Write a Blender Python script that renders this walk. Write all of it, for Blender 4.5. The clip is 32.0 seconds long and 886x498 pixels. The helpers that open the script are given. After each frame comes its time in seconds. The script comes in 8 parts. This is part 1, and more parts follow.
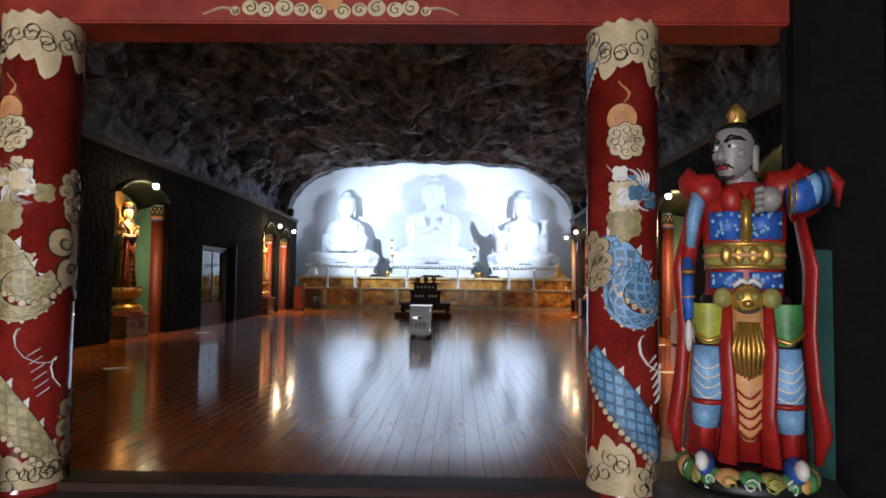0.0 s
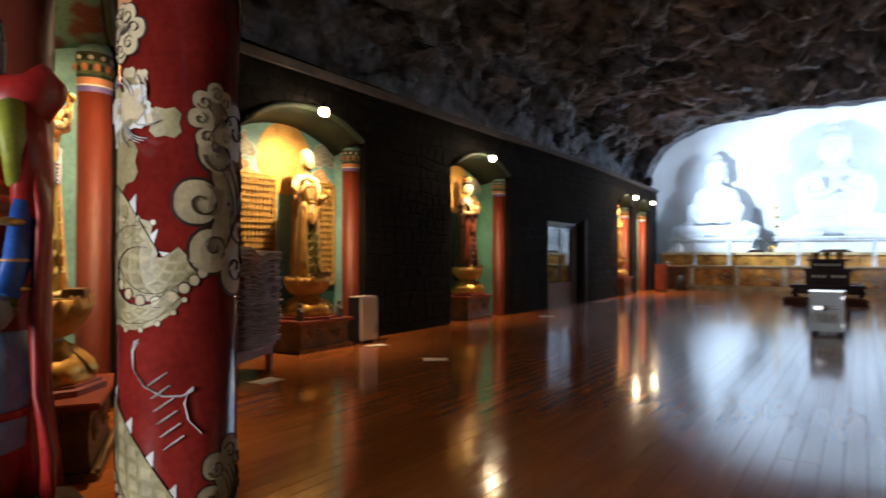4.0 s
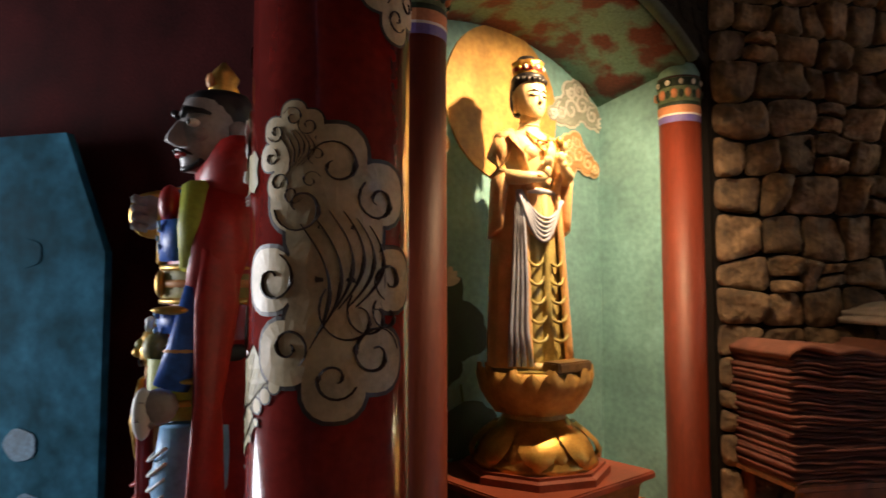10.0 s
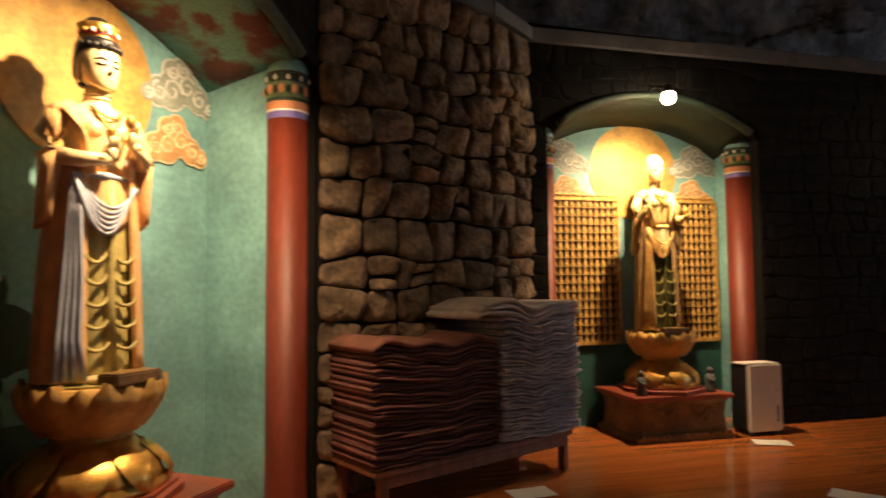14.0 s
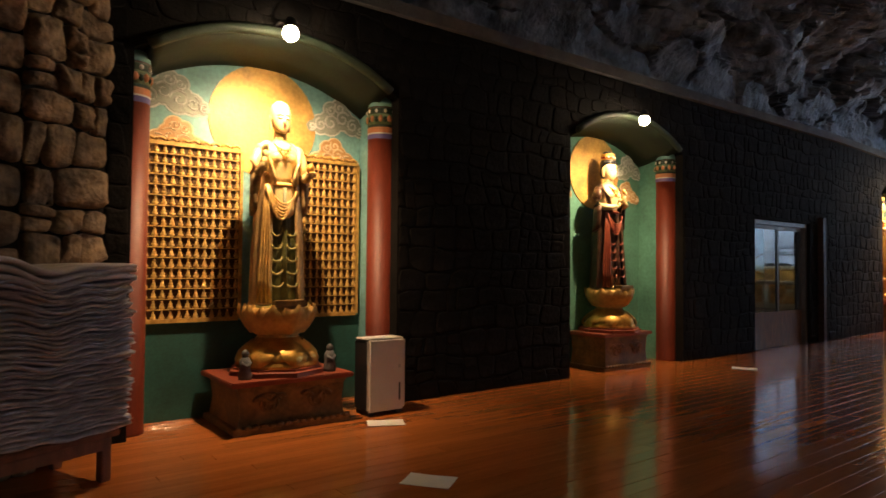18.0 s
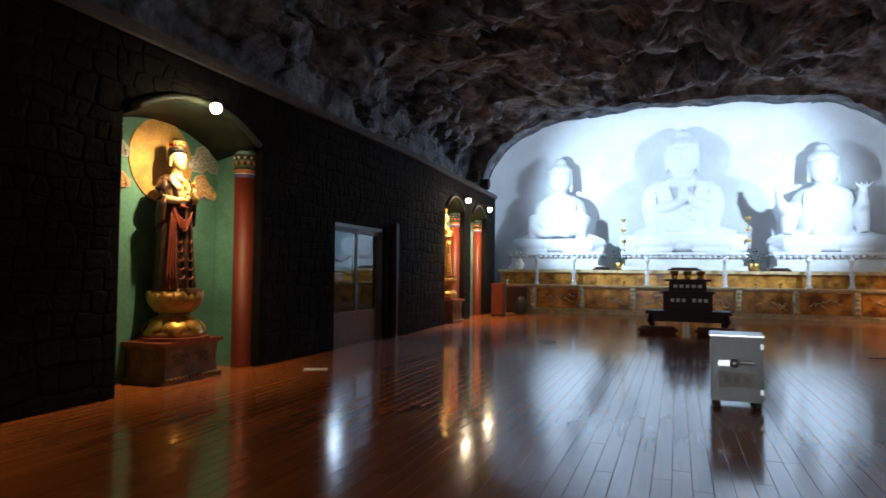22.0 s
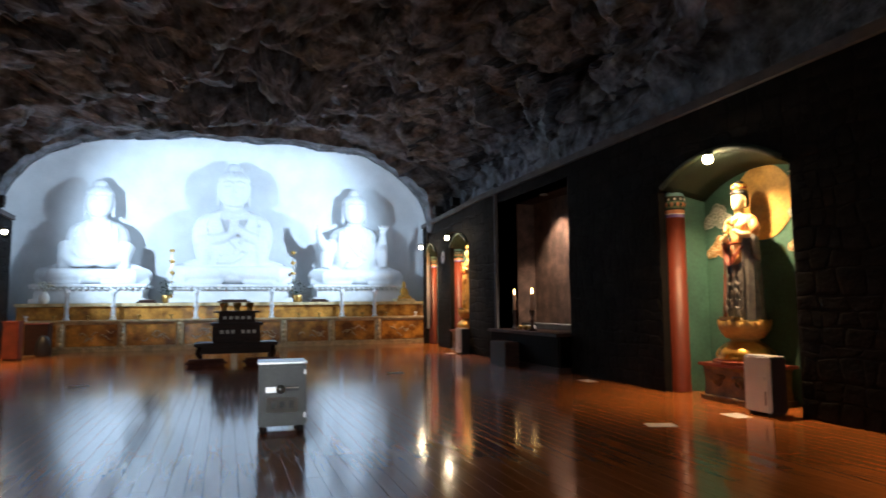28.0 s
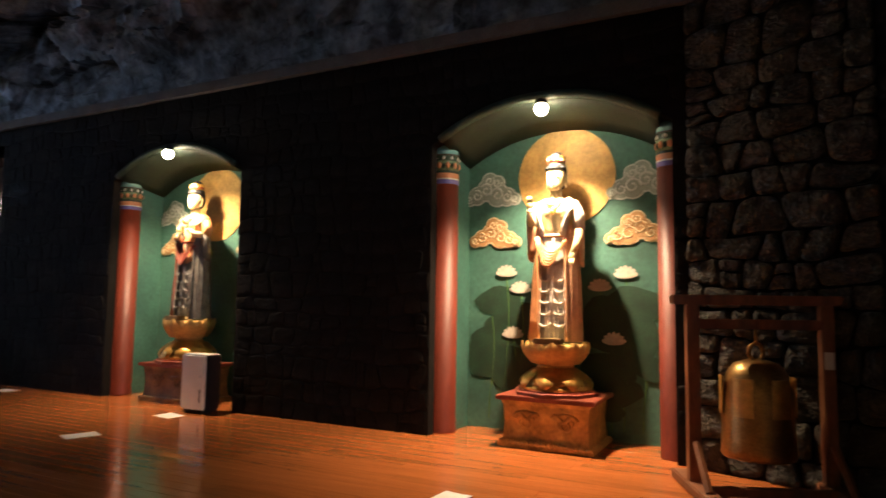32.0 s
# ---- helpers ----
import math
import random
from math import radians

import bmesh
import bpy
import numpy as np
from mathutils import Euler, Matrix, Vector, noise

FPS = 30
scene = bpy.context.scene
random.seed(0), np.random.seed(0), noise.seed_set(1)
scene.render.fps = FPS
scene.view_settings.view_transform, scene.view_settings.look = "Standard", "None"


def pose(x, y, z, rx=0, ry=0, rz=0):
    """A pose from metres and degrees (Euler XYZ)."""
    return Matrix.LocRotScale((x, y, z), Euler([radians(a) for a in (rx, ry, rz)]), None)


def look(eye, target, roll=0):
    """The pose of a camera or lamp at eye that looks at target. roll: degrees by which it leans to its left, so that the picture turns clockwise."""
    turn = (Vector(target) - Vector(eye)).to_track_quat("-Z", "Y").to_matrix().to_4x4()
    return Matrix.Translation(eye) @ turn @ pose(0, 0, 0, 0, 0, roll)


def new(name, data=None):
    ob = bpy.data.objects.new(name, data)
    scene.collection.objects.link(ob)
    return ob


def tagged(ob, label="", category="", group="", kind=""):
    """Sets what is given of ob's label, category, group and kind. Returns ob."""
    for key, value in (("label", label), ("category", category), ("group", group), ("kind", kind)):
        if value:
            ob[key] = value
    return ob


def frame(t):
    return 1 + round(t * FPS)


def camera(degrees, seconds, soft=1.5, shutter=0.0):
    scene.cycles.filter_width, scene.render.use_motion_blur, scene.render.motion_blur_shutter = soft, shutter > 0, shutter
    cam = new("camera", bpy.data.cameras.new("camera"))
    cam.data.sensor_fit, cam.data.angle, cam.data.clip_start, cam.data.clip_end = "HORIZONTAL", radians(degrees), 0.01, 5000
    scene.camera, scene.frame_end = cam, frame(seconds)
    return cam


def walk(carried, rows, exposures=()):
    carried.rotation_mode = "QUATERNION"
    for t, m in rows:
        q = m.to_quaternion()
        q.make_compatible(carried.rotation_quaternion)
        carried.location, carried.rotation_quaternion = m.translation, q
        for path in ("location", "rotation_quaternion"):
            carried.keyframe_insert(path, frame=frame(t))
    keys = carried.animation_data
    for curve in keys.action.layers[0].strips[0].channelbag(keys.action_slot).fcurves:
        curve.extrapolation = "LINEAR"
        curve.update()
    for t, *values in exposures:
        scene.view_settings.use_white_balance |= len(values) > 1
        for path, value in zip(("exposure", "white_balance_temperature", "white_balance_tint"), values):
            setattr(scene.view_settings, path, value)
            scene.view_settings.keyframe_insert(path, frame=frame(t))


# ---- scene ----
cam = camera(69.3, 32.0, shutter=0.4)
PATH = [
    (0, (0.097, 0.38, 1.221), (0.055, 2.377, 1.322), 0.7),
    (0.5, (0.061, 0.677, 1.213), (0.049, 2.675, 1.304), 0.6),
    (1, (0.052, 0.995, 1.233), (0.032, 2.992, 1.322), 0.7),
    (1.5, (-0.009, 1.303, 1.217), (0.012, 3.302, 1.3), 0.9),
    (2, (-0.06, 1.583, 1.203), (-0.056, 3.582, 1.281), 0.7),
    (2.5, (-0.108, 1.854, 1.204), (-0.255, 3.847, 1.258), 1.4),
    (3, (-0.194, 2.11, 1.22), (-0.6, 4.068, 1.267), 0.5),
    (4, (-0.204, 2.611, 1.227), (-1.297, 4.286, 1.25), 0.1),
    (4.5, (-0.278, 2.859, 1.252), (-1.663, 4.302, 1.284), -0.6),
    (6.5, (-0.435, 3.827, 1.315), (-2.128, 4.89, 1.364), -1.4),
    (7, (-0.496, 4.058, 1.322), (-2.232, 5.05, 1.38), -1.3),
    (7.5, (-0.62, 4.259, 1.341), (-2.373, 5.22, 1.407), -1.4),
    (8, (-0.647, 4.444, 1.349), (-2.452, 5.303, 1.423), -1.4),
    (8.5, (-0.639, 4.579, 1.356), (-2.555, 5.147, 1.43), -1.1),
    (9, (-0.705, 4.693, 1.354), (-2.691, 4.913, 1.445), -1.0),
    (9.5, (-0.77, 4.763, 1.379), (-2.765, 4.681, 1.495), -0.5),
    (10, (-0.774, 4.84, 1.394), (-2.709, 4.349, 1.523), -0.1),
    (10.5, (-0.785, 4.922, 1.405), (-2.69, 4.33, 1.543), 0.0),
    (11, (-0.79, 4.96, 1.409), (-2.707, 4.416, 1.575), -0.1),
    (11.5, (-0.795, 4.971, 1.404), (-2.722, 4.463, 1.569), -0.1),
    (12, (-0.802, 4.987, 1.4), (-2.748, 4.552, 1.556), -0.3),
    (12.5, (-0.809, 5.033, 1.399), (-2.777, 4.706, 1.538), -0.4),
    (13, (-0.806, 5.101, 1.405), (-2.796, 4.949, 1.535), -0.7),
    (13.5, (-0.842, 5.192, 1.407), (-2.833, 5.33, 1.524), -0.6),
    (14, (-0.968, 5.288, 1.401), (-2.902, 5.784, 1.517), -0.5),
    (14.5, (-1.048, 5.416, 1.377), (-2.914, 6.128, 1.476), -1.1),
    (16.5, (-1.314, 6.09, 1.304), (-3.025, 7.125, 1.347), -0.2),
    (17, (-1.269, 6.336, 1.291), (-2.968, 7.39, 1.328), 0.2),
    (17.5, (-1.243, 6.507, 1.291), (-2.896, 7.633, 1.325), 0.1),
    (18, (-1.324, 6.692, 1.281), (-2.92, 7.896, 1.336), 0.5),
    (18.5, (-1.324, 6.939, 1.273), (-2.886, 8.186, 1.329), 0.2),
    (19, (-1.25, 7.2, 1.29), (-2.814, 8.446, 1.333), 0.7),
    (19.5, (-1.273, 7.387, 1.27), (-2.735, 8.75, 1.326), 0.6),
    (20, (-1.301, 7.499, 1.262), (-2.646, 8.978, 1.325), 0.4),
    (20.5, (-1.247, 7.522, 1.274), (-2.429, 9.134, 1.333), 0.4),
    (21, (-1.219, 7.518, 1.278), (-2.224, 9.246, 1.341), 0.3),
    (21.5, (-1.209, 7.507, 1.271), (-2.055, 9.318, 1.337), 0.6),
    (22, (-1.207, 7.517, 1.275), (-1.892, 9.394, 1.347), 0.6),
    (22.5, (-1.189, 7.507, 1.27), (-1.756, 9.424, 1.346), 0.5),
    (23, (-1.19, 7.517, 1.279), (-1.669, 9.457, 1.353), 0.3),
    (23.5, (-1.179, 7.521, 1.286), (-1.563, 9.482, 1.358), 0.3),
    (24, (-1.17, 7.529, 1.279), (-1.444, 9.508, 1.361), 0.4),
    (24.5, (-1.158, 7.519, 1.286), (-1.355, 9.506, 1.405), 0.6),
    (26.5, (-1.198, 7.555, 1.285), (-1.131, 9.544, 1.48), -0.0),
    (27, (-1.224, 7.553, 1.277), (-0.985, 9.529, 1.474), -0.5),
    (27.5, (-1.239, 7.55, 1.26), (-0.81, 9.495, 1.446), -0.5),
    (28, (-1.231, 7.551, 1.262), (-0.592, 9.438, 1.436), -0.5),
    (28.5, (-1.229, 7.557, 1.261), (-0.355, 9.349, 1.419), 0.5),
    (29, (-1.196, 7.546, 1.255), (-0.14, 9.238, 1.402), 1.1),
    (29.5, (-1.15, 7.535, 1.256), (-0.006, 9.169, 1.401), 0.9),
    (30, (-1.083, 7.534, 1.265), (0.14, 9.11, 1.415), 0.8),
    (30.5, (-1.014, 7.506, 1.26), (0.296, 9.009, 1.416), 1.1),
    (31, (-0.92, 7.453, 1.264), (0.529, 8.823, 1.423), 0.9),
    (31.5, (-0.915, 7.47, 1.275), (0.729, 8.599, 1.434), 0.7),
    (32, (-0.883, 7.467, 1.283), (0.894, 8.369, 1.452), 0.8),
]
walk(cam, [(t, look(eye, target, roll)) for t, eye, target, roll in PATH], ((0.0, 0.2, 7000, 19), (2.5, 0.1, 6900, 15), (4.0, 0.45, 6700, 14), (6.5, 0.9, 6600, 13), (9.0, 0.72, 6600, 14), (12.5, 0.8, 6900, 19), (14.0, 0.6, 6500, 13), (16.5, 0.4, 6600, 14), (19.5, 0.38, 6600, 14), (21.0, 0.15, 6600, 11), (28.5, 0.1, 6600, 11), (30.0, 0.12, 6500, 10), (31.2, 0.3, 6200, 10), (32.0, 0.42, 5650, 9)))

# ---- world, large lights ----
world = bpy.data.worlds.new("world")
scene.world = world
world.use_nodes = True
wn = world.node_tree
sky = wn.nodes.new("ShaderNodeTexSky")
sky.sky_type, sky.sun_disc, sky.sun_elevation, sky.sun_rotation = "NISHITA", False, radians(40), radians(160)
wn.links.new(sky.outputs[0], wn.nodes["Background"].inputs[0])
wn.nodes["Background"].inputs[1].default_value = 0.08
scene.view_settings.exposure = 0.0


def lamp(name, kind, m, energy, colour, size=0.1, spot=None, blend=0.6, wide=None):
    d = bpy.data.lights.new(name, kind)
    d.energy, d.color = energy, colour
    if kind == "AREA":
        d.shape, d.size, d.size_y = "RECTANGLE", size, wide or size
    else:
        d.shadow_soft_size = size
    if kind == "SPOT":
        d.spot_size, d.spot_blend = radians(spot), blend
    ob = new(name, d)
    ob.matrix_basis = m
    return ob


WARM, COOL, DAY = (1.0, 0.67, 0.36), (0.54, 0.76, 1.0), (0.86, 0.93, 1.0)
# the two floodlights on the ledges that light the stone altar
lamp("floodlight_beam", "SPOT", look((-6.52, 26.25, 3.98), (-1.8, 31.6, 3.7)), 3350, COOL, 0.12, 90, 0.9)
lamp("floodlight_beam", "SPOT", look((4.72, 26.25, 4.18), (-0.3, 31.6, 3.8)), 3350, COOL, 0.12, 90, 0.9)
# daylight through the entrance behind the walker
lamp("entrance_daylight", "AREA", look((-1.7, -3.3, 1.5), (-1.2, 4.0, 1.2)), 340, DAY, 2.8, wide=2.4)


# ---- materials ----
def mat(name, base, rough=0.6, metal=0.0, var=0.25, scale=6.0, bump=0.15, fine=60.0, spec=0.5, tint=None, rnd=0.0, coat=0.0, stretch=None, emit=None, detail=6.0, ramp=(0.35, 0.7), bdist=0.01):
    """A painted, stone, wood or metal surface with two scales of variation and relief."""
    m = bpy.data.materials.new(name)
    m.use_nodes = True
    nt = m.node_tree
    N, L = nt.nodes, nt.links
    b = N["Principled BSDF"]
    b.inputs["Roughness"].default_value, b.inputs["Metallic"].default_value = rough, metal
    b.inputs["Specular IOR Level"].default_value = spec
    b.inputs["Coat Weight"].default_value = coat
    b.inputs["Coat Roughness"].default_value = 0.07
    tc = N.new("ShaderNodeTexCoord")
    mp = N.new("ShaderNodeMapping")
    L.new(tc.outputs["Object"], mp.inputs[0])
    if stretch:
        mp.inputs["Scale"].default_value = stretch
    n1, n2 = N.new("ShaderNodeTexNoise"), N.new("ShaderNodeTexNoise")
    n1.inputs["Scale"].default_value, n1.inputs["Detail"].default_value = scale, detail
    n2.inputs["Scale"].default_value, n2.inputs["Detail"].default_value = fine, 4
    for n in (n1, n2):
        L.new(mp.outputs[0], n.inputs["Vector"])
    r = N.new("ShaderNodeValToRGB")
    dark = tint or tuple(c * (1 - var) for c in base)
    light = tuple(min(1, c * (1 + var * 0.6)) for c in base)
    r.color_ramp.elements[0].position, r.color_ramp.elements[0].color = ramp[0], (*dark, 1)
    r.color_ramp.elements[1].position, r.color_ramp.elements[1].color = ramp[1], (*light, 1)
    mx = N.new("ShaderNodeMix")
    mx.data_type, mx.blend_type = "RGBA", "OVERLAY"
    L.new(n1.outputs[0], r.inputs[0])
    mx.inputs[0].default_value = min(0.6, var + 0.1)
    L.new(r.outputs[0], mx.inputs[6])
    L.new(n2.outputs[0], mx.inputs[7])
    out = mx.outputs[2]
    if rnd:
        oi, hsv, mr = N.new("ShaderNodeObjectInfo"), N.new("ShaderNodeHueSaturation"), N.new("ShaderNodeMapRange")
        ge, sm, fr = N.new("ShaderNodeNewGeometry"), N.new("ShaderNodeMath"), N.new("ShaderNodeMath")
        sm.operation, fr.operation = "ADD", "FRACT"
        L.new(oi.outputs["Random"], sm.inputs[0])
        L.new(ge.outputs["Random Per Island"], sm.inputs[1])
        L.new(sm.outputs[0], fr.inputs[0])
        L.new(fr.outputs[0], mr.inputs[0])
        mr.inputs[3].default_value, mr.inputs[4].default_value = 1 - rnd, 1 + rnd
        L.new(mr.outputs[0], hsv.inputs["Value"])
        L.new(out, hsv.inputs["Color"])
        out = hsv.outputs[0]
    L.new(out, b.inputs["Base Color"])
    rr = N.new("ShaderNodeMapRange")
    L.new(n1.outputs[0], rr.inputs[0])
    rr.inputs[3].default_value, rr.inputs[4].default_value = max(0.02, rough * 0.8), min(1, rough * 1.25)
    L.new(rr.outputs[0], b.inputs["Roughness"])
    if bump:
        bp, ad = N.new("ShaderNodeBump"), N.new("ShaderNodeMath")
        ad.operation = "ADD"
        L.new(n1.outputs[0], ad.inputs[0])
        L.new(n2.outputs[0], ad.inputs[1])
        bp.inputs["Strength"].default_value, bp.inputs["Distance"].default_value = bump, bdist
        L.new(ad.outputs[0], bp.inputs["Height"])
        L.new(bp.outputs[0], b.inputs["Normal"])
    if emit:
        b.inputs["Emission Color"].default_value, b.inputs["Emission Strength"].default_value = (*emit[0], 1), emit[1]
    return m


FLOOR = mat("floor_wood", (0.45, 0.138, 0.033), 0.135, var=0.14, scale=2.2, fine=30, bump=0.03, stretch=(9, 0.7, 1), rnd=0.12, coat=0.3, bdist=0.003)
STONE = mat("wall_stone", (0.175, 0.118, 0.07), 0.85, var=0.7, scale=6, fine=22, bump=0.6, rnd=0.35, bdist=0.035)
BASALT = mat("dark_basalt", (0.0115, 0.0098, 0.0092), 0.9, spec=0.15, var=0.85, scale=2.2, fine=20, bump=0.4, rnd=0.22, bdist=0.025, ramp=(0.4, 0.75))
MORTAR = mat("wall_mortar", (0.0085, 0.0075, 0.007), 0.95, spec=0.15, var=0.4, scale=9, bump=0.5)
ROCK = mat("cave_rock", (0.19, 0.225, 0.285), 0.6, var=0.85, scale=2.6, fine=11, bump=0.8, detail=10, bdist=0.05)
LEDGE = mat("ledge_concrete", (0.12, 0.12, 0.125), 0.8, var=0.3, scale=4, bump=0.3)
GRANITE = mat("white_granite", (0.56, 0.57, 0.59), 0.7, var=0.12, scale=3, fine=90, bump=0.12)
PLASTER = mat("chamber_plaster", (0.58, 0.60, 0.62), 0.8, var=0.1, scale=1.1, fine=30, bump=0.25)
ONYX = mat("golden_marble", (0.58, 0.27, 0.05), 0.25, var=0.6, scale=2.6, fine=12, bump=0.03, tint=(0.16, 0.06, 0.015), rnd=0.15)
ONYXPALE = mat("pale_marble", (0.6, 0.47, 0.26), 0.35, var=0.35, scale=6, bump=0.1)
TEAL = mat("teal_plaster", (0.18, 0.39, 0.40), 0.65, var=0.3, scale=2.2, fine=25, bump=0.12)
TEALDARK = mat("dark_teal_paint", (0.02, 0.10, 0.09), 0.6, var=0.3, scale=3, bump=0.1)
REDPAINT = mat("red_column_paint", (0.15, 0.024, 0.010), 0.5, var=0.25, scale=5, fine=50, bump=0.06, stretch=(1, 1, 0.25))
REDDARK = mat("maroon_lacquer", (0.27, 0.022, 0.016), 0.16, var=0.3, scale=4, fine=40, bump=0.05, coat=0.5)
REDBEAM = mat("red_beam_paint", (0.33, 0.035, 0.02), 0.45, var=0.3, scale=4, bump=0.08)
CREAM = mat("cream_paint", (0.68, 0.54, 0.33), 0.4, var=0.2, scale=9, bump=0.05)
INK = mat("dark_line_paint", (0.04, 0.019, 0.013), 0.45, var=0.2, bump=0)
GOLD = mat("gold_leaf", (0.72, 0.42, 0.10), 0.36, 0.75, var=0.25, scale=12, fine=80, bump=0.15)
GOLDMATT = mat("matt_gold_paint", (0.62, 0.38, 0.11), 0.5, 0.25, var=0.3, scale=5, fine=30, bump=0.2)
WHITE = mat("white_paint", (0.78, 0.76, 0.72), 0.45, var=0.1, bump=0.03)
SKIN = mat("pale_gold_skin", (0.66, 0.45, 0.18), 0.4, 0.2, var=0.15, scale=9, bump=0.04)
HAIR = mat("dark_hair_paint", (0.008, 0.007, 0.008), 0.45, var=0.3, bump=0.1)
ORANGE = mat("orange_robe_paint", (0.72, 0.34, 0.13), 0.5, var=0.2, scale=10, bump=0.06)
OLIVE = mat("olive_robe_paint", (0.33, 0.29, 0.08), 0.5, var=0.3, scale=10, bump=0.06)
GREYBLUE = mat("grey_blue_sash_paint", (0.42, 0.47, 0.58), 0.5, var=0.2, scale=10, bump=0.05)
RED = mat("scarlet_paint", (0.38, 0.018, 0.014), 0.4, var=0.25, scale=9, bump=0.05)
BLUE = mat("bright_blue_paint", (0.03, 0.13, 0.52), 0.45, var=0.35, scale=16, bump=0.1)
SKYBLUE = mat("pale_blue_paint", (0.22, 0.45, 0.72), 0.45, var=0.25, scale=12, bump=0.05)
GREEN = mat("green_paint", (0.06, 0.26, 0.08), 0.45, var=0.35, scale=9, bump=0.05)
LIME = mat("yellow_green_paint", (0.38, 0.40, 0.05), 0.45, var=0.25, scale=9, bump=0.05)
GREYSKIN = mat("grey_face_paint", (0.30, 0.27, 0.26), 0.42, var=0.2, scale=9, bump=0.05)
VIOLET = mat("violet_band_paint", (0.16, 0.13, 0.42), 0.5, var=0.2, bump=0.02)
DKGREEN = mat("leaf_green_paint", (0.012, 0.04, 0.02), 0.6, var=0.35, scale=6, bump=0.05)
PINK = mat("lotus_flower_paint", (0.42, 0.42, 0.36), 0.6, var=0.25, scale=6, bump=0.03)
CLOUDWHITE = mat("cloud_paint", (0.30, 0.35, 0.30), 0.6, var=0.2, scale=7, bump=0.04)
CLOUDORANGE = mat("orange_cloud_paint", (0.62, 0.26, 0.12), 0.6, var=0.2, scale=7, bump=0.04)
MAROONWALL = mat("dark_maroon_boarding", (0.05, 0.009, 0.009), 0.9, var=0.4, scale=3, bump=0.15, spec=0.05)
ROBEBROWN = mat("dark_brown_robe_paint", (0.075, 0.035, 0.018), 0.42, 0.2, var=0.5, scale=9, bump=0.1)
CLOUDGOLD = mat("amber_cloud_paint", (0.46, 0.27, 0.11), 0.6, var=0.25, scale=7, bump=0.04)
# east rubble: a darker brown than wall_stone
DARKSTONE = mat("dark_rubble_stone", (0.05, 0.042, 0.03), 0.85, var=0.6, scale=9, fine=38, bump=1.0, rnd=0.35, bdist=0.035)
BOARDCLOUD = mat("dull_blue_cloud_paint", (0.07, 0.17, 0.26), 0.55, var=0.5, scale=9, bump=0.1)
OLIVEDARK = mat("dark_olive_robe_paint", (0.12, 0.12, 0.03), 0.5, var=0.3, scale=10, bump=0.06)
PALEROBE = mat("pale_pinkish_robe_paint", (0.78, 0.72, 0.64), 0.5, var=0.2, scale=9, bump=0.05)
FAIRSKIN = mat("cream_gold_skin_paint", (0.80, 0.63, 0.34), 0.4, 0.05, var=0.12, scale=9, bump=0.03)
YELLOWOLIVE = mat("yellow_olive_robe_paint", (0.50, 0.42, 0.14), 0.5, var=0.25, scale=10, bump=0.05)
PALEGOLD = mat("pale_gilded_skin_paint", (0.72, 0.54, 0.24), 0.42, 0.15, var=0.2, scale=9, bump=0.05)
OCHREROBE = mat("ochre_robe_paint", (0.40, 0.25, 0.10), 0.5, var=0.3, scale=9, bump=0.06)
PEACHROBE = mat("peach_orange_robe_paint", (0.78, 0.46, 0.20), 0.5, var=0.2, scale=9, bump=0.05)
SALMONROBE = mat("salmon_robe_paint", (0.62, 0.34, 0.20), 0.5, var=0.25, scale=9, bump=0.05)
BLACKBOARDING = mat("near_black_boarding", (0.008, 0.006, 0.006), 0.9, var=0.4, scale=3, bump=0.1, spec=0.15)
DARKWOOD = mat("dark_stained_wood", (0.04, 0.016, 0.011), 0.5, spec=0.25, var=0.4, scale=4, stretch=(1, 1, 6), bump=0.15)
PEDWOOD = mat("carved_brown_wood", (0.20, 0.115, 0.04), 0.45, 0.1, var=0.45, scale=6, fine=30, bump=0.25)
REDWOOD = mat("red_stained_wood", (0.24, 0.055, 0.028), 0.4, var=0.3, scale=4, bump=0.1)
GONGWOOD = mat("oiled_brown_wood", (0.22, 0.085, 0.035), 0.45, var=0.35, scale=4, stretch=(4, 4, 1), bump=0.12)
BRASS = mat("aged_brass", (0.42, 0.25, 0.08), 0.35, 0.9, var=0.35, scale=7, bump=0.15)
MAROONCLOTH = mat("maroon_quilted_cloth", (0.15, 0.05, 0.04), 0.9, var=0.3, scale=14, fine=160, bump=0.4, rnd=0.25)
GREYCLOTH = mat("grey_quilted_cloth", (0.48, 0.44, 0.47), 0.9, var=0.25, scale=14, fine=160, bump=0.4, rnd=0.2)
MAROONTOP = mat("lighter_maroon_cloth", (0.22, 0.085, 0.06), 0.9, var=0.25, scale=10, fine=150, bump=0.35)
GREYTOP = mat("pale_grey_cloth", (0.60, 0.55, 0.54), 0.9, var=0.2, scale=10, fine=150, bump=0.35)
PLASTICW = mat("white_plastic", (0.72, 0.70, 0.67), 0.35, var=0.05, bump=0.01)
PLASTICB = mat("black_plastic", (0.02, 0.02, 0.022), 0.4, var=0.2, bump=0.02)
PAPER = mat("white_paper", (0.8, 0.78, 0.74), 0.7, var=0.06, bump=0.02)
SAFEGREY = mat("grey_green_enamel", (0.10, 0.115, 0.115), 0.35, 0.1, var=0.15, scale=4, bump=0.05, rnd=0.05)
STEEL = mat("brushed_steel", (0.55, 0.56, 0.57), 0.3, 0.9, var=0.15, bump=0.03)
SCREENWOOD = mat("gilded_figure_panel", (0.55, 0.35, 0.10), 0.45, 0.3, var=0.3, scale=20, bump=0.1)
DOORGLASS = mat("clear_door_glass", (0.85, 0.90, 0.92), 0.02, var=0, bump=0, spec=0.2)
DOORGLASS.node_tree.nodes["Principled BSDF"].inputs["Transmission Weight"].default_value = 1.0
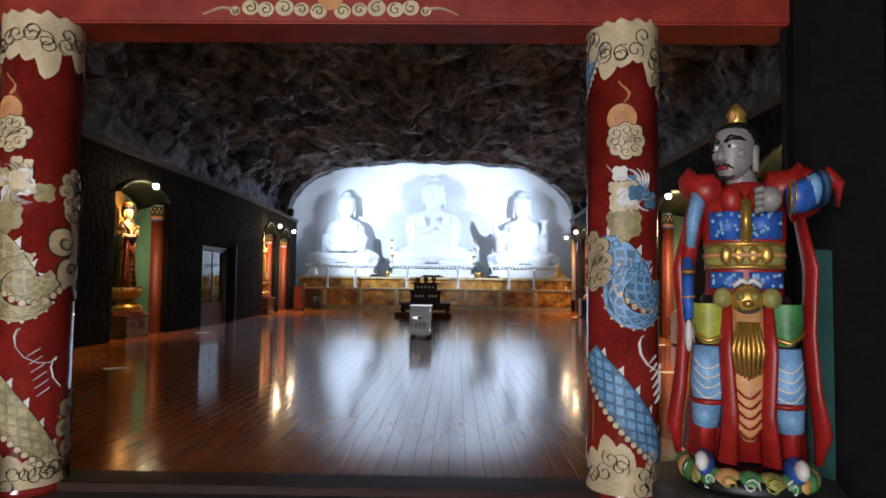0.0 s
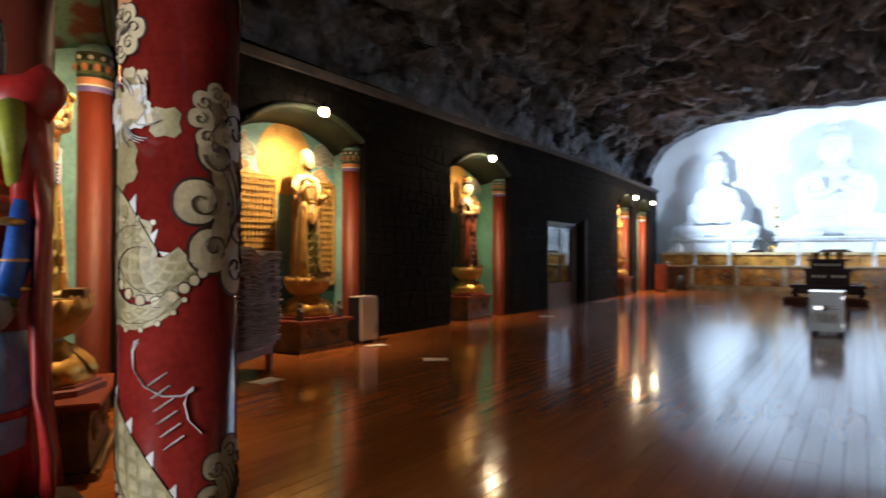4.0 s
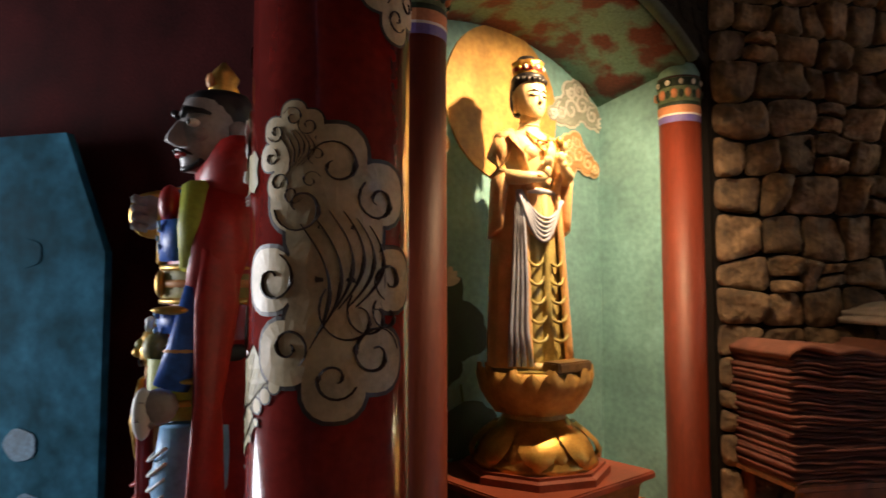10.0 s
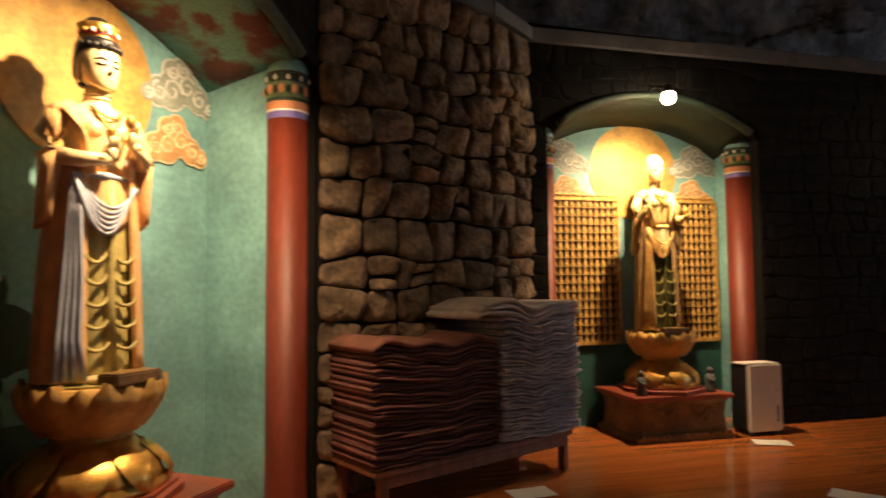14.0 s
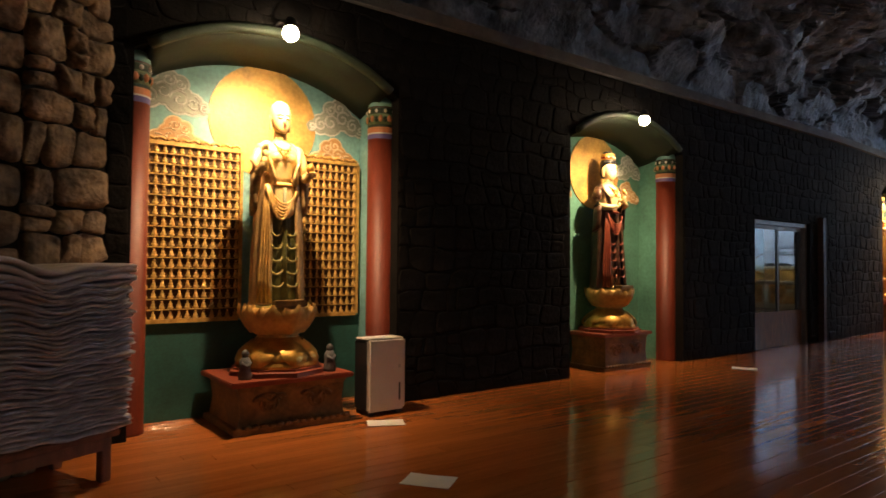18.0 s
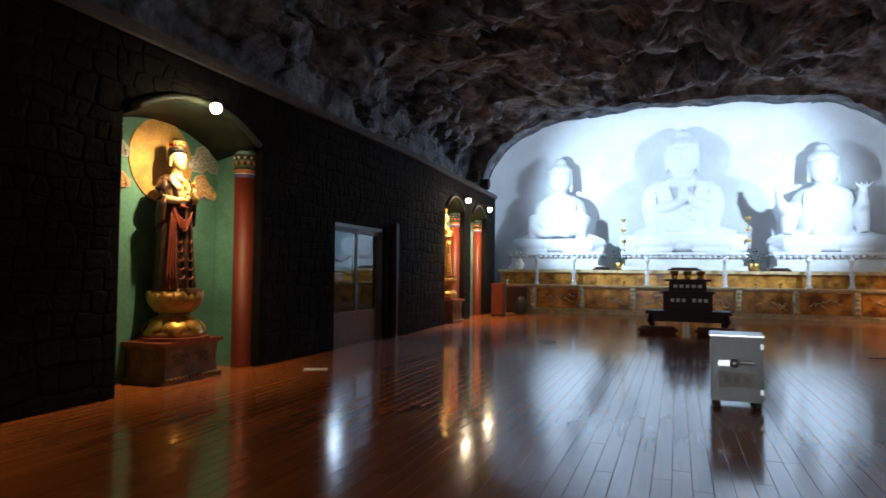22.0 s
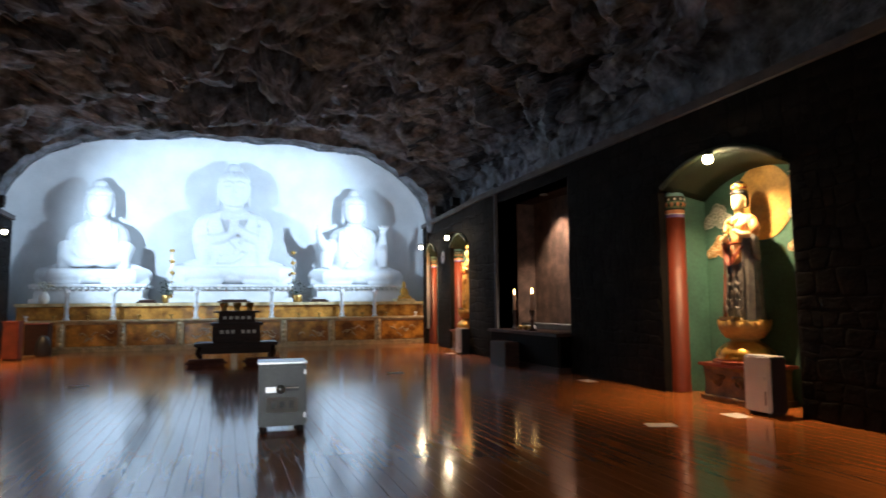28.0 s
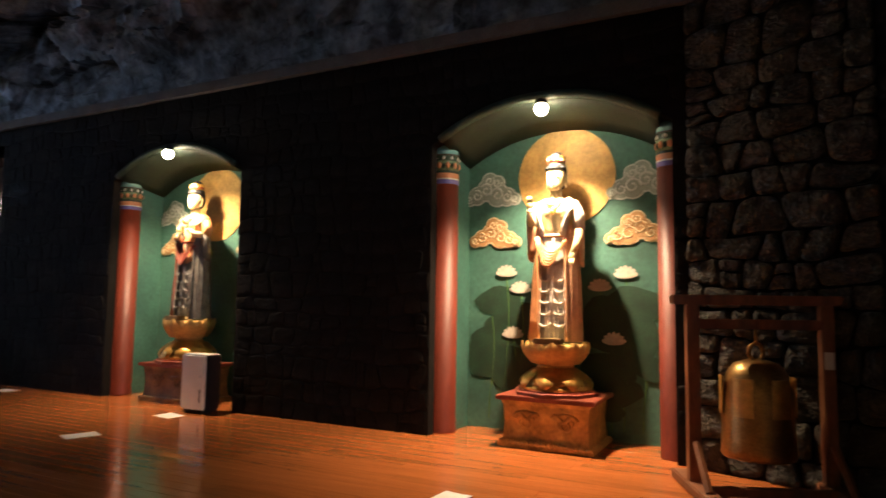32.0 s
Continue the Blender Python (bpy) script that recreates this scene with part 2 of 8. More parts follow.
PASSAGEBLUE = mat("pale_blue_wall_paint", (0.16, 0.38, 0.50), 0.6, var=0.3, scale=1.6, bump=0.05)
PASSAGEGREEN = mat("olive_green_wall_paint", (0.05, 0.07, 0.03), 0.6, var=0.4, scale=2.5, bump=0.05)
PASSAGEGLOW = mat("lit_glass_shade", (0.9, 0.9, 0.88), 0.4, var=0, bump=0, emit=((0.85, 0.95, 1.0), 3.0))
ALU = mat("grey_door_frame", (0.16, 0.15, 0.15), 0.4, 0.4, var=0.2, bump=0.03)
BULB = mat("lit_bulb", (1, 0.9, 0.75), 0.4, var=0, bump=0, emit=((1.0, 0.76, 0.45), 120.0))
FLAME = mat("candle_flame", (1, 0.7, 0.3), 0.4, var=0, bump=0, emit=((1.0, 0.62, 0.22), 22.0))
WAX = mat("candle_wax", (0.62, 0.36, 0.24), 0.4, var=0.15, bump=0.03)
SAFEPAPER = mat("faded_notice_paper", (0.33, 0.33, 0.31), 0.6, var=0.1, bump=0)
RECESSWALL = mat("recess_red_brown_stone", (0.13, 0.075, 0.055), 0.7, var=0.6, scale=4, fine=25, bump=0.4)
BLACKSTONE = mat("dark_tile", (0.06, 0.05, 0.045), 0.45, var=0.5, scale=6, bump=0.1)


# ---- mesh helpers ----
def link(name, bm, materials, smooth=False):
    me = bpy.data.meshes.new(name)
    bmesh.ops.recalc_face_normals(bm, faces=bm.faces)
    bm.to_mesh(me)
    bm.free()
    for m in materials if isinstance(materials, (list, tuple)) else (materials,):
        me.materials.append(m)
    if smooth:
        for p in me.polygons:
            p.use_smooth = True
    return new(name, me)


def part(name, bm, material, parent, label="", smooth=False):
    ob = link(name, bm, material, smooth)
    ob.parent = parent
    return tagged(ob, label) if label else ob


def thing(name, label, category, m=None, group="", kind=""):
    ob = new(name)
    ob.matrix_basis = m or Matrix()
    return tagged(ob, label, category, group, kind)


def whole(name, bm, material, label, category, m=None, group="", kind="", smooth=False):
    ob = link(name, bm, material, smooth)
    ob.matrix_basis = m or Matrix()
    return tagged(ob, label, category, group, kind)


def box(bm, x0, x1, y0, y1, z0, z1, bevel=0.0, mi=0, m=None):
    vs = [bm.verts.new((x, y, z)) for z in (z0, z1) for y in (y0, y1) for x in (x0, x1)]
    fs = [bm.faces.new([vs[i] for i in f]) for f in ((0, 2, 3, 1), (4, 5, 7, 6), (0, 1, 5, 4), (2, 6, 7, 3), (0, 4, 6, 2), (1, 3, 7, 5))]
    for f in fs:
        f.material_index = mi
    if bevel:
        r = bmesh.ops.bevel(bm, geom=list({e for f in fs for e in f.edges}), offset=bevel, segments=2, affect="EDGES", material=mi)
        vs = list({v for f in r["faces"] for v in f.verts} | {v for v in vs if v.is_valid})
    if m:
        bmesh.ops.transform(bm, matrix=m, verts=[v for v in vs if v.is_valid])
    return bm


def B(*a, **k):
    return box(bmesh.new(), *a, **k)


def loft(bm, rings, mi=0, close=True, caps=True):
    """Joins rings of equal counts of points into a skin."""
    rs = [[bm.verts.new(p) for p in r] for r in rings]
    n = len(rs[0])
    fs = []
    for a, b in zip(rs, rs[1:]):
        for i in range(n if close else n - 1):
            j = (i + 1) % n
            fs.append(bm.faces.new((a[i], a[j], b[j], b[i])))
    if caps and close:
        fs.append(bm.faces.new(rs[0][::-1]))
        fs.append(bm.faces.new(rs[-1]))
    for f in fs:
        f.material_index = mi
    return rs


def lathe(bm, prof, n=24, mi=0, c=(0, 0), sx=1.0, sy=1.0, caps=True, wave=None):
    """prof: (radius, z). wave: (count, depth, z0, z1) scallops the rim between two heights."""
    rings = []
    for r, z in prof:
        ring = []
        for i in range(n):
            a = 2 * math.pi * i / n
            k = 1.0
            if wave and wave[2] <= z <= wave[3]:
                k += wave[1] * math.cos(wave[0] * a)
            ring.append((c[0] + sx * r * k * math.cos(a), c[1] + sy * r * k * math.sin(a), z))
        rings.append(ring)
    return loft(bm, rings, mi, caps=caps)


def tube(bm, pts, rad, n=8, mi=0, flat=1.0):
    """A tube through pts; rad: one radius or one a point."""
    pts = [Vector(p) for p in pts]
    rad = rad if isinstance(rad, (list, tuple)) else [rad] * len(pts)
    rings, up = [], Vector((0.13, 0.29, 1)).normalized()
    for i, p in enumerate(pts):
        d = (pts[min(i + 1, len(pts) - 1)] - pts[max(i - 1, 0)]).normalized()
        s = d.cross(up)
        s = s.normalized() if s.length > 1e-3 else Vector((1, 0, 0))
        u = s.cross(d)
        rings.append([p + rad[i] * (math.cos(a) * s + flat * math.sin(a) * u) for a in (2 * math.pi * k / n for k in range(n))])
    loft(bm, rings, mi)


def ball(bm, c, r, mi=0, n=12, m=10):
    """An ellipsoid; r: one radius or three."""
    rx, ry, rz = r if isinstance(r, (tuple, list)) else (r, r, r)
    rings = []
    for j in range(m):
        b = -math.pi / 2 + math.pi * (j + 0.35) / (m - 0.3)
        rings.append([(c[0] + rx * math.cos(b) * math.cos(2 * math.pi * i / n), c[1] + ry * math.cos(b) * math.sin(2 * math.pi * i / n), c[2] + rz * math.sin(b)) for i in range(n)])
    loft(bm, rings, mi)


def prism(bm, outline, y0, y1, mi=0, m=None):
    """An outline in x and z, pushed from y0 to y1."""
    a = [bm.verts.new((x, y0, z)) for x, z in outline]
    b = [bm.verts.new((x, y1, z)) for x, z in outline]
    fs = [bm.faces.new(a[::-1]), bm.faces.new(b)]
    for i in range(len(a)):
        j = (i + 1) % len(a)
        fs.append(bm.faces.new((a[i], a[j], b[j], b[i])))
    for f in fs:
        f.material_index = mi
    if m:
        bmesh.ops.transform(bm, matrix=m, verts=a + b)


def frame2(p, q):
    """A pose whose x runs from p to q (in plan) and whose y points to the left of that way."""
    a = math.degrees(math.atan2(q[1] - p[1], q[0] - p[0]))
    return pose(p[0], p[1], 0, 0, 0, a)


def swirl(cx, cz, r, turns=1.4, flip=1, start=0.0, n=16):
    return [(cx + flip * r * (1 - 0.8 * i / n) * math.cos(start + turns * 2 * math.pi * i / n), cz + r * (1 - 0.8 * i / n) * math.sin(start + turns * 2 * math.pi * i / n)) for i in range(n + 1)]


# ---- plan ----
LX, RX, LTOP, RTOP = -6.40, 4.74, 3.65, 3.85
ARCH_W, SPRING, CROWN = 2.30, 2.87, 3.19


def arch_z(u, half, spring=SPRING, crown=CROWN):
    """Height of a niche's arch at u from its middle."""
    k = min(1.0, abs(u) / half)
    return spring + (crown - spring) * (1 - k ** 2.2)


def wall_run(name, p, q, height, openings=(), thick=0.5):
    """A wall from p to q with its face on the right of that way; openings: (from, to, 'arch' or top height)."""
    bm = bmesh.new()
    length = (Vector(q) - Vector(p)).length
    edge = 0.0
    for s0, s1, top in sorted(openings) + [(length, length, 0)]:
        if s0 > edge + 1e-3:
            box(bm, edge, s0, 0, thick, 0, height)
        if s1 > s0:
            if top == "arch":
                mid, half = (s0 + s1) / 2, (s1 - s0) / 2
                low = [(s0 + (s1 - s0) * i / 14, arch_z(s0 + (s1 - s0) * i / 14 - mid, half)) for i in range(15)]
                prism(bm, low + [(s1, height), (s0, height)], 0, thick)
            else:
                box(bm, s0, s1, 0, thick, top, height)
        edge = s1
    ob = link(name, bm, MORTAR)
    ob.matrix_basis = frame2(p, q)
    return tagged(ob, "dark rubble stone wall with deep mortar joints", "wall", kind="structure")


def clip(poly, nx, nz, d):
    """The part of a convex outline where nx * x + nz * z <= d."""
    out = []
    for i in range(len(poly)):
        p, q = poly[i], poly[(i + 1) % len(poly)]
        a, b = nx * p[0] + nz * p[1] - d, nx * q[0] + nz * q[1] - d
        if a <= 0:
            out.append(p)
        if (a < 0 < b) or (b < 0 < a):
            t = a / (a - b)
            out.append((p[0] + (q[0] - p[0]) * t, p[1] + (q[1] - p[1]) * t))
    return out


def rubble_cells(length, height, size, rng):
    """Roughly coursed rubble: rounded, squarish stones in wavy courses, some split in two."""
    edges, z = [0.0], 0.0
    while z < height - 0.5 * size:
        z += size * rng.uniform(0.72, 1.25)
        edges.append(min(z, height))
    edges[-1] = height
    seed = rng.uniform(0, 50)

    def course(j, x):
        if j == 0 or j == len(edges) - 1:
            return edges[j]
        return edges[j] + size * (0.34 * noise.noise(Vector((x * 0.45 / size, 7.3 * j, seed))) + 0.12 * noise.noise(Vector((x * 1.6 / size, 3.1 * j, seed))))

    cells, gap = [], 0.028 * size
    for j in range(len(edges) - 1):
        x, lean0 = 0.0, 0.0
        while x < length - 1e-3:
            w = size * rng.choice((0.62, 0.85, 1.05, 1.25, 1.5)) * rng.uniform(0.9, 1.12)
            x1 = x + w if length - x - w > 0.45 * size else length
            lean1 = rng.uniform(-0.16, 0.16) * size if x1 < length else 0.0
            low = [(x - lean0 + gap, course(j, x)), ((x + x1) / 2, course(j, (x + x1) / 2)), (x1 - lean1 - gap, course(j, x1))]
            high = [(x + lean0 + gap, course(j + 1, x)), ((x + x1) / 2, course(j + 1, (x + x1) / 2)), (x1 + lean1 - gap, course(j + 1, x1))]
            pieces = [(0.0, 1.0)]
            if w < 1.1 * size and rng.random() < 0.28:
                k = rng.uniform(0.38, 0.62)
                pieces = [(0.0, k), (k, 1.0)]
            for k0, k1 in pieces:
                a = [(p[0] + (q[0] - p[0]) * k0, p[1] + (q[1] - p[1]) * k0 + gap) for p, q in zip(low, high)]
                b = [(p[0] + (q[0] - p[0]) * k1, p[1] + (q[1] - p[1]) * k1 - gap) for p, q in zip(low, high)]
                poly = [(min(length, max(0.0, u)), min(height, max(0.0, v))) for u, v in a + b[::-1]]
                cells.append((sum(p[0] for p in poly) / 6, sum(p[1] for p in poly) / 6, poly))
            x, lean0 = x1, lean1
    return cells


def stone_shape(poly, rng, proud=1.0, fine=1):
    """Points and faces of one rounded stone that stands proud towards -y, its middle at 0."""
    cx, cz = sum(p[0] for p in poly) / len(poly), sum(p[1] for p in poly) / len(poly)
    if max(p[0] for p in poly) - min(p[0] for p in poly) < 0.03 or max(p[1] for p in poly) - min(p[1] for p in poly) < 0.03:
        return None
    pts = [(p[0] - cx + rng.uniform(-0.012, 0.012), p[1] - cz + rng.uniform(-0.012, 0.012)) for p in poly]
    for turn in range(fine):
        k = 0.18 if turn == 0 else 0.25
        pts = [(a[0] + (b[0] - a[0]) * t, a[1] + (b[1] - a[1]) * t) for a, b in zip(pts, pts[1:] + pts[:1]) for t in (k, 1 - k)]
    n = len(pts)
    d, tx, tz = proud * rng.uniform(0.03, 0.075), proud * rng.uniform(-0.22, 0.22), proud * rng.uniform(-0.22, 0.22)
    off = Vector((cx * 5.1, 0, cz * 5.1))
    rows = ((1.0, 0.02), (0.985, -0.45 * d), (0.90, -0.84 * d), (0.62, -d), (0.28, -1.04 * d)) if fine > 1 else ((1.0, 0.02), (0.97, -0.55 * d), (0.84, -0.93 * d), (0.4, -d))
    vs = []
    for k, y in rows:
        for x, z in pts:
            lump = noise.noise(Vector((x * k * 11, 0, z * k * 11)) + off) + 0.5 * noise.noise(Vector((x * k * 27, 4, z * k * 27)) + off)
            vs.append((x * k, y - ((tx * x + tz * z) * k + 0.6 * d * lump if k < 0.95 else 0.0), z * k))
    m = len(rows)
    fs = [(r * n + i, r * n + (i + 1) % n, (r + 1) * n + (i + 1) % n, (r + 1) * n + i) for r in range(m - 1) for i in range(n)]
    return cx, cz, vs, fs + [tuple(range((m - 1) * n, m * n))]


def lay_stones(wall, p, q, height, openings, near, seed, size, material, proud=1.0):
    """Laid rubble on a wall. near: the stretch (from, to) whose stones are parts of their own; the rest is joined."""
    rng = random.Random(seed)
    length = (Vector(q) - Vector(p)).length
    rv, rf, made = [], [], 0
    for x, z, poly in rubble_cells(length, height, size, rng):
        lo, left, right = min(v[1] for v in poly), min(v[0] for v in poly), max(v[0] for v in poly)
        cut = False
        for s0, s1, top in openings:
            if right > s0 and left < s1:
                worst = max(arch_z(min(max(u, s0), s1) - (s0 + s1) / 2, (s1 - s0) / 2) for u in (left, x, right)) + 0.05 if top == "arch" else top
                if lo < worst:
                    if x < s0:
                        poly = clip(poly, 1, 0, s0 - 0.01)
                    elif x > s1:
                        poly = clip(poly, -1, 0, -s1 - 0.01)
                    elif z > worst - 0.05:
                        poly = clip(poly, 0, -1, -worst)
                    else:
                        cut = True
        shape = None if cut or len(poly) < 3 else stone_shape(poly, rng, proud, 2 if size > 0.2 else 1)
        if not shape:
            continue
        cx, cz, vs, fs = shape
        if near[0] <= cx <= near[1] and made < 290:
            me = bpy.data.meshes.new("stone")
            me.from_pydata(vs, [], fs)
            me.materials.append(material)
            for f in me.polygons:
                f.use_smooth = True
            ob = new("stone", me)
            ob.parent, ob.matrix_basis = wall, Matrix.Translation((cx, -0.004, cz))
            made += 1
        else:
            b = len(rv)
            rv += [(v[0] + cx, v[1] - 0.004, v[2] + cz) for v in vs]
            rf += [[b + i for i in f] for f in fs]
    if rv:
        me = bpy.data.meshes.new("stones")
        me.from_pydata(rv, [], rf)
        me.materials.append(material)
        for f in me.polygons:
            f.use_smooth = True
        ob = new("stones", me)
        ob.parent = wall
        tagged(ob, "fitted rubble stones further along the wall", kind="stuff")


# left side, from the gate to the altar; right side back again
L3A, L3B = (-3.314, 4.112), (-5.29, 5.535)
WALLS_LEFT = [
    ("wall_south_west", L3A, L3B, "diag", (9, 9)),
    ("wall_west_rubble", (-5.29, 5.535), (-5.95, 6.97), "", (0, 9)),
    ("wall_west_corner", (-5.95, 6.97), (LX, 7.50), "", (0, 9)),
    ("wall_west", (LX, 7.50), (LX, 19.6), "w", (2.2, 5.2)),
    ("wall_west_far", (LX, 19.6), (-6.75, 27.6), "wf", (99, 99)),
]
N1, N2 = 8.83, 13.53
R3, R2 = 9.31, 14.18
L1P, L0P, R1P, R0P = 3.45, 5.85, 4.15, 1.1
DOOR = (16.65, 18.55, 2.08)
RECESS = (17.95, 21.2, 3.62)
half = ARCH_W / 2
OPEN = {
    "diag": [(0.0, 2.40, "arch")],
    "w": [(N1 - 7.5 - half, N1 - 7.5 + half, "arch"), (N2 - 7.5 - half, N2 - 7.5 + half, "arch"), (DOOR[0] - 7.5, DOOR[1] - 7.5, DOOR[2])],
    "wf": [(L1P - 0.85, L1P + 0.85, "arch"), (L0P - 0.85, L0P + 0.85, "arch")],
    "": [],
    "e": [(22.0 - RECESS[1], 22.0 - RECESS[0], RECESS[2]), (22.0 - R2 - half, 22.0 - R2 + half, "arch"), (22.0 - R3 - half, 22.0 - R3 + half, "arch")],
    "ef": [(R0P - 0.75, R0P + 0.75, "arch"), (R1P - 0.85, R1P + 0.85, "arch")],
}
WALLS_RIGHT = [
    ("wall_east_far", (5.08, 28.3), (RX, 22.0), "ef", (99, 99)),
    ("wall_east", (RX, 22.0), (RX, 8.05), "e", (9.3, 13.95)),
    ("wall_east_rubble", (RX, 8.05), (4.35, 6.75), "", (0, 9)),
    ("wall_south_east", (4.35, 6.75), (1.98, 4.10), "", (99, 99)),
]
for run, top in ((WALLS_LEFT, LTOP), (WALLS_RIGHT, RTOP)):
    for name, p, q, key, near in run:
        wall_run(name, p, q, top, OPEN[key])


def ledge(name, pts, z):
    """The concrete ledge on top of the walls."""
    bm = bmesh.new()
    for p, q in zip(pts, pts[1:]):
        length = (Vector(q) - Vector(p)).length
        box(bm, 0, length, -0.07, 0.75, z, z + 0.12, m=frame2(p, q))
    tagged(link(name, bm, LEDGE), "pale concrete ledge on top of the stone wall", "ledge", kind="structure")


ledge("trim_west_ledge", [w[1] for w in WALLS_LEFT] + [WALLS_LEFT[-1][2]], LTOP)
ledge("trim_east_ledge", [w[1] for w in WALLS_RIGHT] + [WALLS_RIGHT[-1][2]], RTOP)


# ---- cave vault ----
def vault_point(u, y):
    """A point of the rough vault: u from 0 (west ledge) to 1 (east ledge)."""
    t = math.pi * (0.02 + 0.96 * u)
    crown = 7.3 - 1.1 * max(0.0, (y - 18) / 9.4) ** 1.6
    base = LTOP + 0.05 + (RTOP - LTOP) * u
    c = -math.cos(t)
    x = -0.86 + 6.15 * math.copysign(abs(c) ** 0.85, c) * (1 + 0.004 * (y - 8))
    return Vector((x, y, base + (crown - base) * math.sin(t) ** 0.8))


def crag(p):
    """Broken, layered rock relief."""
    h = 0.35 * noise.noise(p * 0.45) + 0.25
    w = p + noise.noise_vector(p * 0.8) * 0.15
    for freq, lift, tilt, k in (((0.75, 0.8, 1.5), 0.42, 0.40, 0), ((1.9, 1.7, 3.3), 0.20, 0.32, 1), ((4.6, 4.2, 6.5), 0.07, 0.22, 2)):
        q = Vector((w.x * freq[0] + 7 * k, w.y * freq[1] + 3 * k, w.z * freq[2]))
        best = -9.0
        for c in noise.voronoi(q)[1]:
            e = q - c
            r = noise.cell_vector(c * 13.7) * 2 - Vector((1, 1, 1))
            best = max(best, lift * noise.cell(c * 7.3 + Vector((3, 1, 2))) + (tilt * e.dot(r) * 1.5 - 0.30 * e.dot(e)) / freq[1])
        h += best
    return h


def build_vault():
    nu, ny = 300, 350
    y0, y1 = 3.9, 27.6
    vs, fs = [], []
    for j in range(ny + 1):
        y = y0 + (y1 - y0) * (j / ny)
        for i in range(nu + 1):
            p = vault_point(i / nu, y)
            inward = (Vector((-0.86, y, 3.2)) - p).normalized()
            edge = min(1.0, 6 * min(i / nu, 1 - i / nu) + 0.05)
            calm = 1.0 - 0.65 * min(1.0, max(0.0, (y - 25.3) / 1.4))
            vs.append(p + inward * (calm * (crag(p) - 0.5) - 0.25 * (1 - calm)) * edge)
    for j in range(ny):
        for i in range(nu):
            a = j * (nu + 1) + i
            fs.append((a, a + nu + 1, a + nu + 2, a + 1))
    me = bpy.data.meshes.new("ceiling")
    me.from_pydata(vs, [], fs)
    me.materials.append(ROCK)
    tagged(new("ceiling", me), "rough dark grey cave rock vault overhead", "ceiling", kind="structure")


build_vault()
# the rock ring round the bright chamber: closes the gap between vault and chamber
bm = bmesh.new()
NR = 80


def mouth(u, grow=0.0):
    """The lit mouth of the altar chamber in x and z."""
    c = -math.cos(math.pi * u)
    x = -1.03 + (5.96 + grow) * c
    z = 3.6 + (2.62 + grow) * (1 - abs(c) ** 3.2) ** 0.45
    wob = 0.10 * noise.noise(Vector((x * 0.9, 3, z * 0.9))) + 0.05 * noise.noise(Vector((x * 3, 5, z * 3)))
    return x, z + wob


rings = []
for k, y in ((0.0, 27.42), (0.04, 27.22), (0.45, 26.9), (1.1, 26.95), (1.9, 27.4)):
    ring = []
    for i in range(NR + 1):
        x, z = mouth(i / NR, k)
        p = Vector((x, y, z))
        ring.append(p + Vector((0, -0.6 * crag(p) if k else -0.1, 0)))
    rings.append(ring)
loft(bm, rings, close=False)
tagged(link("wall_north_rock_rim", bm, ROCK), "rough rock rim round the lit altar chamber", "rock", kind="structure")


# the smooth pale chamber
bm = bmesh.new()
rings = []
for d in range(19):
    f = math.sin(d / 18 * math.pi / 2)
    k, y = (1 + 0.16 * min(1.0, f / 0.6) * (2 - min(1.0, f / 0.6)) / 1.0) * (1 - f ** 9) ** 0.3, 27.5 + 4.45 * f
    ring = []
    for i in range(NR + 1):
        x, z = mouth(i / NR, 0.03)
        ring.append((-1.03 + (x + 1.03) * max(0.02, k), y, 0.6 + (z - 0.6) * max(0.02, k)))
    low = [(ring[0][0], y, 0.5)]
    rings.append(low + ring + [(ring[-1][0], y, 0.5)])
loft(bm, rings, close=False)
tagged(link("wall_north_chamber", bm, PLASTER, True), "smooth pale plastered altar chamber, brightly floodlit", "wall", kind="structure")

# unseen shell of slabs added outside everything to keep the sky's light out
bm = bmesh.new()
for c in ((-10.2, -10, -4.2, 35, -0.2, 9.2), (8.4, 8.6, -4.2, 35, -0.2, 9.2), (-10, 8.4, 34.8, 35, -0.2, 9.2), (-10, 8.4, 3.4, 35, 9.0, 9.2), (-10, -3.75, 3.6, 3.8, 0, 9.0), (3.55, 8.4, 3.6, 3.8, 0, 9.0), (-3.75, 3.55, 3.6, 3.8, 3.5, 9.0)):
    box(bm, *c)
tagged(link("wall_outer_rock", bm, MORTAR), "unseen dark shell added round the hall against sky light", "rock", kind="structure")

# ---- floor base, gate wall, entrance ----
tagged(link("floor_base", B(-12, 10, -4.2, 34, -0.2, -0.025), MORTAR), "dark sub-floor below the boards", "floor", kind="structure")

# ---- gate, entrance porch ----
GATE_Y, GL, GR, GCOL = 4.20, -2.39, 1.08, 0.205


def wrap(bm, c, r, th, z, outline, mi=0, rings=(0.0, 0.55, 1.0)):
    """Lays an outline (metres along and up, round 0,0) on a round column as a thin skin of paint."""
    n = len(outline)
    vs = []
    for k in rings[1:]:
        vs.append([bm.verts.new((c[0] + r * math.cos(th + u * k / r), c[1] + r * math.sin(th + u * k / r), z + v * k)) for u, v in outline])
    mid = bm.verts.new((c[0] + r * math.cos(th), c[1] + r * math.sin(th), z))
    for i in range(n):
        j = (i + 1) % n
        bm.faces.new((mid, vs[0][i], vs[0][j])).material_index = mi
        for a, b in zip(vs, vs[1:]):
            bm.faces.new((a[i], a[j], b[j], b[i])).material_index = mi


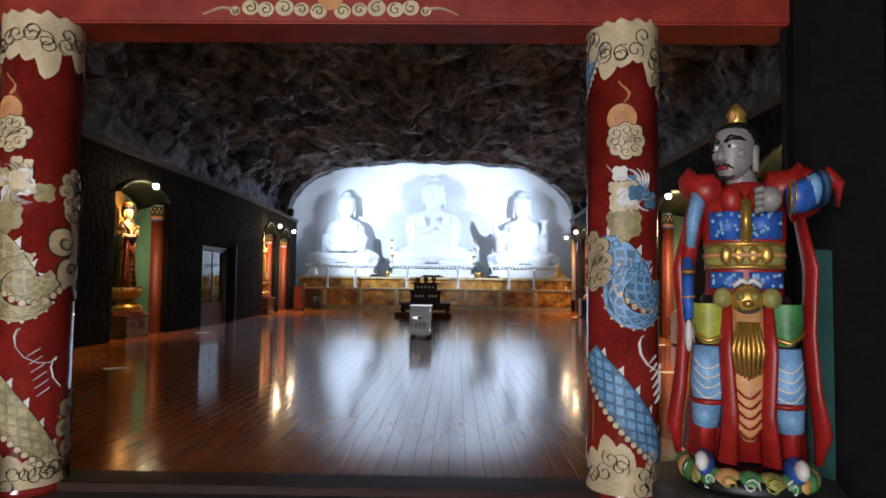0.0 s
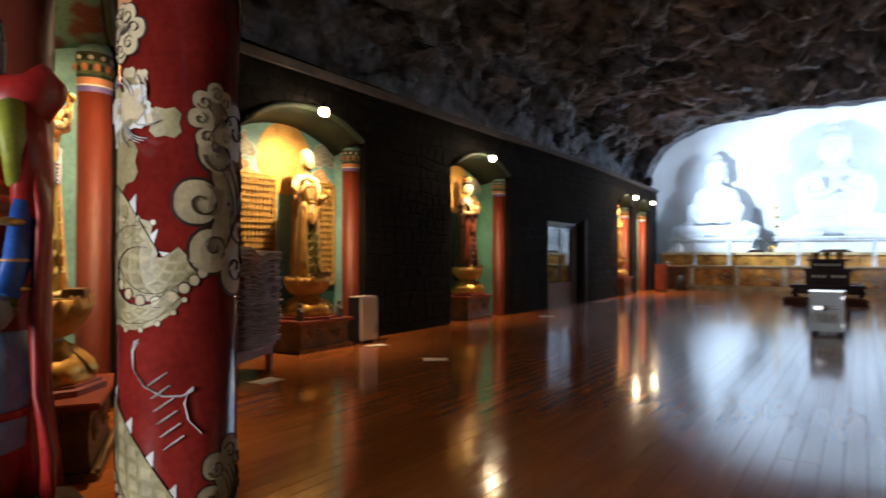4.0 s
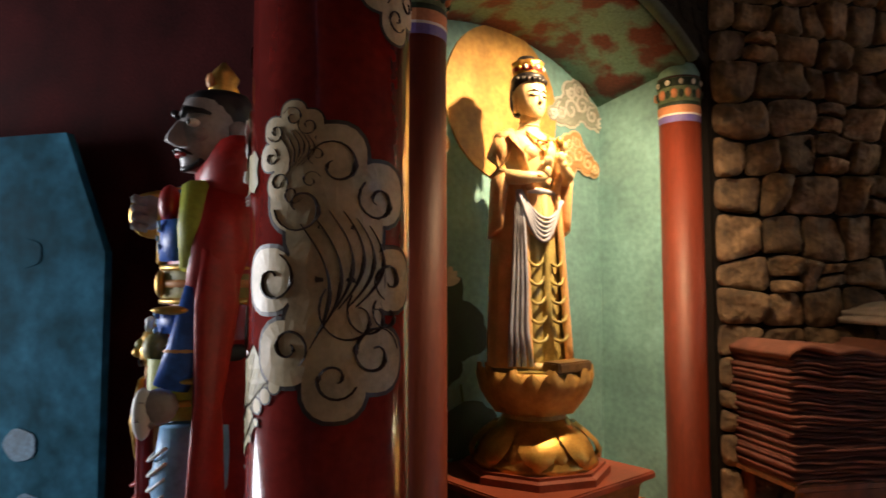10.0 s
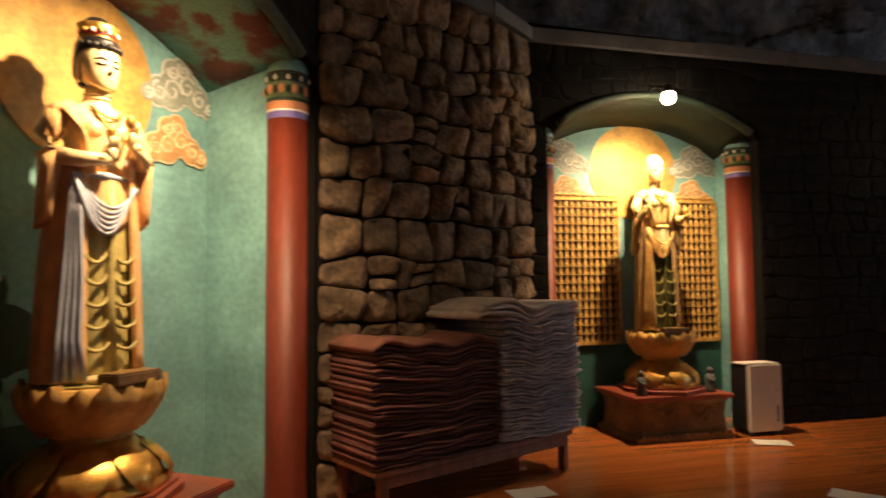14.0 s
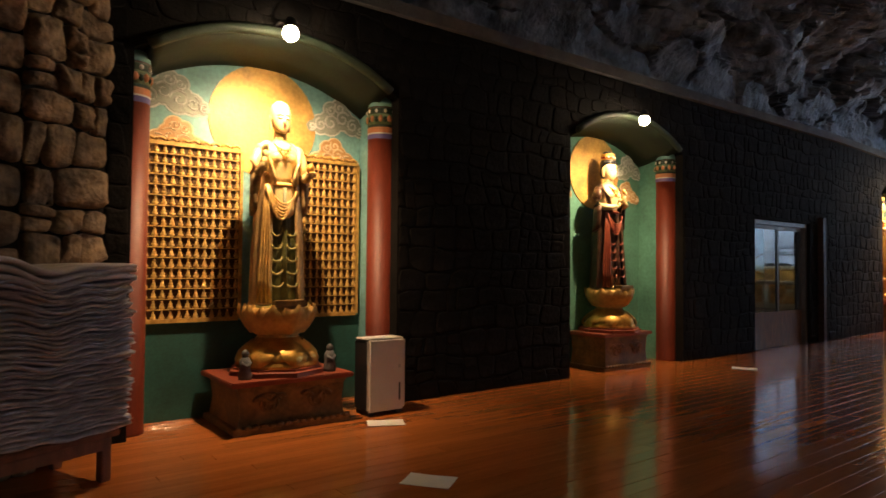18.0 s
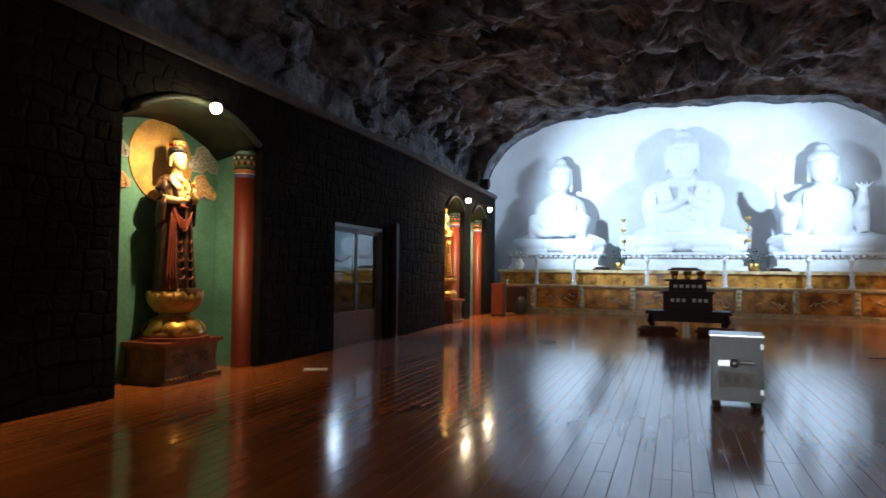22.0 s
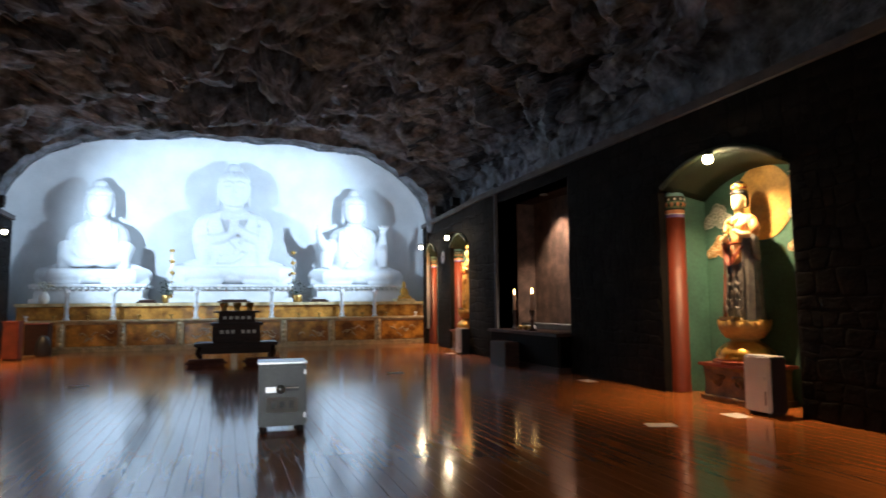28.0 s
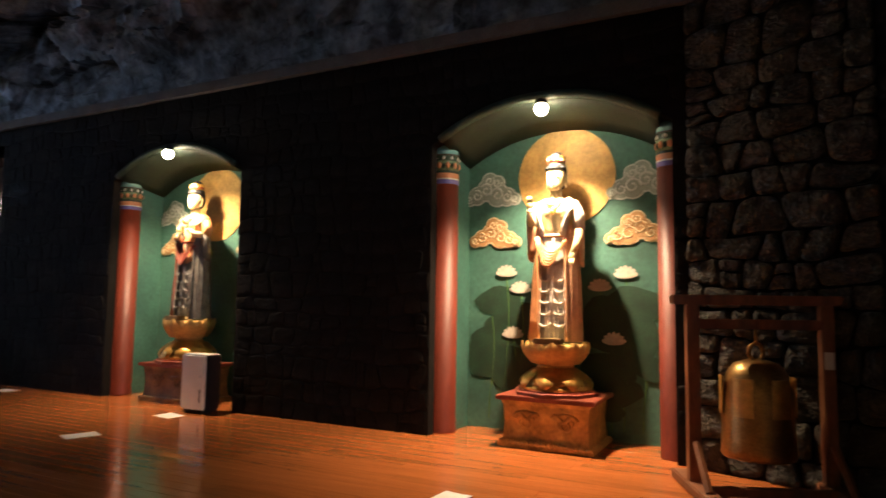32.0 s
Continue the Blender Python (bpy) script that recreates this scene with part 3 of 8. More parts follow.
def wrap_line(bm, c, r, pts, w, mi=0):
    """A painted line on a round column; pts: (angle, z)."""
    n = len(pts)
    tube(bm, [(c[0] + r * math.cos(t), c[1] + r * math.sin(t), z) for t, z in pts], [w * (0.35 + 0.65 * math.sin(math.pi * (i + 0.5) / n)) for i in range(n)], 5, mi, 0.35)


def wrap_band(bm, c, r, line, w, mis, across=6, spikes=None):
    """A scaly dragon's body along line (angle, z): a lattice of diamond scales, a scalloped belly, dark edges and separate fins."""
    rows, n = [], len(line)
    for i, (t, z) in enumerate(line):
        t0, z0 = line[max(0, i - 1)]
        t1, z1 = line[min(n - 1, i + 1)]
        d = Vector(((t1 - t0) * r, z1 - z0)).normalized()
        wi = w * (0.55 + 0.45 * math.sin(math.pi * min(1, 0.15 + i / n)))
        rows.append([(t - d.y * wi * (2 * k / across - 1) / r, z + d.x * wi * (2 * k / across - 1)) for k in range(across + 1)])

    def at(t, z, lift):
        return bm.verts.new((c[0] + (r + lift) * math.cos(t), c[1] + (r + lift) * math.sin(t), z))

    vs = [[at(t, z, 0.0) for t, z in row] for row in rows]
    for i in range(n - 1):
        for k in range(across):
            bm.faces.new((vs[i][k], vs[i][k + 1], vs[i + 1][k + 1], vs[i + 1][k])).material_index = mis[0]
    for i in range(1, n - 1):
        for k in range(1, across):
            if (i + k) % 2 == 0:
                t, z = rows[i][k]
                ring = [(t + 0.70 * (p[0] - t), z + 0.70 * (p[1] - z)) for p in (rows[i - 1][k], rows[i][k + 1], rows[i + 1][k], rows[i][k - 1])]
                bm.faces.new([at(a, b, 0.0012) for a, b in ring]).material_index = mis[1]
    for i in range(0, n):
        t, z = rows[i][0]
        wrap(bm, c, r + 0.0006 + 0.0001 * (i % 3), t, z, scallop(w * 0.20, 12, 1, 0), 4)
        wrap(bm, c, r + 0.0012 + 0.0001 * (i % 3), t, z, scallop(w * 0.16, 12, 1, 0), mis[2])
    wrap_line(bm, c, r + 0.0014, rows and [row[across] for row in rows], 0.0045, 4)
    wrap_line(bm, c, r + 0.0014, [row[1] for row in rows], 0.0035, 4)
    if spikes is not None:
        for i in range(1, n - 2, 3):
            (t, z), (t2, z2), (tm, zm) = rows[i][across], rows[i + 1][across], rows[i][across - 1]
            e = (t + (t - tm) * 1.2, z + (z - zm) * 1.2)
            bm.faces.new([at(a, b, 0.001) for a, b in ((t, z), (t2, z2), e)]).material_index = spikes


def scallop(rr, n=18, lobes=5, amp=0.12):
    return [(rr * (1 + amp * abs(math.sin(lobes * math.pi * i / n))) * math.cos(2 * math.pi * i / n), rr * (1 + amp * abs(math.sin(lobes * math.pi * i / n))) * math.sin(2 * math.pi * i / n)) for i in range(n)]


def column_cloud(bm, c, r, th, z, s, seed, tall=0.6):
    """A cloud of cream lobes with dark scrolls and flowing lines."""
    rng = random.Random(seed)
    su, sv = s * 0.36, s * 0.32 * tall / 0.6
    spots = [(su * math.cos(a) * rng.uniform(0.78, 1.05), sv * math.sin(a) * rng.uniform(0.85, 1.08)) for a in (2 * math.pi * k / 8 for k in range(8))] + [(0, 0), (0, 0.45 * sv), (0, -0.45 * sv)]
    for grow, lift, mi in ((0.010 * s / 0.42, 0.0, 1), (0.0, 0.002, 0)):
        for k, (u, v) in enumerate(spots):
            q = s * (0.17 if k < 8 else 0.27) + grow
            wrap(bm, c, r + 0.0025 + lift + 0.0002 * k, th + u / r, z + v, scallop(q, 20, 4, 0.05), mi)
    top = r + 0.0025 + 0.002 + 0.0002 * len(spots) + 0.001
    for k, (u, v) in enumerate(spots[:8]):
        side = 1 if k % 2 else -1
        pts = swirl(0, 0, s * rng.uniform(0.11, 0.16), rng.uniform(1.05, 1.3), side, math.atan2(v, u) + 1.2 * side, 20)
        wrap_line(bm, c, top, [(th + (u * 0.92 + a) / r, z + v * 0.92 + b) for a, b in pts], 0.0080 * s / 0.42, 1)
    for k in range(6):
        off = (k - 2.5) * 0.062 * s
        wrap_line(bm, c, top, [(th + (off * (1.15 - 0.4 * i / 16) + 0.17 * s * math.sin(2.6 * i / 16 + 0.3) - 0.05 * s) / r, z + sv * (0.62 - 0.06 * abs(k - 2.5) - (1.05 - 0.07 * k) * i / 16)) for i in range(17)], 0.0062 * s / 0.42, 1)
    if s > 0.35:
        for k in range(3):
            wrap_line(bm, c, top, [(th + (u + 0.30 * s * k / 3) / r, z + v - 0.30 * sv) for u, v in swirl(0.10 * s, 0, s * (0.20 - 0.045 * k), 0.8, 1, 2.4, 18)], 0.0065, 1)


def dragon_column(x, y, r, label, blue, seed, extra):
    """A gate column: maroon lacquer with painted dragon, sun and clouds."""
    c = (x, y)
    rng = random.Random(seed)
    ob = thing("gate_column", label, "column", group="gate columns")
    bm = bmesh.new()
    lathe(bm, [(r * 1.06, 0), (r * 1.06, 0.03), (r, 0.05), (r, 2.72)], 48, c=c)
    part("shaft", bm, REDDARK, ob, "glossy maroon lacquered shaft", True)
    front = -math.pi / 2
    for z0, sgn, nm in ((0.0, 1, "lower_clouds"), (2.72, -1, "upper_clouds")):
        bm = bmesh.new()
        for k in range(14):
            th = 2 * math.pi * k / 14
            hgt = rng.uniform(0.16, 0.36)
            wrap(bm, c, r + 0.003 + 0.0006 * (k % 3), th, z0 + sgn * hgt * 0.5, [(u * 0.9, v * hgt / 0.14) for u, v in scallop(0.075)], 0)
            for m2 in range(2):
                pts = swirl(rng.uniform(-0.03, 0.03), rng.uniform(-0.06, 0.06), 0.055, 1.3, rng.choice((-1, 1)), rng.uniform(0, 6), 12)
                wrap_line(bm, c, r + 0.006, [(th + a / r, z0 + sgn * hgt * 0.55 + b) for a, b in pts], 0.0065, 1)
        lathe(bm, [(r + 0.0028, z0 + 0.03 if sgn > 0 else z0 - 0.11), (r + 0.0028, z0 + 0.12 if sgn > 0 else z0 - 0.001)], 40, 0, c, caps=False)
        part(nm, bm, [CREAM, INK], ob, "cream painted clouds with dark scrolls")
    scale = [SKYBLUE, STEELBLUE, CREAM] if blue else [SCALEPALE, KHAKI, CREAM]
    # sun with cloud
    bm = bmesh.new()
    wrap(bm, c, r + 0.003, front - 0.25, 2.16, scallop(0.085, 20, 1, 0), 2)
    wrap(bm, c, r + 0.0035, front - 0.25, 2.16, scallop(0.045, 20, 1, 0), 3)
    wrap_line(bm, c, r + 0.004, [(front - 0.2 + 0.15 * math.sin(i * 0.9), 2.25 + 0.025 * i) for i in range(6)], 0.012, 2)
    column_cloud(bm, c, r + 0.002, front - 0.15, 2.03, 0.22, seed + 1)
    part("painted_sun", bm, [CREAM, INK, ORANGE, CLOUDORANGE], ob, "orange sun over a cream cloud")
    # bodies
    bm = bmesh.new()
    wrap_band(bm, c, r + 0.0032, [(front - 1.2 + 0.13 * i, 1.32 - 0.006 * i + 0.09 * math.sin(i * 0.35)) for i in range(19)], 0.115, (0, 1, 2), spikes=3)
    wrap_band(bm, c, r + 0.0045, [(front + 0.25 + 0.75 * math.cos(0.33 * i + 1.2), 1.16 + 0.15 * math.sin(0.33 * i + 1.2)) for i in range(15)], 0.06, (0, 1, 2), 4)
    wrap_band(bm, c, r + 0.0032, [(front - 1.3 + 0.14 * i, 0.82 - 0.036 * i) for i in range(20)], 0.105, (1, 0, 2), spikes=3)
    wrap_band(bm, c, r + 0.0030, [(front - 2.2 + 0.12 * i, 2.3 + 0.03 * i) for i in range(12)], 0.09, (0, 1, 2))
    part("painted_dragon_body", bm, [*scale, WHITE, INK], ob, "painted dragon body with scales")
    # head, whiskers, claws
    bm = bmesh.new()
    for k in range(22):
        a, b = rng.gauss(0, 0.055), rng.gauss(0, 0.05)
        wrap(bm, c, r + 0.003 + 0.0004 * k, front + 0.1 + a / r, 1.74 + b, scallop(rng.uniform(0.02, 0.05), 12, 4, 0.4), rng.choice((0, 1, 2, 3)))
    for k in range(13):
        a0 = rng.uniform(0, 6.28)
        wrap_line(bm, c, r + 0.012, [(front + 0.1 + (0.05 + 0.02 * i) * math.cos(a0 + 0.2 * i) / r, 1.74 + (0.05 + 0.02 * i) * math.sin(a0 + 0.2 * i)) for i in range(5)], 0.008, 3)
    wrap_line(bm, c, r + 0.004, [(front - 0.45 + 0.3 * math.sin(i * 0.5), 1.62 + 0.035 * i) for i in range(9)], 0.008, 3)
    wrap(bm, c, r + 0.0028, front - 0.2, 1.56, scallop(0.09, 18, 6, 0.25), 4)
    wrap_line(bm, c, r + 0.004, [(front + 0.05 + 0.11 * i + 0.25 * math.cos(i * 0.8), 0.92 - 0.022 * i + 0.05 * math.sin(i * 0.8)) for i in range(14)], 0.011, 3)
    for k in range(6):
        wrap_line(bm, c, r + 0.004, [(front + 0.75 + 0.1 * i - 0.05 * k, 0.55 + 0.045 * k + 0.015 * i) for i in range(4)], 0.012, 3)
    part("painted_dragon_head", bm, [*scale, WHITE, KHAKI], ob, "white-whiskered painted dragon head")
    bm = bmesh.new()
    for th, z, s, sd, tall in extra:
        column_cloud(bm, c, r, th, z, s, sd, tall)
    part("painted_clouds", bm, [WARMCLOUD, INK], ob, "large light tan clouds tinted for warm light, with dark scrolls")
    return ob


BOARDBLUE = mat("board_blue_paint", (0.022, 0.11, 0.17), 0.9, spec=0.08, var=0.5, scale=2.6, fine=14, bump=0.1, tint=(0.005, 0.055, 0.085), ramp=(0.45, 0.68))
# light tan cloud paint, deepened to carry the hall's warm light in its colour
WARMCLOUD = mat("warm_tinted_cloud_paint", (0.56, 0.43, 0.25), 0.4, var=0.25, scale=9, bump=0.04)
STEELBLUE = mat("slate_blue_scale_paint", (0.09, 0.22, 0.36), 0.45, var=0.3, scale=12, bump=0.03)
SCALEPALE = mat("pale_scale_paint", (0.50, 0.42, 0.24), 0.45, var=0.3, scale=12, bump=0.03)
KHAKI = mat("khaki_scale_paint", (0.38, 0.31, 0.15), 0.45, var=0.3, scale=12, bump=0.03)
dragon_column(GL, 4.115, 0.213, "maroon gate column painted with a khaki dragon and clouds", False, 21, [(0.47, 1.42, 0.46, 5, 1.15), (1.25, 2.25, 0.30, 7, 1.0), (0.35, 0.35, 0.28, 8, 1.2), (-0.02, 1.72, 0.2, 9, 1.0)])
dragon_column(GR, GATE_Y, GCOL, "maroon gate column painted with a blue dragon and clouds", True, 33, [(0.2, 1.2, 0.3, 10, 1.0), (-0.35, 2.4, 0.22, 11, 1.0), (-2.7, 1.35, 0.26, 12, 1.0)])

# beam with its painted clouds
beam = thing("gate_beam", "red painted gate beam with a painted sun and clouds", "beam")
part("timber", B(GL - 0.9, GR + 1.0, GATE_Y - 0.16, GATE_Y + 0.16, 2.72, 3.0, 0.012), REDBEAM, beam)
part("upper_moulding", B(GL - 0.9, GR + 1.0, GATE_Y - 0.24, GATE_Y + 0.2, 3.0, 3.12, 0.01), STEELBLUE, beam, "dark blue upper moulding")
for s in (-1, 1):
    bm = bmesh.new()
    cx = (GL + GR) / 2
    for k, (u, v, r0) in enumerate(((0.07, 2.79, 0.05), (0.17, 2.80, 0.045), (0.27, 2.81, 0.055), (0.38, 2.80, 0.05), (0.47, 2.81, 0.05), (0.56, 2.79, 0.03))):
        flat2 = [(cx + s * u + r0 * math.cos(2 * math.pi * i / 16), v + r0 * 0.9 * math.sin(2 * math.pi * i / 16)) for i in range(16)]
        prism(bm, flat2, GATE_Y - 0.164 - 0.0006 * k, GATE_Y - 0.158, 0)
        tube(bm, [(x, GATE_Y - 0.166 - 0.0006 * k, z) for x, z in swirl(cx + s * u, v, r0 * 0.7, 1.1, s, 0.5 * k, 10)], 0.004, 4, 1)
    tube(bm, [(cx + s * (0.55 + 0.04 * i), GATE_Y - 0.162, 2.785 + 0.022 * math.sin(i * 0.8)) for i in range(6)], [0.024 - 0.003 * i for i in range(6)], 5, 0, 0.2)
    part("painted_cloud", bm, [CREAM, INK], beam, "cream painted clouds")
bm = bmesh.new()
prism(bm, [(cx + 0.075 * math.cos(2 * math.pi * i / 24), 2.87 + 0.075 * math.sin(2 * math.pi * i / 24)) for i in range(24)], GATE_Y - 0.168, GATE_Y - 0.158)
tube(bm, [(x, GATE_Y - 0.166, z) for x, z in swirl(cx + 0.13, 2.9, 0.05, 1.2, 1, 0, 10)], 0.012, 5)
part("painted_sun", bm, ORANGE, beam, "orange painted sun")
# boarding beside the columns, and an unseen closing wall added above the beam
tagged(link("wall_gate_upper", B(-8, 6.5, GATE_Y + 0.0, GATE_Y + 0.12, 3.12, 7.8), BLACKBOARDING), "unseen dark closing wall added above the gate beam", "wall", kind="structure")
tagged(link("wall_gate_west", B(-3.75, -3.56, GATE_Y - 0.2, GATE_Y - 0.1, 0, 3.2), MAROONWALL), "maroon boarded wall beside the gate", "wall", kind="structure")
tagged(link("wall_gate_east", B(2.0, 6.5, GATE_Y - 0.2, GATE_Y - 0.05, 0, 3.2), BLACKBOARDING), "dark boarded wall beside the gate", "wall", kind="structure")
tagged(link("threshold", B(GL - 0.7, GR + 0.85, GATE_Y - 0.14, GATE_Y + 0.12, -0.02, 0.045, 0.006), DARKWOOD), "dark wooden threshold beam between the gate columns", "threshold", kind="structure")
# porch: floor, walls, ceiling, with the doorway to daylight behind the walker
tagged(link("floor_porch", B(-8.0, 6.5, -3.6, GATE_Y - 0.14, -0.02, 0.0), BLACKSTONE), "dark tiled porch floor", "floor", kind="structure")
tagged(link("wall_porch_west", B(-3.75, -3.6, -3.6, GATE_Y - 0.2, 0, 3.4), MAROONWALL), "maroon porch wall", "wall", kind="structure")
tagged(link("wall_porch_east", B(3.4, 3.55, -3.6, GATE_Y - 0.2, 0, 3.4), TEALDARK), "dark teal porch wall", "wall", kind="structure")
bm = bmesh.new()
box(bm, -3.75, -3.1, -3.75, -3.6, 0, 3.4)
box(bm, -0.3, 3.55, -3.75, -3.6, 0, 3.4)
box(bm, -3.1, -0.3, -3.75, -3.6, 2.9, 3.4)
tagged(link("wall_porch_south", bm, DARKWOOD), "dark porch wall with the entrance doorway", "wall", kind="structure")
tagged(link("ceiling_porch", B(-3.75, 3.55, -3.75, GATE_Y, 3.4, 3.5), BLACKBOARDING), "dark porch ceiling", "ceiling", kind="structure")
# low painted boards behind the guardians
def painted_board(name, m, w, h, label, seed):
    ob = thing(name, label, "painted board", m)
    rng = random.Random(seed)
    bm = bmesh.new()
    prism(bm, [(0, 0), (w, 0), (w, h * 0.72), (w * 0.86, h), (0, h)], 0, 0.05)
    part("board", bm, BOARDBLUE, ob, "teal blue board")
    bm = bmesh.new()
    for k in range(9):
        x, z = rng.uniform(0.1, w - 0.15), rng.uniform(0.3, h * 0.9)
        r = rng.uniform(0.06, 0.17)
        prism(bm, [(min(w - 0.02, max(0.02, x + a)), z + b * 0.8) for a, b in scallop(r, 18, 5, 0.12)], -0.003 - 0.0005 * k, 0.0, rng.choice((0, 1, 2, 3, 3)))
    tagged(part("painted_clouds", bm, [BOARDCLOUD, BOARDBLUE, BOARDCLOUD, BOARDBLUE, STEELBLUE], ob, "pale blue painted clouds"), kind="stuff")
    return ob


painted_board("painted_board", pose(-3.42, 0.6, 0, 0, 0, 90), 1.85, 2.2, "teal board painted with pale blue clouds by the porch wall", 4)
tagged(link("wall_low_panel", B(2.02, 3.4, GATE_Y - 0.26, GATE_Y - 0.2, 0, 1.42, 0.006), TEALDARK), "plain dark teal low panel behind the guardian statue", "panel", kind="structure")


# ---- niches ----
def column(parent, x, y, top=SPRING, r=0.135, shaft=REDPAINT):
    """A round painted column with bands and a capital."""
    bm = bmesh.new()
    lathe(bm, [(r * 1.02, 0), (r * 1.02, 0.02), (r, 0.03), (r, top - 0.37)], 28, c=(x, y))
    col = part("column", bm, shaft, parent, "red painted round column with banded capital", True)
    for name, m, z0, z1, k in (("violet_band", VIOLET, 0.37, 0.325, 1.015), ("white_band", WHITE, 0.325, 0.312, 1.02), ("orange_band", CLOUDORANGE, 0.312, 0.26, 1.025), ("green_band", DKGREEN, 0.26, 0.235, 1.02)):
        bm = bmesh.new()
        lathe(bm, [(r * k, top - z0), (r * k, top - z1)], 28, c=(x, y))
        part(name, bm, m, col, smooth=False)
    bm = bmesh.new()
    lathe(bm, [(r * 1.015, top - 0.235), (r * 1.03, top - 0.12), (r * 1.015, top - 0.075)], 28, c=(x, y))
    part("capital", bm, CAPGREEN, col, "green capital with painted petals", True)
    bm = bmesh.new()
    for i in range(10):
        a = 2 * math.pi * i / 10
        for da, zz, rr, mi in ((0, -0.105, 0.019, 0), (0.31, -0.18, 0.026, 1), (0.0, -0.185, 0.022, 2)):
            c = (x + r * 1.04 * math.cos(a + da), y + r * 1.04 * math.sin(a + da), top + zz)
            ball(bm, c, (rr * (0.3 + 0.7 * abs(math.sin(a + da))), rr * (0.3 + 0.7 * abs(math.cos(a + da))), rr * (1 if mi == 0 else 1.3)), mi, 8, 5)
    part("painted_petals", bm, [WHITE, CLOUDORANGE, DKGREEN], col, smooth=True)
    bm = bmesh.new()
    lathe(bm, [(r * 1.034, top - 0.132), (r * 1.036, top - 0.078)], 28, c=(x, y))
    part("flower_band", bm, DKGREEN, col, "dark band with white flowers")
    bm = bmesh.new()
    lathe(bm, [(r * 1.035, top - 0.075), (r * 1.035, top - 0.062)], 28, c=(x, y))
    part("black_line", bm, INK, col)
    bm = bmesh.new()
    lathe(bm, [(r * 1.02, top - 0.062), (r * 0.98, top - 0.02), (r * 0.8, top + 0.03), (r * 0.3, top + 0.055)], 28, c=(x, y))
    part("cap", bm, TEAL, col, smooth=True)
    return col


CAPGREEN = mat("capital_green_paint", (0.15, 0.22, 0.12), 0.5, var=0.4, scale=18, bump=0.05)


def flat(bm, outline, y, thick=0.006, mi=0):
    prism(bm, outline, y - thick, y, mi)


def disc(cx, cz, r, n=40, k=1.0):
    return [(cx + r * math.cos(2 * math.pi * i / n), cz + k * r * math.sin(2 * math.pi * i / n)) for i in range(n)]


CLOUDLINE = mat("pale_outline_paint", (0.55, 0.58, 0.55), 0.6, var=0.15, bump=0.02)


def painted_cloud(parent, cx, cz, s, y, flip=1, m=None, label="painted cloud scrolls"):
    """A scalloped cloud with scroll lines, laid on a back wall as thin relief."""
    bm = bmesh.new()
    lobes = [(0, 0, 0.13), (0.14, 0.06, 0.12), (0.26, 0.0, 0.1), (-0.12, -0.03, 0.10), (0.1, 0.17, 0.09), (0.0, 0.14, 0.08), (0.36, -0.04, 0.07), (-0.22, -0.06, 0.06)]
    for lx, lz, r in lobes:
        flat(bm, disc(cx + flip * s * lx, cz + s * lz, s * (r + 0.017), 16), y, 0.003, 1)
    y -= 0.004
    for k, (lx, lz, r) in enumerate(lobes):
        flat(bm, disc(cx + flip * s * lx, cz + s * lz, s * r, 16), y - 0.0008 * k, 0.004, 0)
        pts = swirl(cx + flip * s * lx, cz + s * lz, s * r * 0.72, 1.3, flip, 0.6 * k, 12)
        tube(bm, [(x, y - 0.006 - 0.0008 * k, z) for x, z in pts], s * 0.012, 4, 1)
    return part("painted_cloud", bm, [m or CLOUDWHITE, CREAM if m else CLOUDLINE], parent, label)


def lotus_painting(parent, y, half, seed, plain_right=False):
    """Painted lotus leaves with lobed rims, and open flowers above them, on the back wall."""
    rng = random.Random(seed)
    bm = bmesh.new()
    layer = 0
    for s in (-1,) if plain_right else (-1, 1):
        for out, top in ((0.62, 1.54), (0.42, 1.42), (0.80, 1.18), (0.56, 0.94), (0.36, 0.80)):
            x, z = s * min(half - 0.14, out + rng.uniform(-0.05, 0.05)), top + rng.uniform(-0.05, 0.05)
            for k, (down, r) in enumerate(((0.26, 0.27), (0.48, 0.20))):
                cx, cz, tilt, squash = x + rng.uniform(-0.12, 0.12), z - down, rng.uniform(-0.45, 0.45), rng.uniform(0.5, 0.8)
                rim = []
                for i in range(22):
                    a = 2 * math.pi * i / 22
                    q = r * (1 + 0.06 * math.sin(5 * a + layer) + 0.03 * math.sin(9 * a))
                    u, v = q * math.cos(a), q * squash * math.sin(a)
                    rim.append((max(-half, min(half, cx + u * math.cos(tilt) - v * math.sin(tilt))), max(0.06, cz + u * math.sin(tilt) + v * math.cos(tilt))))
                flat(bm, rim, y - 0.0006 * layer, 0.003, (layer + k) % 2)
                layer += 1
            tube(bm, [(x + 0.03 * math.sin(j), y - 0.003, z * (1 - j / 5) + 0.1 * j / 5) for j in range(6)], 0.006, 4, 1)
            if out in (0.36, 0.80):
                continue
            for i in (0, 6, 1, 5, 2, 4, 3):
                a = math.pi * (0.08 + 0.14 * i)
                c = (x + 0.055 * math.cos(a), z + 0.045 * math.sin(a))
                flat(bm, [(c[0] + 0.066 * math.cos(a) * math.cos(t) - 0.026 * math.sin(a) * math.sin(t), c[1] + 0.066 * math.sin(a) * math.cos(t) + 0.026 * math.cos(a) * math.sin(t)) for t in (2 * math.pi * j / 10 for j in range(10))], y - 0.010 - 0.0007 * i, 0.003, 2)
    part("lotus_painting", bm, [DKGREEN, LEAFGREEN, LOTUSPALE], parent, "painted lotus leaves and pale flowers")


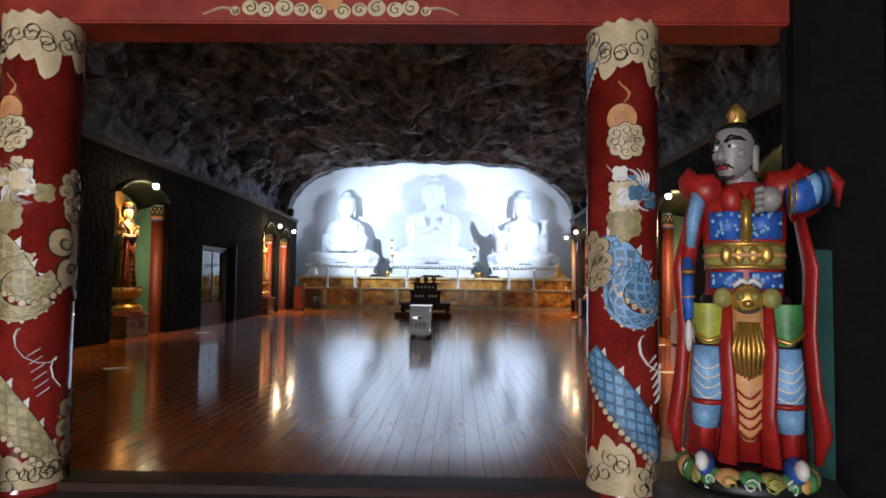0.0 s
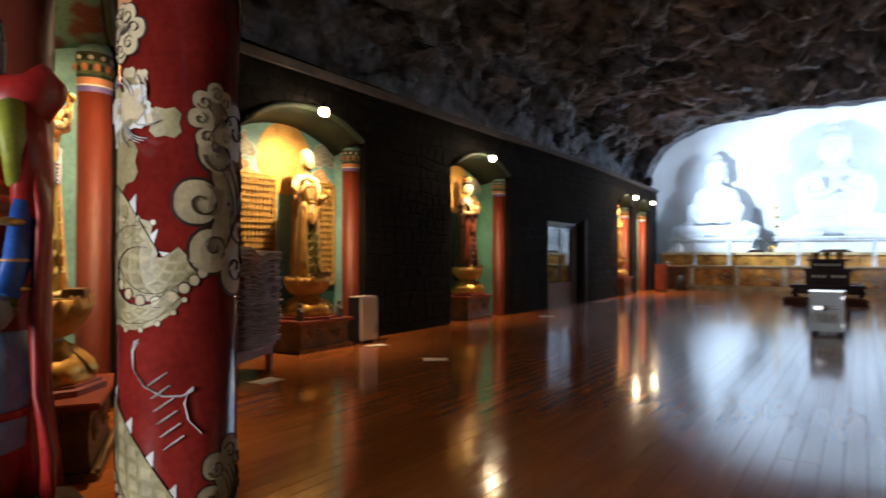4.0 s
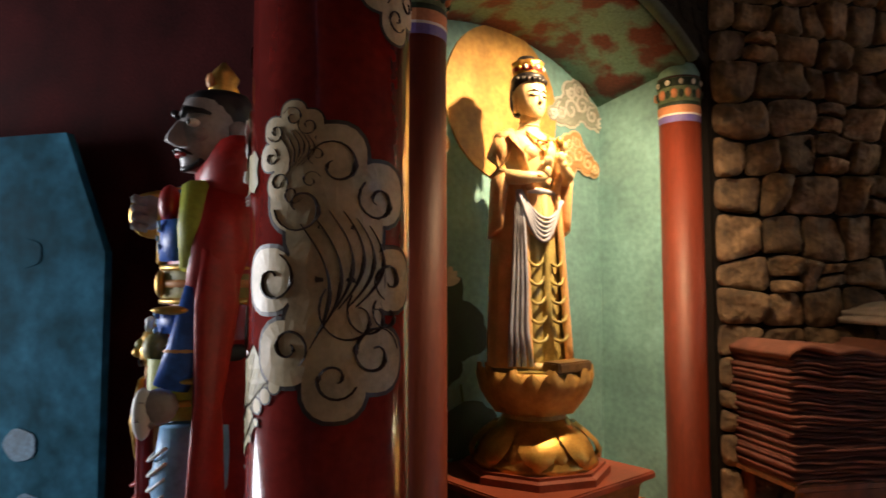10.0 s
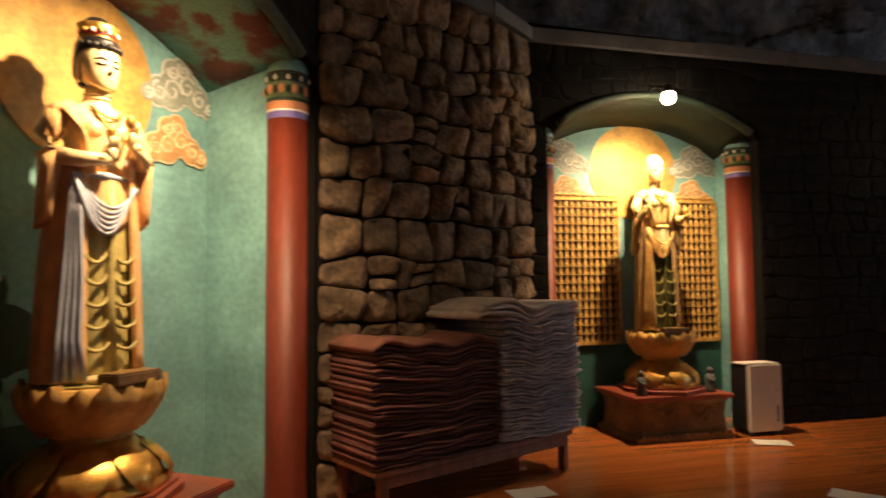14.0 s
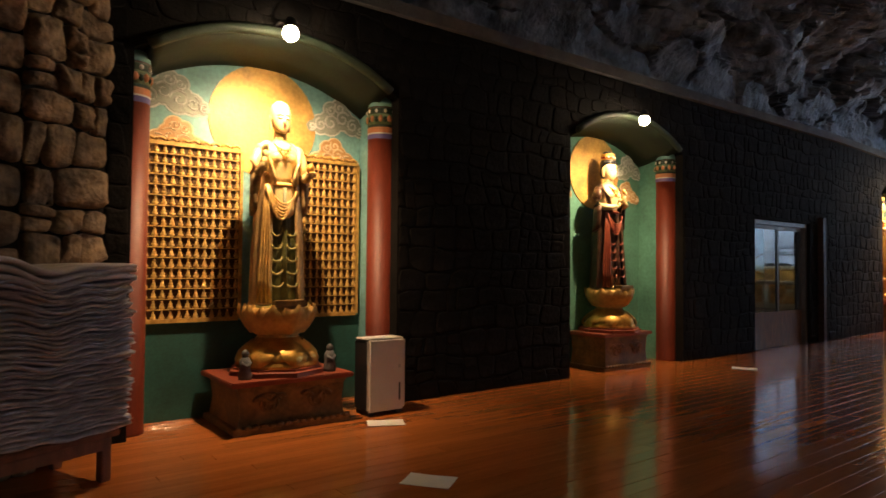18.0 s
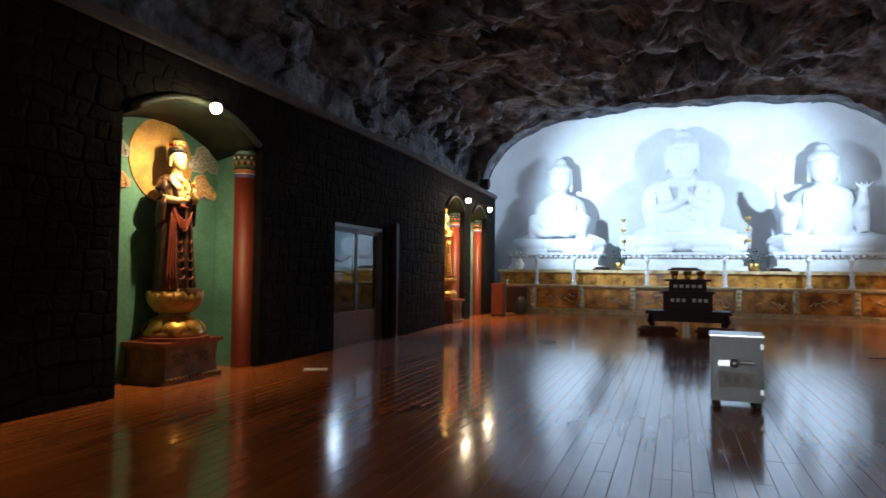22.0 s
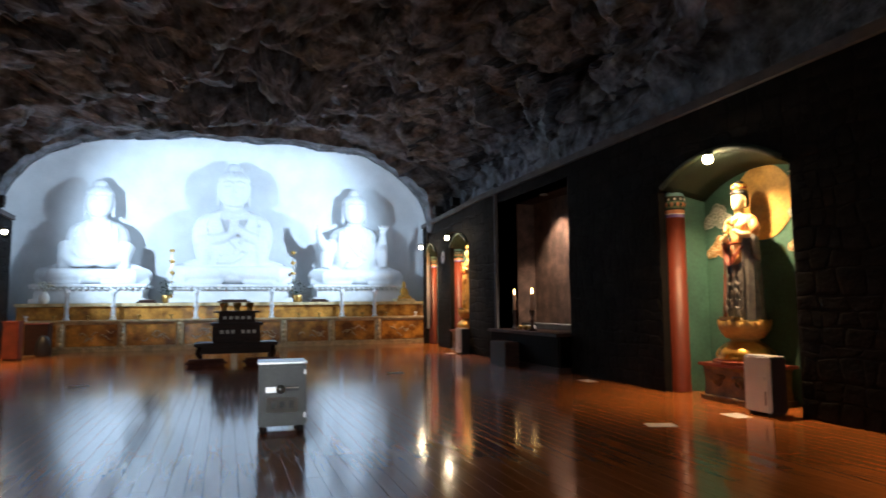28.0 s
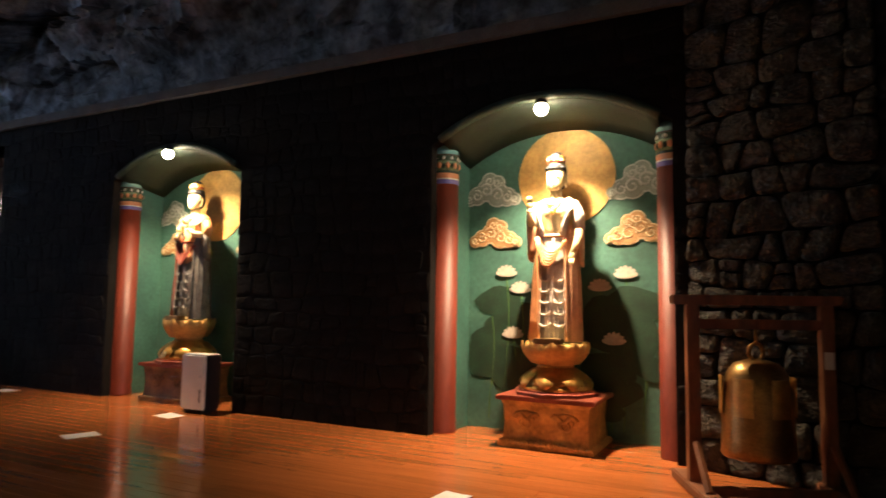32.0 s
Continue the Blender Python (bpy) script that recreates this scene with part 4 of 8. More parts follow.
def niche(name, m, width, depth, label, paint=None, lotus=0, lamp_w=760.0, cone=100, spread=0.9, lampy=-0.34, aimz=1.1, target_z=1.9, lampx=0.0, blossoms=False, inset=0.25, aimx=0.0, aimy=0.35, cloud_z=(2.66, 2.30)):
    """An arched niche: x across, y into the wall, with columns, halo, paintings and a lamp at the crown."""
    ob = thing(name, label, "niche", m, kind="structure")
    h, t = width / 2, 0.1
    bm = bmesh.new()
    box(bm, -h - 0.1, h + 0.3, depth, depth + 0.12, 0, 3.5)
    paint = paint or TEAL
    part("back_wall", bm, paint, ob)
    for s in (-1, 1):
        bm = bmesh.new()
        box(bm, min(s * h, s * (h + t)), max(s * h, s * (h + t)), inset + 0.03, depth, 0, SPRING + 0.02)
        part("side_wall", bm, paint, ob)
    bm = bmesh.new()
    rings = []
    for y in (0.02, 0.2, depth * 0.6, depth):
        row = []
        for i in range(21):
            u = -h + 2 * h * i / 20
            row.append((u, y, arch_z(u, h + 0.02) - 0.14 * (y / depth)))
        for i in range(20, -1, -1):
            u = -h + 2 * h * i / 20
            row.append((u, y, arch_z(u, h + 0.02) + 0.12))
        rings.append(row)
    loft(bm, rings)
    part("vaulted_top", bm, SHADEDVAULT if not blossoms else BLOSSOM, ob, "painted shallow vault", True)
    bm = bmesh.new()
    row = [(-h - 0.02 + (2 * h + 0.04) * i / 24, -0.02, arch_z(-h + 2 * h * i / 24, h + 0.02) + 0.03) for i in range(25)]
    tube(bm, row, 0.045, 6)
    part("arch_moulding", bm, MOULD, ob, "dark green arch moulding", True)
    column(ob, -h - 0.09, inset)
    column(ob, h + 0.09, inset)
    bm = bmesh.new()
    flat(bm, [(x, z) for x, z in disc(0.04, 2.58, 0.50, 48)], depth - 0.001, 0.012)
    part("halo_disc", bm, GOLDMATT, ob, "gold painted halo disc")
    for s in (-1, 1):
        painted_cloud(ob, s * 0.70, cloud_z[0], 0.9, depth - 0.004, s)
        painted_cloud(ob, s * 0.66, cloud_z[1], 0.8, depth - 0.012, s, CLOUDGOLD, "painted orange cloud scrolls")
    if lotus:
        lotus_painting(ob, depth - 0.003, h - 0.02, lotus, blossoms)
    # lamp on a short arm at the crown
    at = Vector((lampx, lampy, 3.11 - 0.12 * max(0.0, lampy + 0.1)))
    lp = thing("niche_lamp", "lit warm bare spot bulb at the crown of the niche", "lamp", m @ Matrix.Translation(at), group="niche lamps")
    bm = bmesh.new()
    tube(bm, [(0, 0.02 - lampy, 0.14), (0, 0.2, 0.16), (0, 0.05, 0.10)], 0.012, 6)
    part("arm", bm, PLASTICB, lp)
    bm = bmesh.new()
    lathe(bm, [(0.02, 0.13), (0.035, 0.12), (0.044, 0.095), (0.052, 0.07), (0.058, 0.045), (0.055, 0.045), (0.047, 0.065), (0.02, 0.1)], 18, caps=False)
    part("socket", bm, PLASTICB, lp, "black lamp holder cupped over the bulb", smooth=True)
    # unseen tube added round this bulb to keep its light off column and wall
    if blossoms:
        bm = bmesh.new()
        lathe(bm, [(0.068, 0.03), (0.085, -0.085), (0.081, -0.085), (0.064, 0.03)], 20, caps=False)
        part("shade", bm, PLASTICB, lp, "unseen black tube added to cut the bulb's side light", smooth=True)
    bm = bmesh.new()
    ball(bm, (0, 0, 0), (0.062, 0.062, 0.064), 0, 16, 10)
    part("bulb", bm, BULB, lp, "glowing bulb", True)
    eye = m @ (at + Vector((0, 0.0, -0.10)))
    aim = m @ Vector((lampx * 0.3 + aimx, aimy, aimz))
    lamp("niche_lamp_beam", "SPOT", look(eye, aim), lamp_w, WARM, 0.028, cone, spread)
    return ob


LEAFGREEN = mat("mid_leaf_green_paint", (0.065, 0.16, 0.03), 0.65, var=0.35, scale=7, bump=0.08)
LOTUSPALE = mat("pale_flower_paint", (0.50, 0.45, 0.38), 0.6, var=0.2, scale=12, bump=0.05)
MIDGREEN = mat("blue_green_plaster", (0.09, 0.26, 0.20), 0.65, var=0.3, scale=2.2, fine=25, bump=0.12)
GREENWALL = mat("green_plaster", (0.05, 0.14, 0.11), 0.65, var=0.3, scale=2.2, fine=25, bump=0.12)
MOULD = mat("arch_green_paint", (0.03, 0.05, 0.032), 0.65, var=0.4, scale=10, bump=0.1)
# vault green darkened, so that the soffit's shade sits in its colour
SHADEDVAULT = mat("shaded_vault_green", (0.02, 0.034, 0.02), 0.75, var=0.4, scale=5, bump=0.15)
BLOSSOM = mat("blossom_painted_vault", (0.10, 0.20, 0.165), 0.7, var=0.5, scale=5, bump=0.15, tint=(0.13, 0.035, 0.028), ramp=(0.44, 0.56), detail=9.0)
NW = 2.06


def on_wall(p, q, s):
    """The pose of a niche at s metres along a wall."""
    return frame2(p, q) @ Matrix.Translation((s, 0, 0))


PW, PE = ((LX, 7.5), (LX, 19.6)), ((RX, 22.0), (RX, 8.05))
M_N1, M_N2 = on_wall(*PW, N1 - 7.5), on_wall(*PW, N2 - 7.5)
M_R3, M_R2 = on_wall(*PE, 22.0 - R3), on_wall(*PE, 22.0 - R2)
M_L3 = on_wall(L3A, L3B, 1.21) @ Matrix.Translation((0, 0.04, 0))
M_L1, M_L0 = on_wall((LX, 19.6), (-6.75, 27.6), L1P), on_wall((LX, 19.6), (-6.75, 27.6), L0P)
M_R1, M_R0 = on_wall((5.08, 28.3), (RX, 22.0), R1P), on_wall((5.08, 28.3), (RX, 22.0), R0P)
niche("niche_1", M_N1, NW, 0.52, "teal arched niche with gold figure panels and red columns", lampx=-0.09, cone=120, spread=1.0, aimz=1.75, lamp_w=285)
niche("niche_2", M_N2, NW, 0.64, "green arched niche with painted clouds and red columns", MIDGREEN, lampx=-0.12, lampy=-0.28, cone=112, spread=1.0, aimz=1.9, lamp_w=225)
niche("niche_3", M_L3, NW, 0.72, "teal arched niche with blossom-painted vault and red columns", lotus=5, blossoms=True, lampx=-0.05, lampy=-0.5, inset=0.125, cone=116, spread=1.0, aimz=1.9, aimx=0.2, lamp_w=255)
niche("niche_4", M_R3, NW, 0.66, "green arched niche with painted lotus leaves and red columns", GREENWALL, lotus=8, lampy=-0.01, cone=106, spread=1.0, aimz=0.7, aimy=0.2, cloud_z=(2.44, 1.98), lamp_w=850)
niche("niche_5", M_R2, NW, 0.72, "green arched niche with painted clouds and red columns", GREENWALL, lampy=-0.1, cone=116, spread=1.0, aimz=1.5, cloud_z=(2.44, 2.0), lamp_w=480)
for name, m, width, deep, label in (("niche_6", M_L1, 1.46, 0.72, "arched niche with red columns near the altar"), ("niche_7", M_L0, 1.46, 0.6, "arched niche with red columns beside the altar"), ("niche_8", M_R1, 1.46, 0.72, "arched niche with red columns near the altar"), ("niche_9", M_R0, 1.2, 0.6, "arched niche with red columns beside the altar")):
    niche(name, m, width, deep, label, lamp_w=330, aimz=1.4, cone=130, spread=1.0)


# ---- statues and their thrones ----
GREYROBE = mat("dull_grey_robe_paint", (0.16, 0.15, 0.14), 0.5, var=0.4, scale=9, bump=0.08)
def fold(r0, r1, n, z0, z1, mi, bm, rows=14, seg=40, depth=0.035, waves=9, cy=0.0, bulge=None, twist=0.0):
    """A draped skirt or robe: an elliptical tube with soft vertical folds."""
    rings = []
    for j in range(rows + 1):
        k = j / rows
        z = z0 + (z1 - z0) * k
        rx, ry = r0[0] + (r1[0] - r0[0]) * k, r0[1] + (r1[1] - r0[1]) * k
        if bulge:
            rx, ry = rx + bulge * math.sin(math.pi * k), ry + bulge * math.sin(math.pi * k)
        ring = []
        for i in range(seg):
            a = 2 * math.pi * i / seg
            w = 1 + depth * (1 - 0.6 * k) * math.sin(waves * a + twist * k + n) + 0.5 * depth * math.sin((waves * 2 + 1) * a + n)
            ring.append((rx * w * math.cos(a), cy + ry * w * math.sin(a), z))
        rings.append(ring)
    loft(bm, rings, mi)


def drape(bm, x0, x1, z, sag, y, mi, r=0.014, n=9):
    """A hanging U fold across the front."""
    tube(bm, [(x0 + (x1 - x0) * i / n, y - 0.05 * math.sin(math.pi * i / n), z - sag * math.sin(math.pi * i / n)) for i in range(n + 1)], r, 6, mi)


def figure_head(bm, skin, ink, lips, z=1.44, w=1.0):
    """An egg-shaped head with brow, nose, eyes, lips and long ears, its chin at z, facing -y."""
    rings = [(0.0, 0.026, 0.030, -0.062), (0.012, 0.046, 0.050, -0.05), (0.035, 0.066, 0.074, -0.032), (0.075, 0.083, 0.092, -0.016), (0.12, 0.092, 0.100, -0.006), (0.165, 0.095, 0.103, 0.0), (0.21, 0.089, 0.097, 0.006), (0.25, 0.070, 0.076, 0.01), (0.275, 0.035, 0.04, 0.01)]
    loft(bm, [[(w * rx * math.cos(a), cy + ry * math.sin(a), z + dz) for a in (2 * math.pi * i / 26 for i in range(26))] for dz, rx, ry, cy in rings], skin)
    loft(bm, [[(u * wx, yy, z + dz) for u, yy in ((-1, 0.0), (-0.5, y), (0.5, y), (1, 0.0))] for dz, wx, y in ((0.072, 0.022, -0.100), (0.080, 0.020, -0.130), (0.10, 0.013, -0.122), (0.145, 0.010, -0.108))], skin)
    for s in (-1, 1):
        loft(bm, [[(s * (w * 0.088 + 0.012 * math.cos(a)), 0.005 + ry * math.sin(a), z + dz) for a in (2 * math.pi * i / 8 for i in range(8))] for dz, ry in ((0.03, 0.008), (0.05, 0.014), (0.09, 0.016), (0.135, 0.026), (0.155, 0.012))], skin)
        tube(bm, [(s * 0.012, -0.106, z + 0.142), (s * 0.034, -0.103, z + 0.152), (s * 0.064, -0.08, z + 0.142)], 0.0042, 5, ink)
        tube(bm, [(s * 0.015, -0.105, z + 0.120), (s * 0.036, -0.103, z + 0.115), (s * 0.060, -0.083, z + 0.121)], 0.0048, 5, ink)
        ball(bm, (s * 0.036, -0.094, z + 0.125), (0.022, 0.012, 0.011), skin, 8, 6)
    tube(bm, [(-0.020, -0.096, z + 0.046), (0, -0.104, z + 0.043), (0.020, -0.096, z + 0.046)], 0.0062, 5, lips)


def bodhisattva(m, robe, chest, sash, crown=True, hand="lotus", skin=SKIN, skirt=None, label="", hair=True, cape=None):
    """A standing temple statue about 1.8 m tall, facing -y: one mesh with painted surfaces."""
    mats = [robe, skin, HAIR, GOLD, sash, chest, skirt or robe, WHITE, RED, cape or robe]
    bm = bmesh.new()
    # skirt, with hanging U folds over each leg
    fold((0.205, 0.15), (0.150, 0.118), 0.3, 0.02, 1.0, 0, bm, 22, 72, 0.032, 9)
    for q in (-1, 1):
        for k in range(5):
            z, w = 0.66 - 0.105 * k, 0.062 + 0.004 * k
            tube(bm, [(q * 0.075 + w * math.cos(a), -0.122 - 0.006 * k - 0.022 * math.sin(-a), z + 0.085 * math.sin(a)) for a in (math.pi * (1 + i / 9) for i in range(10))], [0.004] + [0.0095] * 8 + [0.004], 6, 6)
        ball(bm, (q * 0.075, -0.155, 0.02), (0.042, 0.075, 0.024), 1, 10, 6)
    tube(bm, [(0.0, -0.125, 0.98), (0.004, -0.145, 0.7), (-0.004, -0.152, 0.4), (0.0, -0.16, 0.05)], [0.022, 0.020, 0.022, 0.034], 8, 0, 0.45)
    # open outer robe: hangs from the arms to the feet round the sides and back, open in front
    for depth0, shrink in ((0.0, 1.0), (1.0, 0.94)):
        rings = []
        for j in range(15):
            k = j / 14
            z = 1.10 - 1.085 * k
            rx, ry = (0.205 + 0.055 * k + 0.012 * math.sin(3.1 * k)) * shrink, (0.142 + 0.055 * k) * shrink
            wide = 0.62 - 0.10 * k
            rings.append([(rx * (1 + 0.025 * math.sin(17 * a + 2 * k)) * math.cos(a), 0.015 + ry * (1 + 0.025 * math.sin(17 * a + 2 * k)) * math.sin(a), z) for a in (-math.pi / 2 + wide + (2 * math.pi - 2 * wide) * i / 47 for i in range(48))])
        loft(bm, rings, 9, close=False)
    for q in (-1, 1):
        tube(bm, [(q * (0.118 + 0.03 * k), -0.102 - 0.062 * k, 1.08 - 1.06 * k) for k in (i / 9 for i in range(10))], [0.016 + 0.008 * (i / 9) for i in range(10)], 8, 9, 0.6)
    # short apron with a pointed lower edge
    rings = []
    for j in range(8):
        k = j / 7
        rings.append([((0.168 - 0.012 * k) * (1 + 0.015 * math.sin(13 * a)) * math.cos(a), (0.136 - 0.012 * k) * math.sin(a), 1.02 - (1 - k) * (0.14 + 0.16 * max(0, -math.sin(a)) ** 1.5)) for a in (2 * math.pi * i / 44 for i in range(44))])
    loft(bm, rings, 5)
    # bare chest, sloping shoulders, neck with its folds
    loft(bm, [[(rx * math.cos(a), cy + ry * math.sin(a), z) for a in (2 * math.pi * i / 30 for i in range(30))] for z, rx, ry, cy in
              ((0.99, 0.142, 0.105, 0), (1.07, 0.136, 0.102, 0), (1.15, 0.150, 0.114, -0.006), (1.22, 0.172, 0.122, -0.006), (1.285, 0.190, 0.112, 0.002), (1.325, 0.172, 0.098, 0.008), (1.352, 0.115, 0.080, 0.010), (1.375, 0.068, 0.064, 0.004), (1.41, 0.056, 0.058, -0.004), (1.46, 0.058, 0.060, -0.012))], 1)
    for z in (1.395, 1.42):
        tube(bm, [(0.059 * math.cos(a), -0.004 + 0.061 * math.sin(a), z) for a in (2 * math.pi * i / 18 for i in range(19))], 0.004, 5, 1)
    for q in (-1, 1):
        ball(bm, (q * 0.062, -0.098, 1.225), (0.062, 0.034, 0.045), 1, 12, 8)
    # shawl over the shoulders, crossing to the waist
    for q in (-1, 1):
        tube(bm, [(q * 0.075, 0.07, 1.375), (q * 0.135, 0.02, 1.362), (q * 0.165, -0.06, 1.30), (q * 0.150, -0.115, 1.19), (q * 0.115, -0.125, 1.07), (q * 0.10, -0.125, 1.0)], [0.022, 0.034, 0.040, 0.036, 0.032, 0.03], 10, 5, 0.5)
    for k in range(2):
        drape(bm, -0.085 + 0.01 * k, 0.085 - 0.01 * k, 1.345 - 0.01 * k, 0.055 + 0.05 * k, -0.078 - 0.014 * k, 3, 0.0065, 12)
    ball(bm, (0, -0.136, 1.225), (0.020, 0.012, 0.026), 3, 8, 6)
    for i in range(5):
        ball(bm, ((i - 2) * 0.032, -0.128 + 0.008 * abs(i - 2), 1.275 + 0.014 * abs(i - 2)), 0.008, 8 if i % 2 else 3, 6, 5)
    tube(bm, [(0.152 * math.cos(a), 0.122 * math.sin(a), 1.0) for a in (2 * math.pi * i / 24 for i in range(25))], 0.017, 6, 4)
    # swag of many thin folds across the hips and a bundle hanging to the feet
    for k in range(6):
        n = 12
        tube(bm, [(-0.150 + 0.30 * i / n - 0.006 * k, -0.118 - 0.040 * math.sin(math.pi * i / n) - 0.003 * k, 0.985 - 0.03 * i / n - (0.13 + 0.026 * k) * math.sin(math.pi * (i / n) ** 0.85)) for i in range(n + 1)], 0.0095, 6, 4)
    for k in range(4):
        tube(bm, [(-0.150 - 0.008 * k, -0.112, 1.0), (-0.158 - 0.010 * k, -0.142 + 0.012 * k, 0.8), (-0.150 - 0.020 * k, -0.150 + 0.014 * k, 0.5), (-0.158 - 0.024 * k, -0.156 + 0.016 * k, 0.22), (-0.140 - 0.034 * k, -0.172 + 0.018 * k, 0.03)], [0.010, 0.012, 0.012, 0.013, 0.016], 6, 4)
    # arms: short sleeves, bare forearms, fingers
    left = {"lotus": [(0.178, 0.005, 1.295), (0.228, 0.005, 1.19), (0.238, -0.03, 1.09), (0.165, -0.15, 1.10), (0.062, -0.195, 1.17)],
            "down": [(0.178, 0.005, 1.295), (0.228, 0.005, 1.19), (0.24, -0.02, 1.06), (0.232, -0.08, 0.93), (0.205, -0.14, 0.82)],
            "bowl": [(0.178, 0.005, 1.295), (0.226, 0.005, 1.19), (0.236, -0.03, 1.09), (0.225, -0.13, 1.06), (0.20, -0.235, 1.09)]}[hand]
    right = {"lotus": [(-0.178, 0.005, 1.295), (-0.228, 0.005, 1.19), (-0.238, -0.03, 1.08), (-0.16, -0.15, 1.06), (-0.045, -0.20, 1.075)],
             "down": [(-0.178, 0.005, 1.295), (-0.232, 0.0, 1.19), (-0.245, -0.05, 1.11), (-0.235, -0.14, 1.16), (-0.215, -0.19, 1.27)],
             "bowl": [(-0.178, 0.005, 1.295), (-0.226, 0.005, 1.19), (-0.238, -0.03, 1.09), (-0.23, -0.10, 1.10), (-0.205, -0.15, 1.22)]}[hand]
    for arm in (left, right):
        tube(bm, arm[:3], [0.062, 0.064, 0.060], 12, 5)
        tube(bm, arm[2:], [0.046, 0.038, 0.026], 10, 1)
        ball(bm, arm[0], (0.066, 0.066, 0.058), 5, 12, 8)
        e, f = Vector(arm[-1]), Vector(arm[-1]) - Vector(arm[-2])
        f.normalize()
        up = Vector((0, -0.25, 1)) if hand != "down" or arm is right else Vector((0, -0.5, -1))
        if hand == "bowl" and arm is left:
            up = Vector((0, -1, 0.1))
        up.normalize()
        side = up.cross(Vector((0, 1, 0.05))).normalized() if abs(up.y) < 0.9 else Vector((1, 0, 0))
        ball(bm, e + up * 0.02, (0.030, 0.026, 0.040), 1, 10, 8)
        for k in range(4):
            o = e + side * 0.0135 * (k - 1.5) + up * 0.045
            tube(bm, [o, o + up * 0.038 + Vector((0, -0.006, 0)), o + up * (0.068 - 0.006 * abs(k - 1.3))], [0.0085, 0.0078, 0.005], 6, 1)
        tube(bm, [e - side * 0.03 + up * 0.01, e - side * 0.042 + up * 0.045], [0.009, 0.006], 6, 1)
        ball(bm, Vector(arm[-1]) - f * 0.045, (0.034, 0.034, 0.016), 3, 10, 6)
        # wide cuff hanging from the forearm
        c = Vector(arm[2])
        loft(bm, [[(c.x * (1 + 0.03 * k) + (0.052 - 0.012 * k) * math.cos(a), c.y + 0.012 * k + 0.062 * math.sin(a), c.z - 0.02 - 0.15 * k - 0.03 * math.sin(a)) for a in (2 * math.pi * i / 14 for i in range(14))] for k in (0, 0.5, 1.0, 1.5, 2.0)], 9)
    if hand == "bowl":
        ball(bm, (0.20, -0.265, 1.135), 0.042, 3, 12, 8)
    if hand == "lotus":
        tube(bm, [(-0.03, -0.225, 1.06), (0.0, -0.232, 1.16), (0.03, -0.225, 1.24)], 0.006, 5, 3)
        ball(bm, (0.035, -0.224, 1.265), (0.028, 0.024, 0.034), 3, 10, 6)
    figure_head(bm, 1, 2, 8, 1.44, 1.06)
    if hair:
        loft(bm, [[(rx * math.cos(a), cy + ry * math.sin(a), z + dz * max(0, -math.sin(a)) ** 0.7) for a in (2 * math.pi * i / 30 for i in range(30))] for z, rx, ry, cy, dz in
                  ((1.47, 0.060, 0.040, 0.052, 0.0), (1.52, 0.094, 0.058, 0.045, 0.0), (1.575, 0.104, 0.088, 0.024, 0.065), (1.625, 0.107, 0.108, 0.004, 0.035), (1.675, 0.100, 0.106, 0.004, 0.012), (1.71, 0.078, 0.082, 0.008, 0.0), (1.725, 0.04, 0.04, 0.01, 0.0))], 2)
        for i in range(9):
            a = math.pi * (1.08 + 0.84 * i / 8)
            ball(bm, (0.100 * math.cos(a), 0.004 + 0.105 * math.sin(a), 1.665 - 0.012 * math.sin(math.pi * i / 8)), (0.018, 0.014, 0.016), 2, 8, 6)
    if crown:
        lathe(bm, [(0.078, 1.695), (0.086, 1.70), (0.082, 1.712), (0.088, 1.75), (0.096, 1.775), (0.090, 1.778), (0.05, 1.76)], 32, 3, (0, 0.004), wave=(9, 0.035, 1.74, 1.78))
        lathe(bm, [(0.089, 1.716), (0.0915, 1.735), (0.0925, 1.742)], 32, 8, (0, 0.004), caps=False)
        lathe(bm, [(0.070, 1.72), (0.066, 1.78), (0.048, 1.815), (0.012, 1.828)], 18, 2, (0, 0.012))
        for i in range(7):
            a = -math.pi / 2 + (i - 3) * 0.40
            ball(bm, (0.092 * math.cos(a), 0.004 + 0.092 * math.sin(a), 1.735), (0.012, 0.010, 0.014), 7 if i % 2 else 3, 8, 6)
    return whole("statue", bm, mats, label, "statue", m, smooth=True)


def petals(bm, n, r, z0, z1, out, mi=0, up=True, wide=1.0, tilt=0.0):
    """A ring of swelling lotus petals."""
    for i in range(n):
        a = 2 * math.pi * (i + tilt) / n
        w = math.pi * r / n * wide
        pts = []
        for v in range(5):
            k = v / 4
            rr = r + out * math.sin(k * 1.9)
            zz = z0 + (z1 - z0) * k
            half = w * math.sin(math.pi * (0.22 + 0.70 * k) if k < 1 else 0.12)
            row = []
            for u in (-1, -0.5, 0, 0.5, 1):
                lift = 0.25 * w * (1 - u * u)
                row.append(Vector(((rr + lift) * math.cos(a) - u * half * math.sin(a), (rr + lift) * math.sin(a) + u * half * math.cos(a), zz)))
            pts.append(row)
        inner = [[p * 0.86 + Vector((0, 0, p.z * 0.14)) for p in row] for row in pts]
        for grid, flipf in ((pts, 0), (inner, 1)):
            vs = [[bm.verts.new(p) for p in row] for row in grid]
            for r0, r1 in zip(vs, vs[1:]):
                for u in range(4):
                    f = bm.faces.new((r0[u], r0[u + 1], r1[u + 1], r1[u]))
                    f.material_index = mi


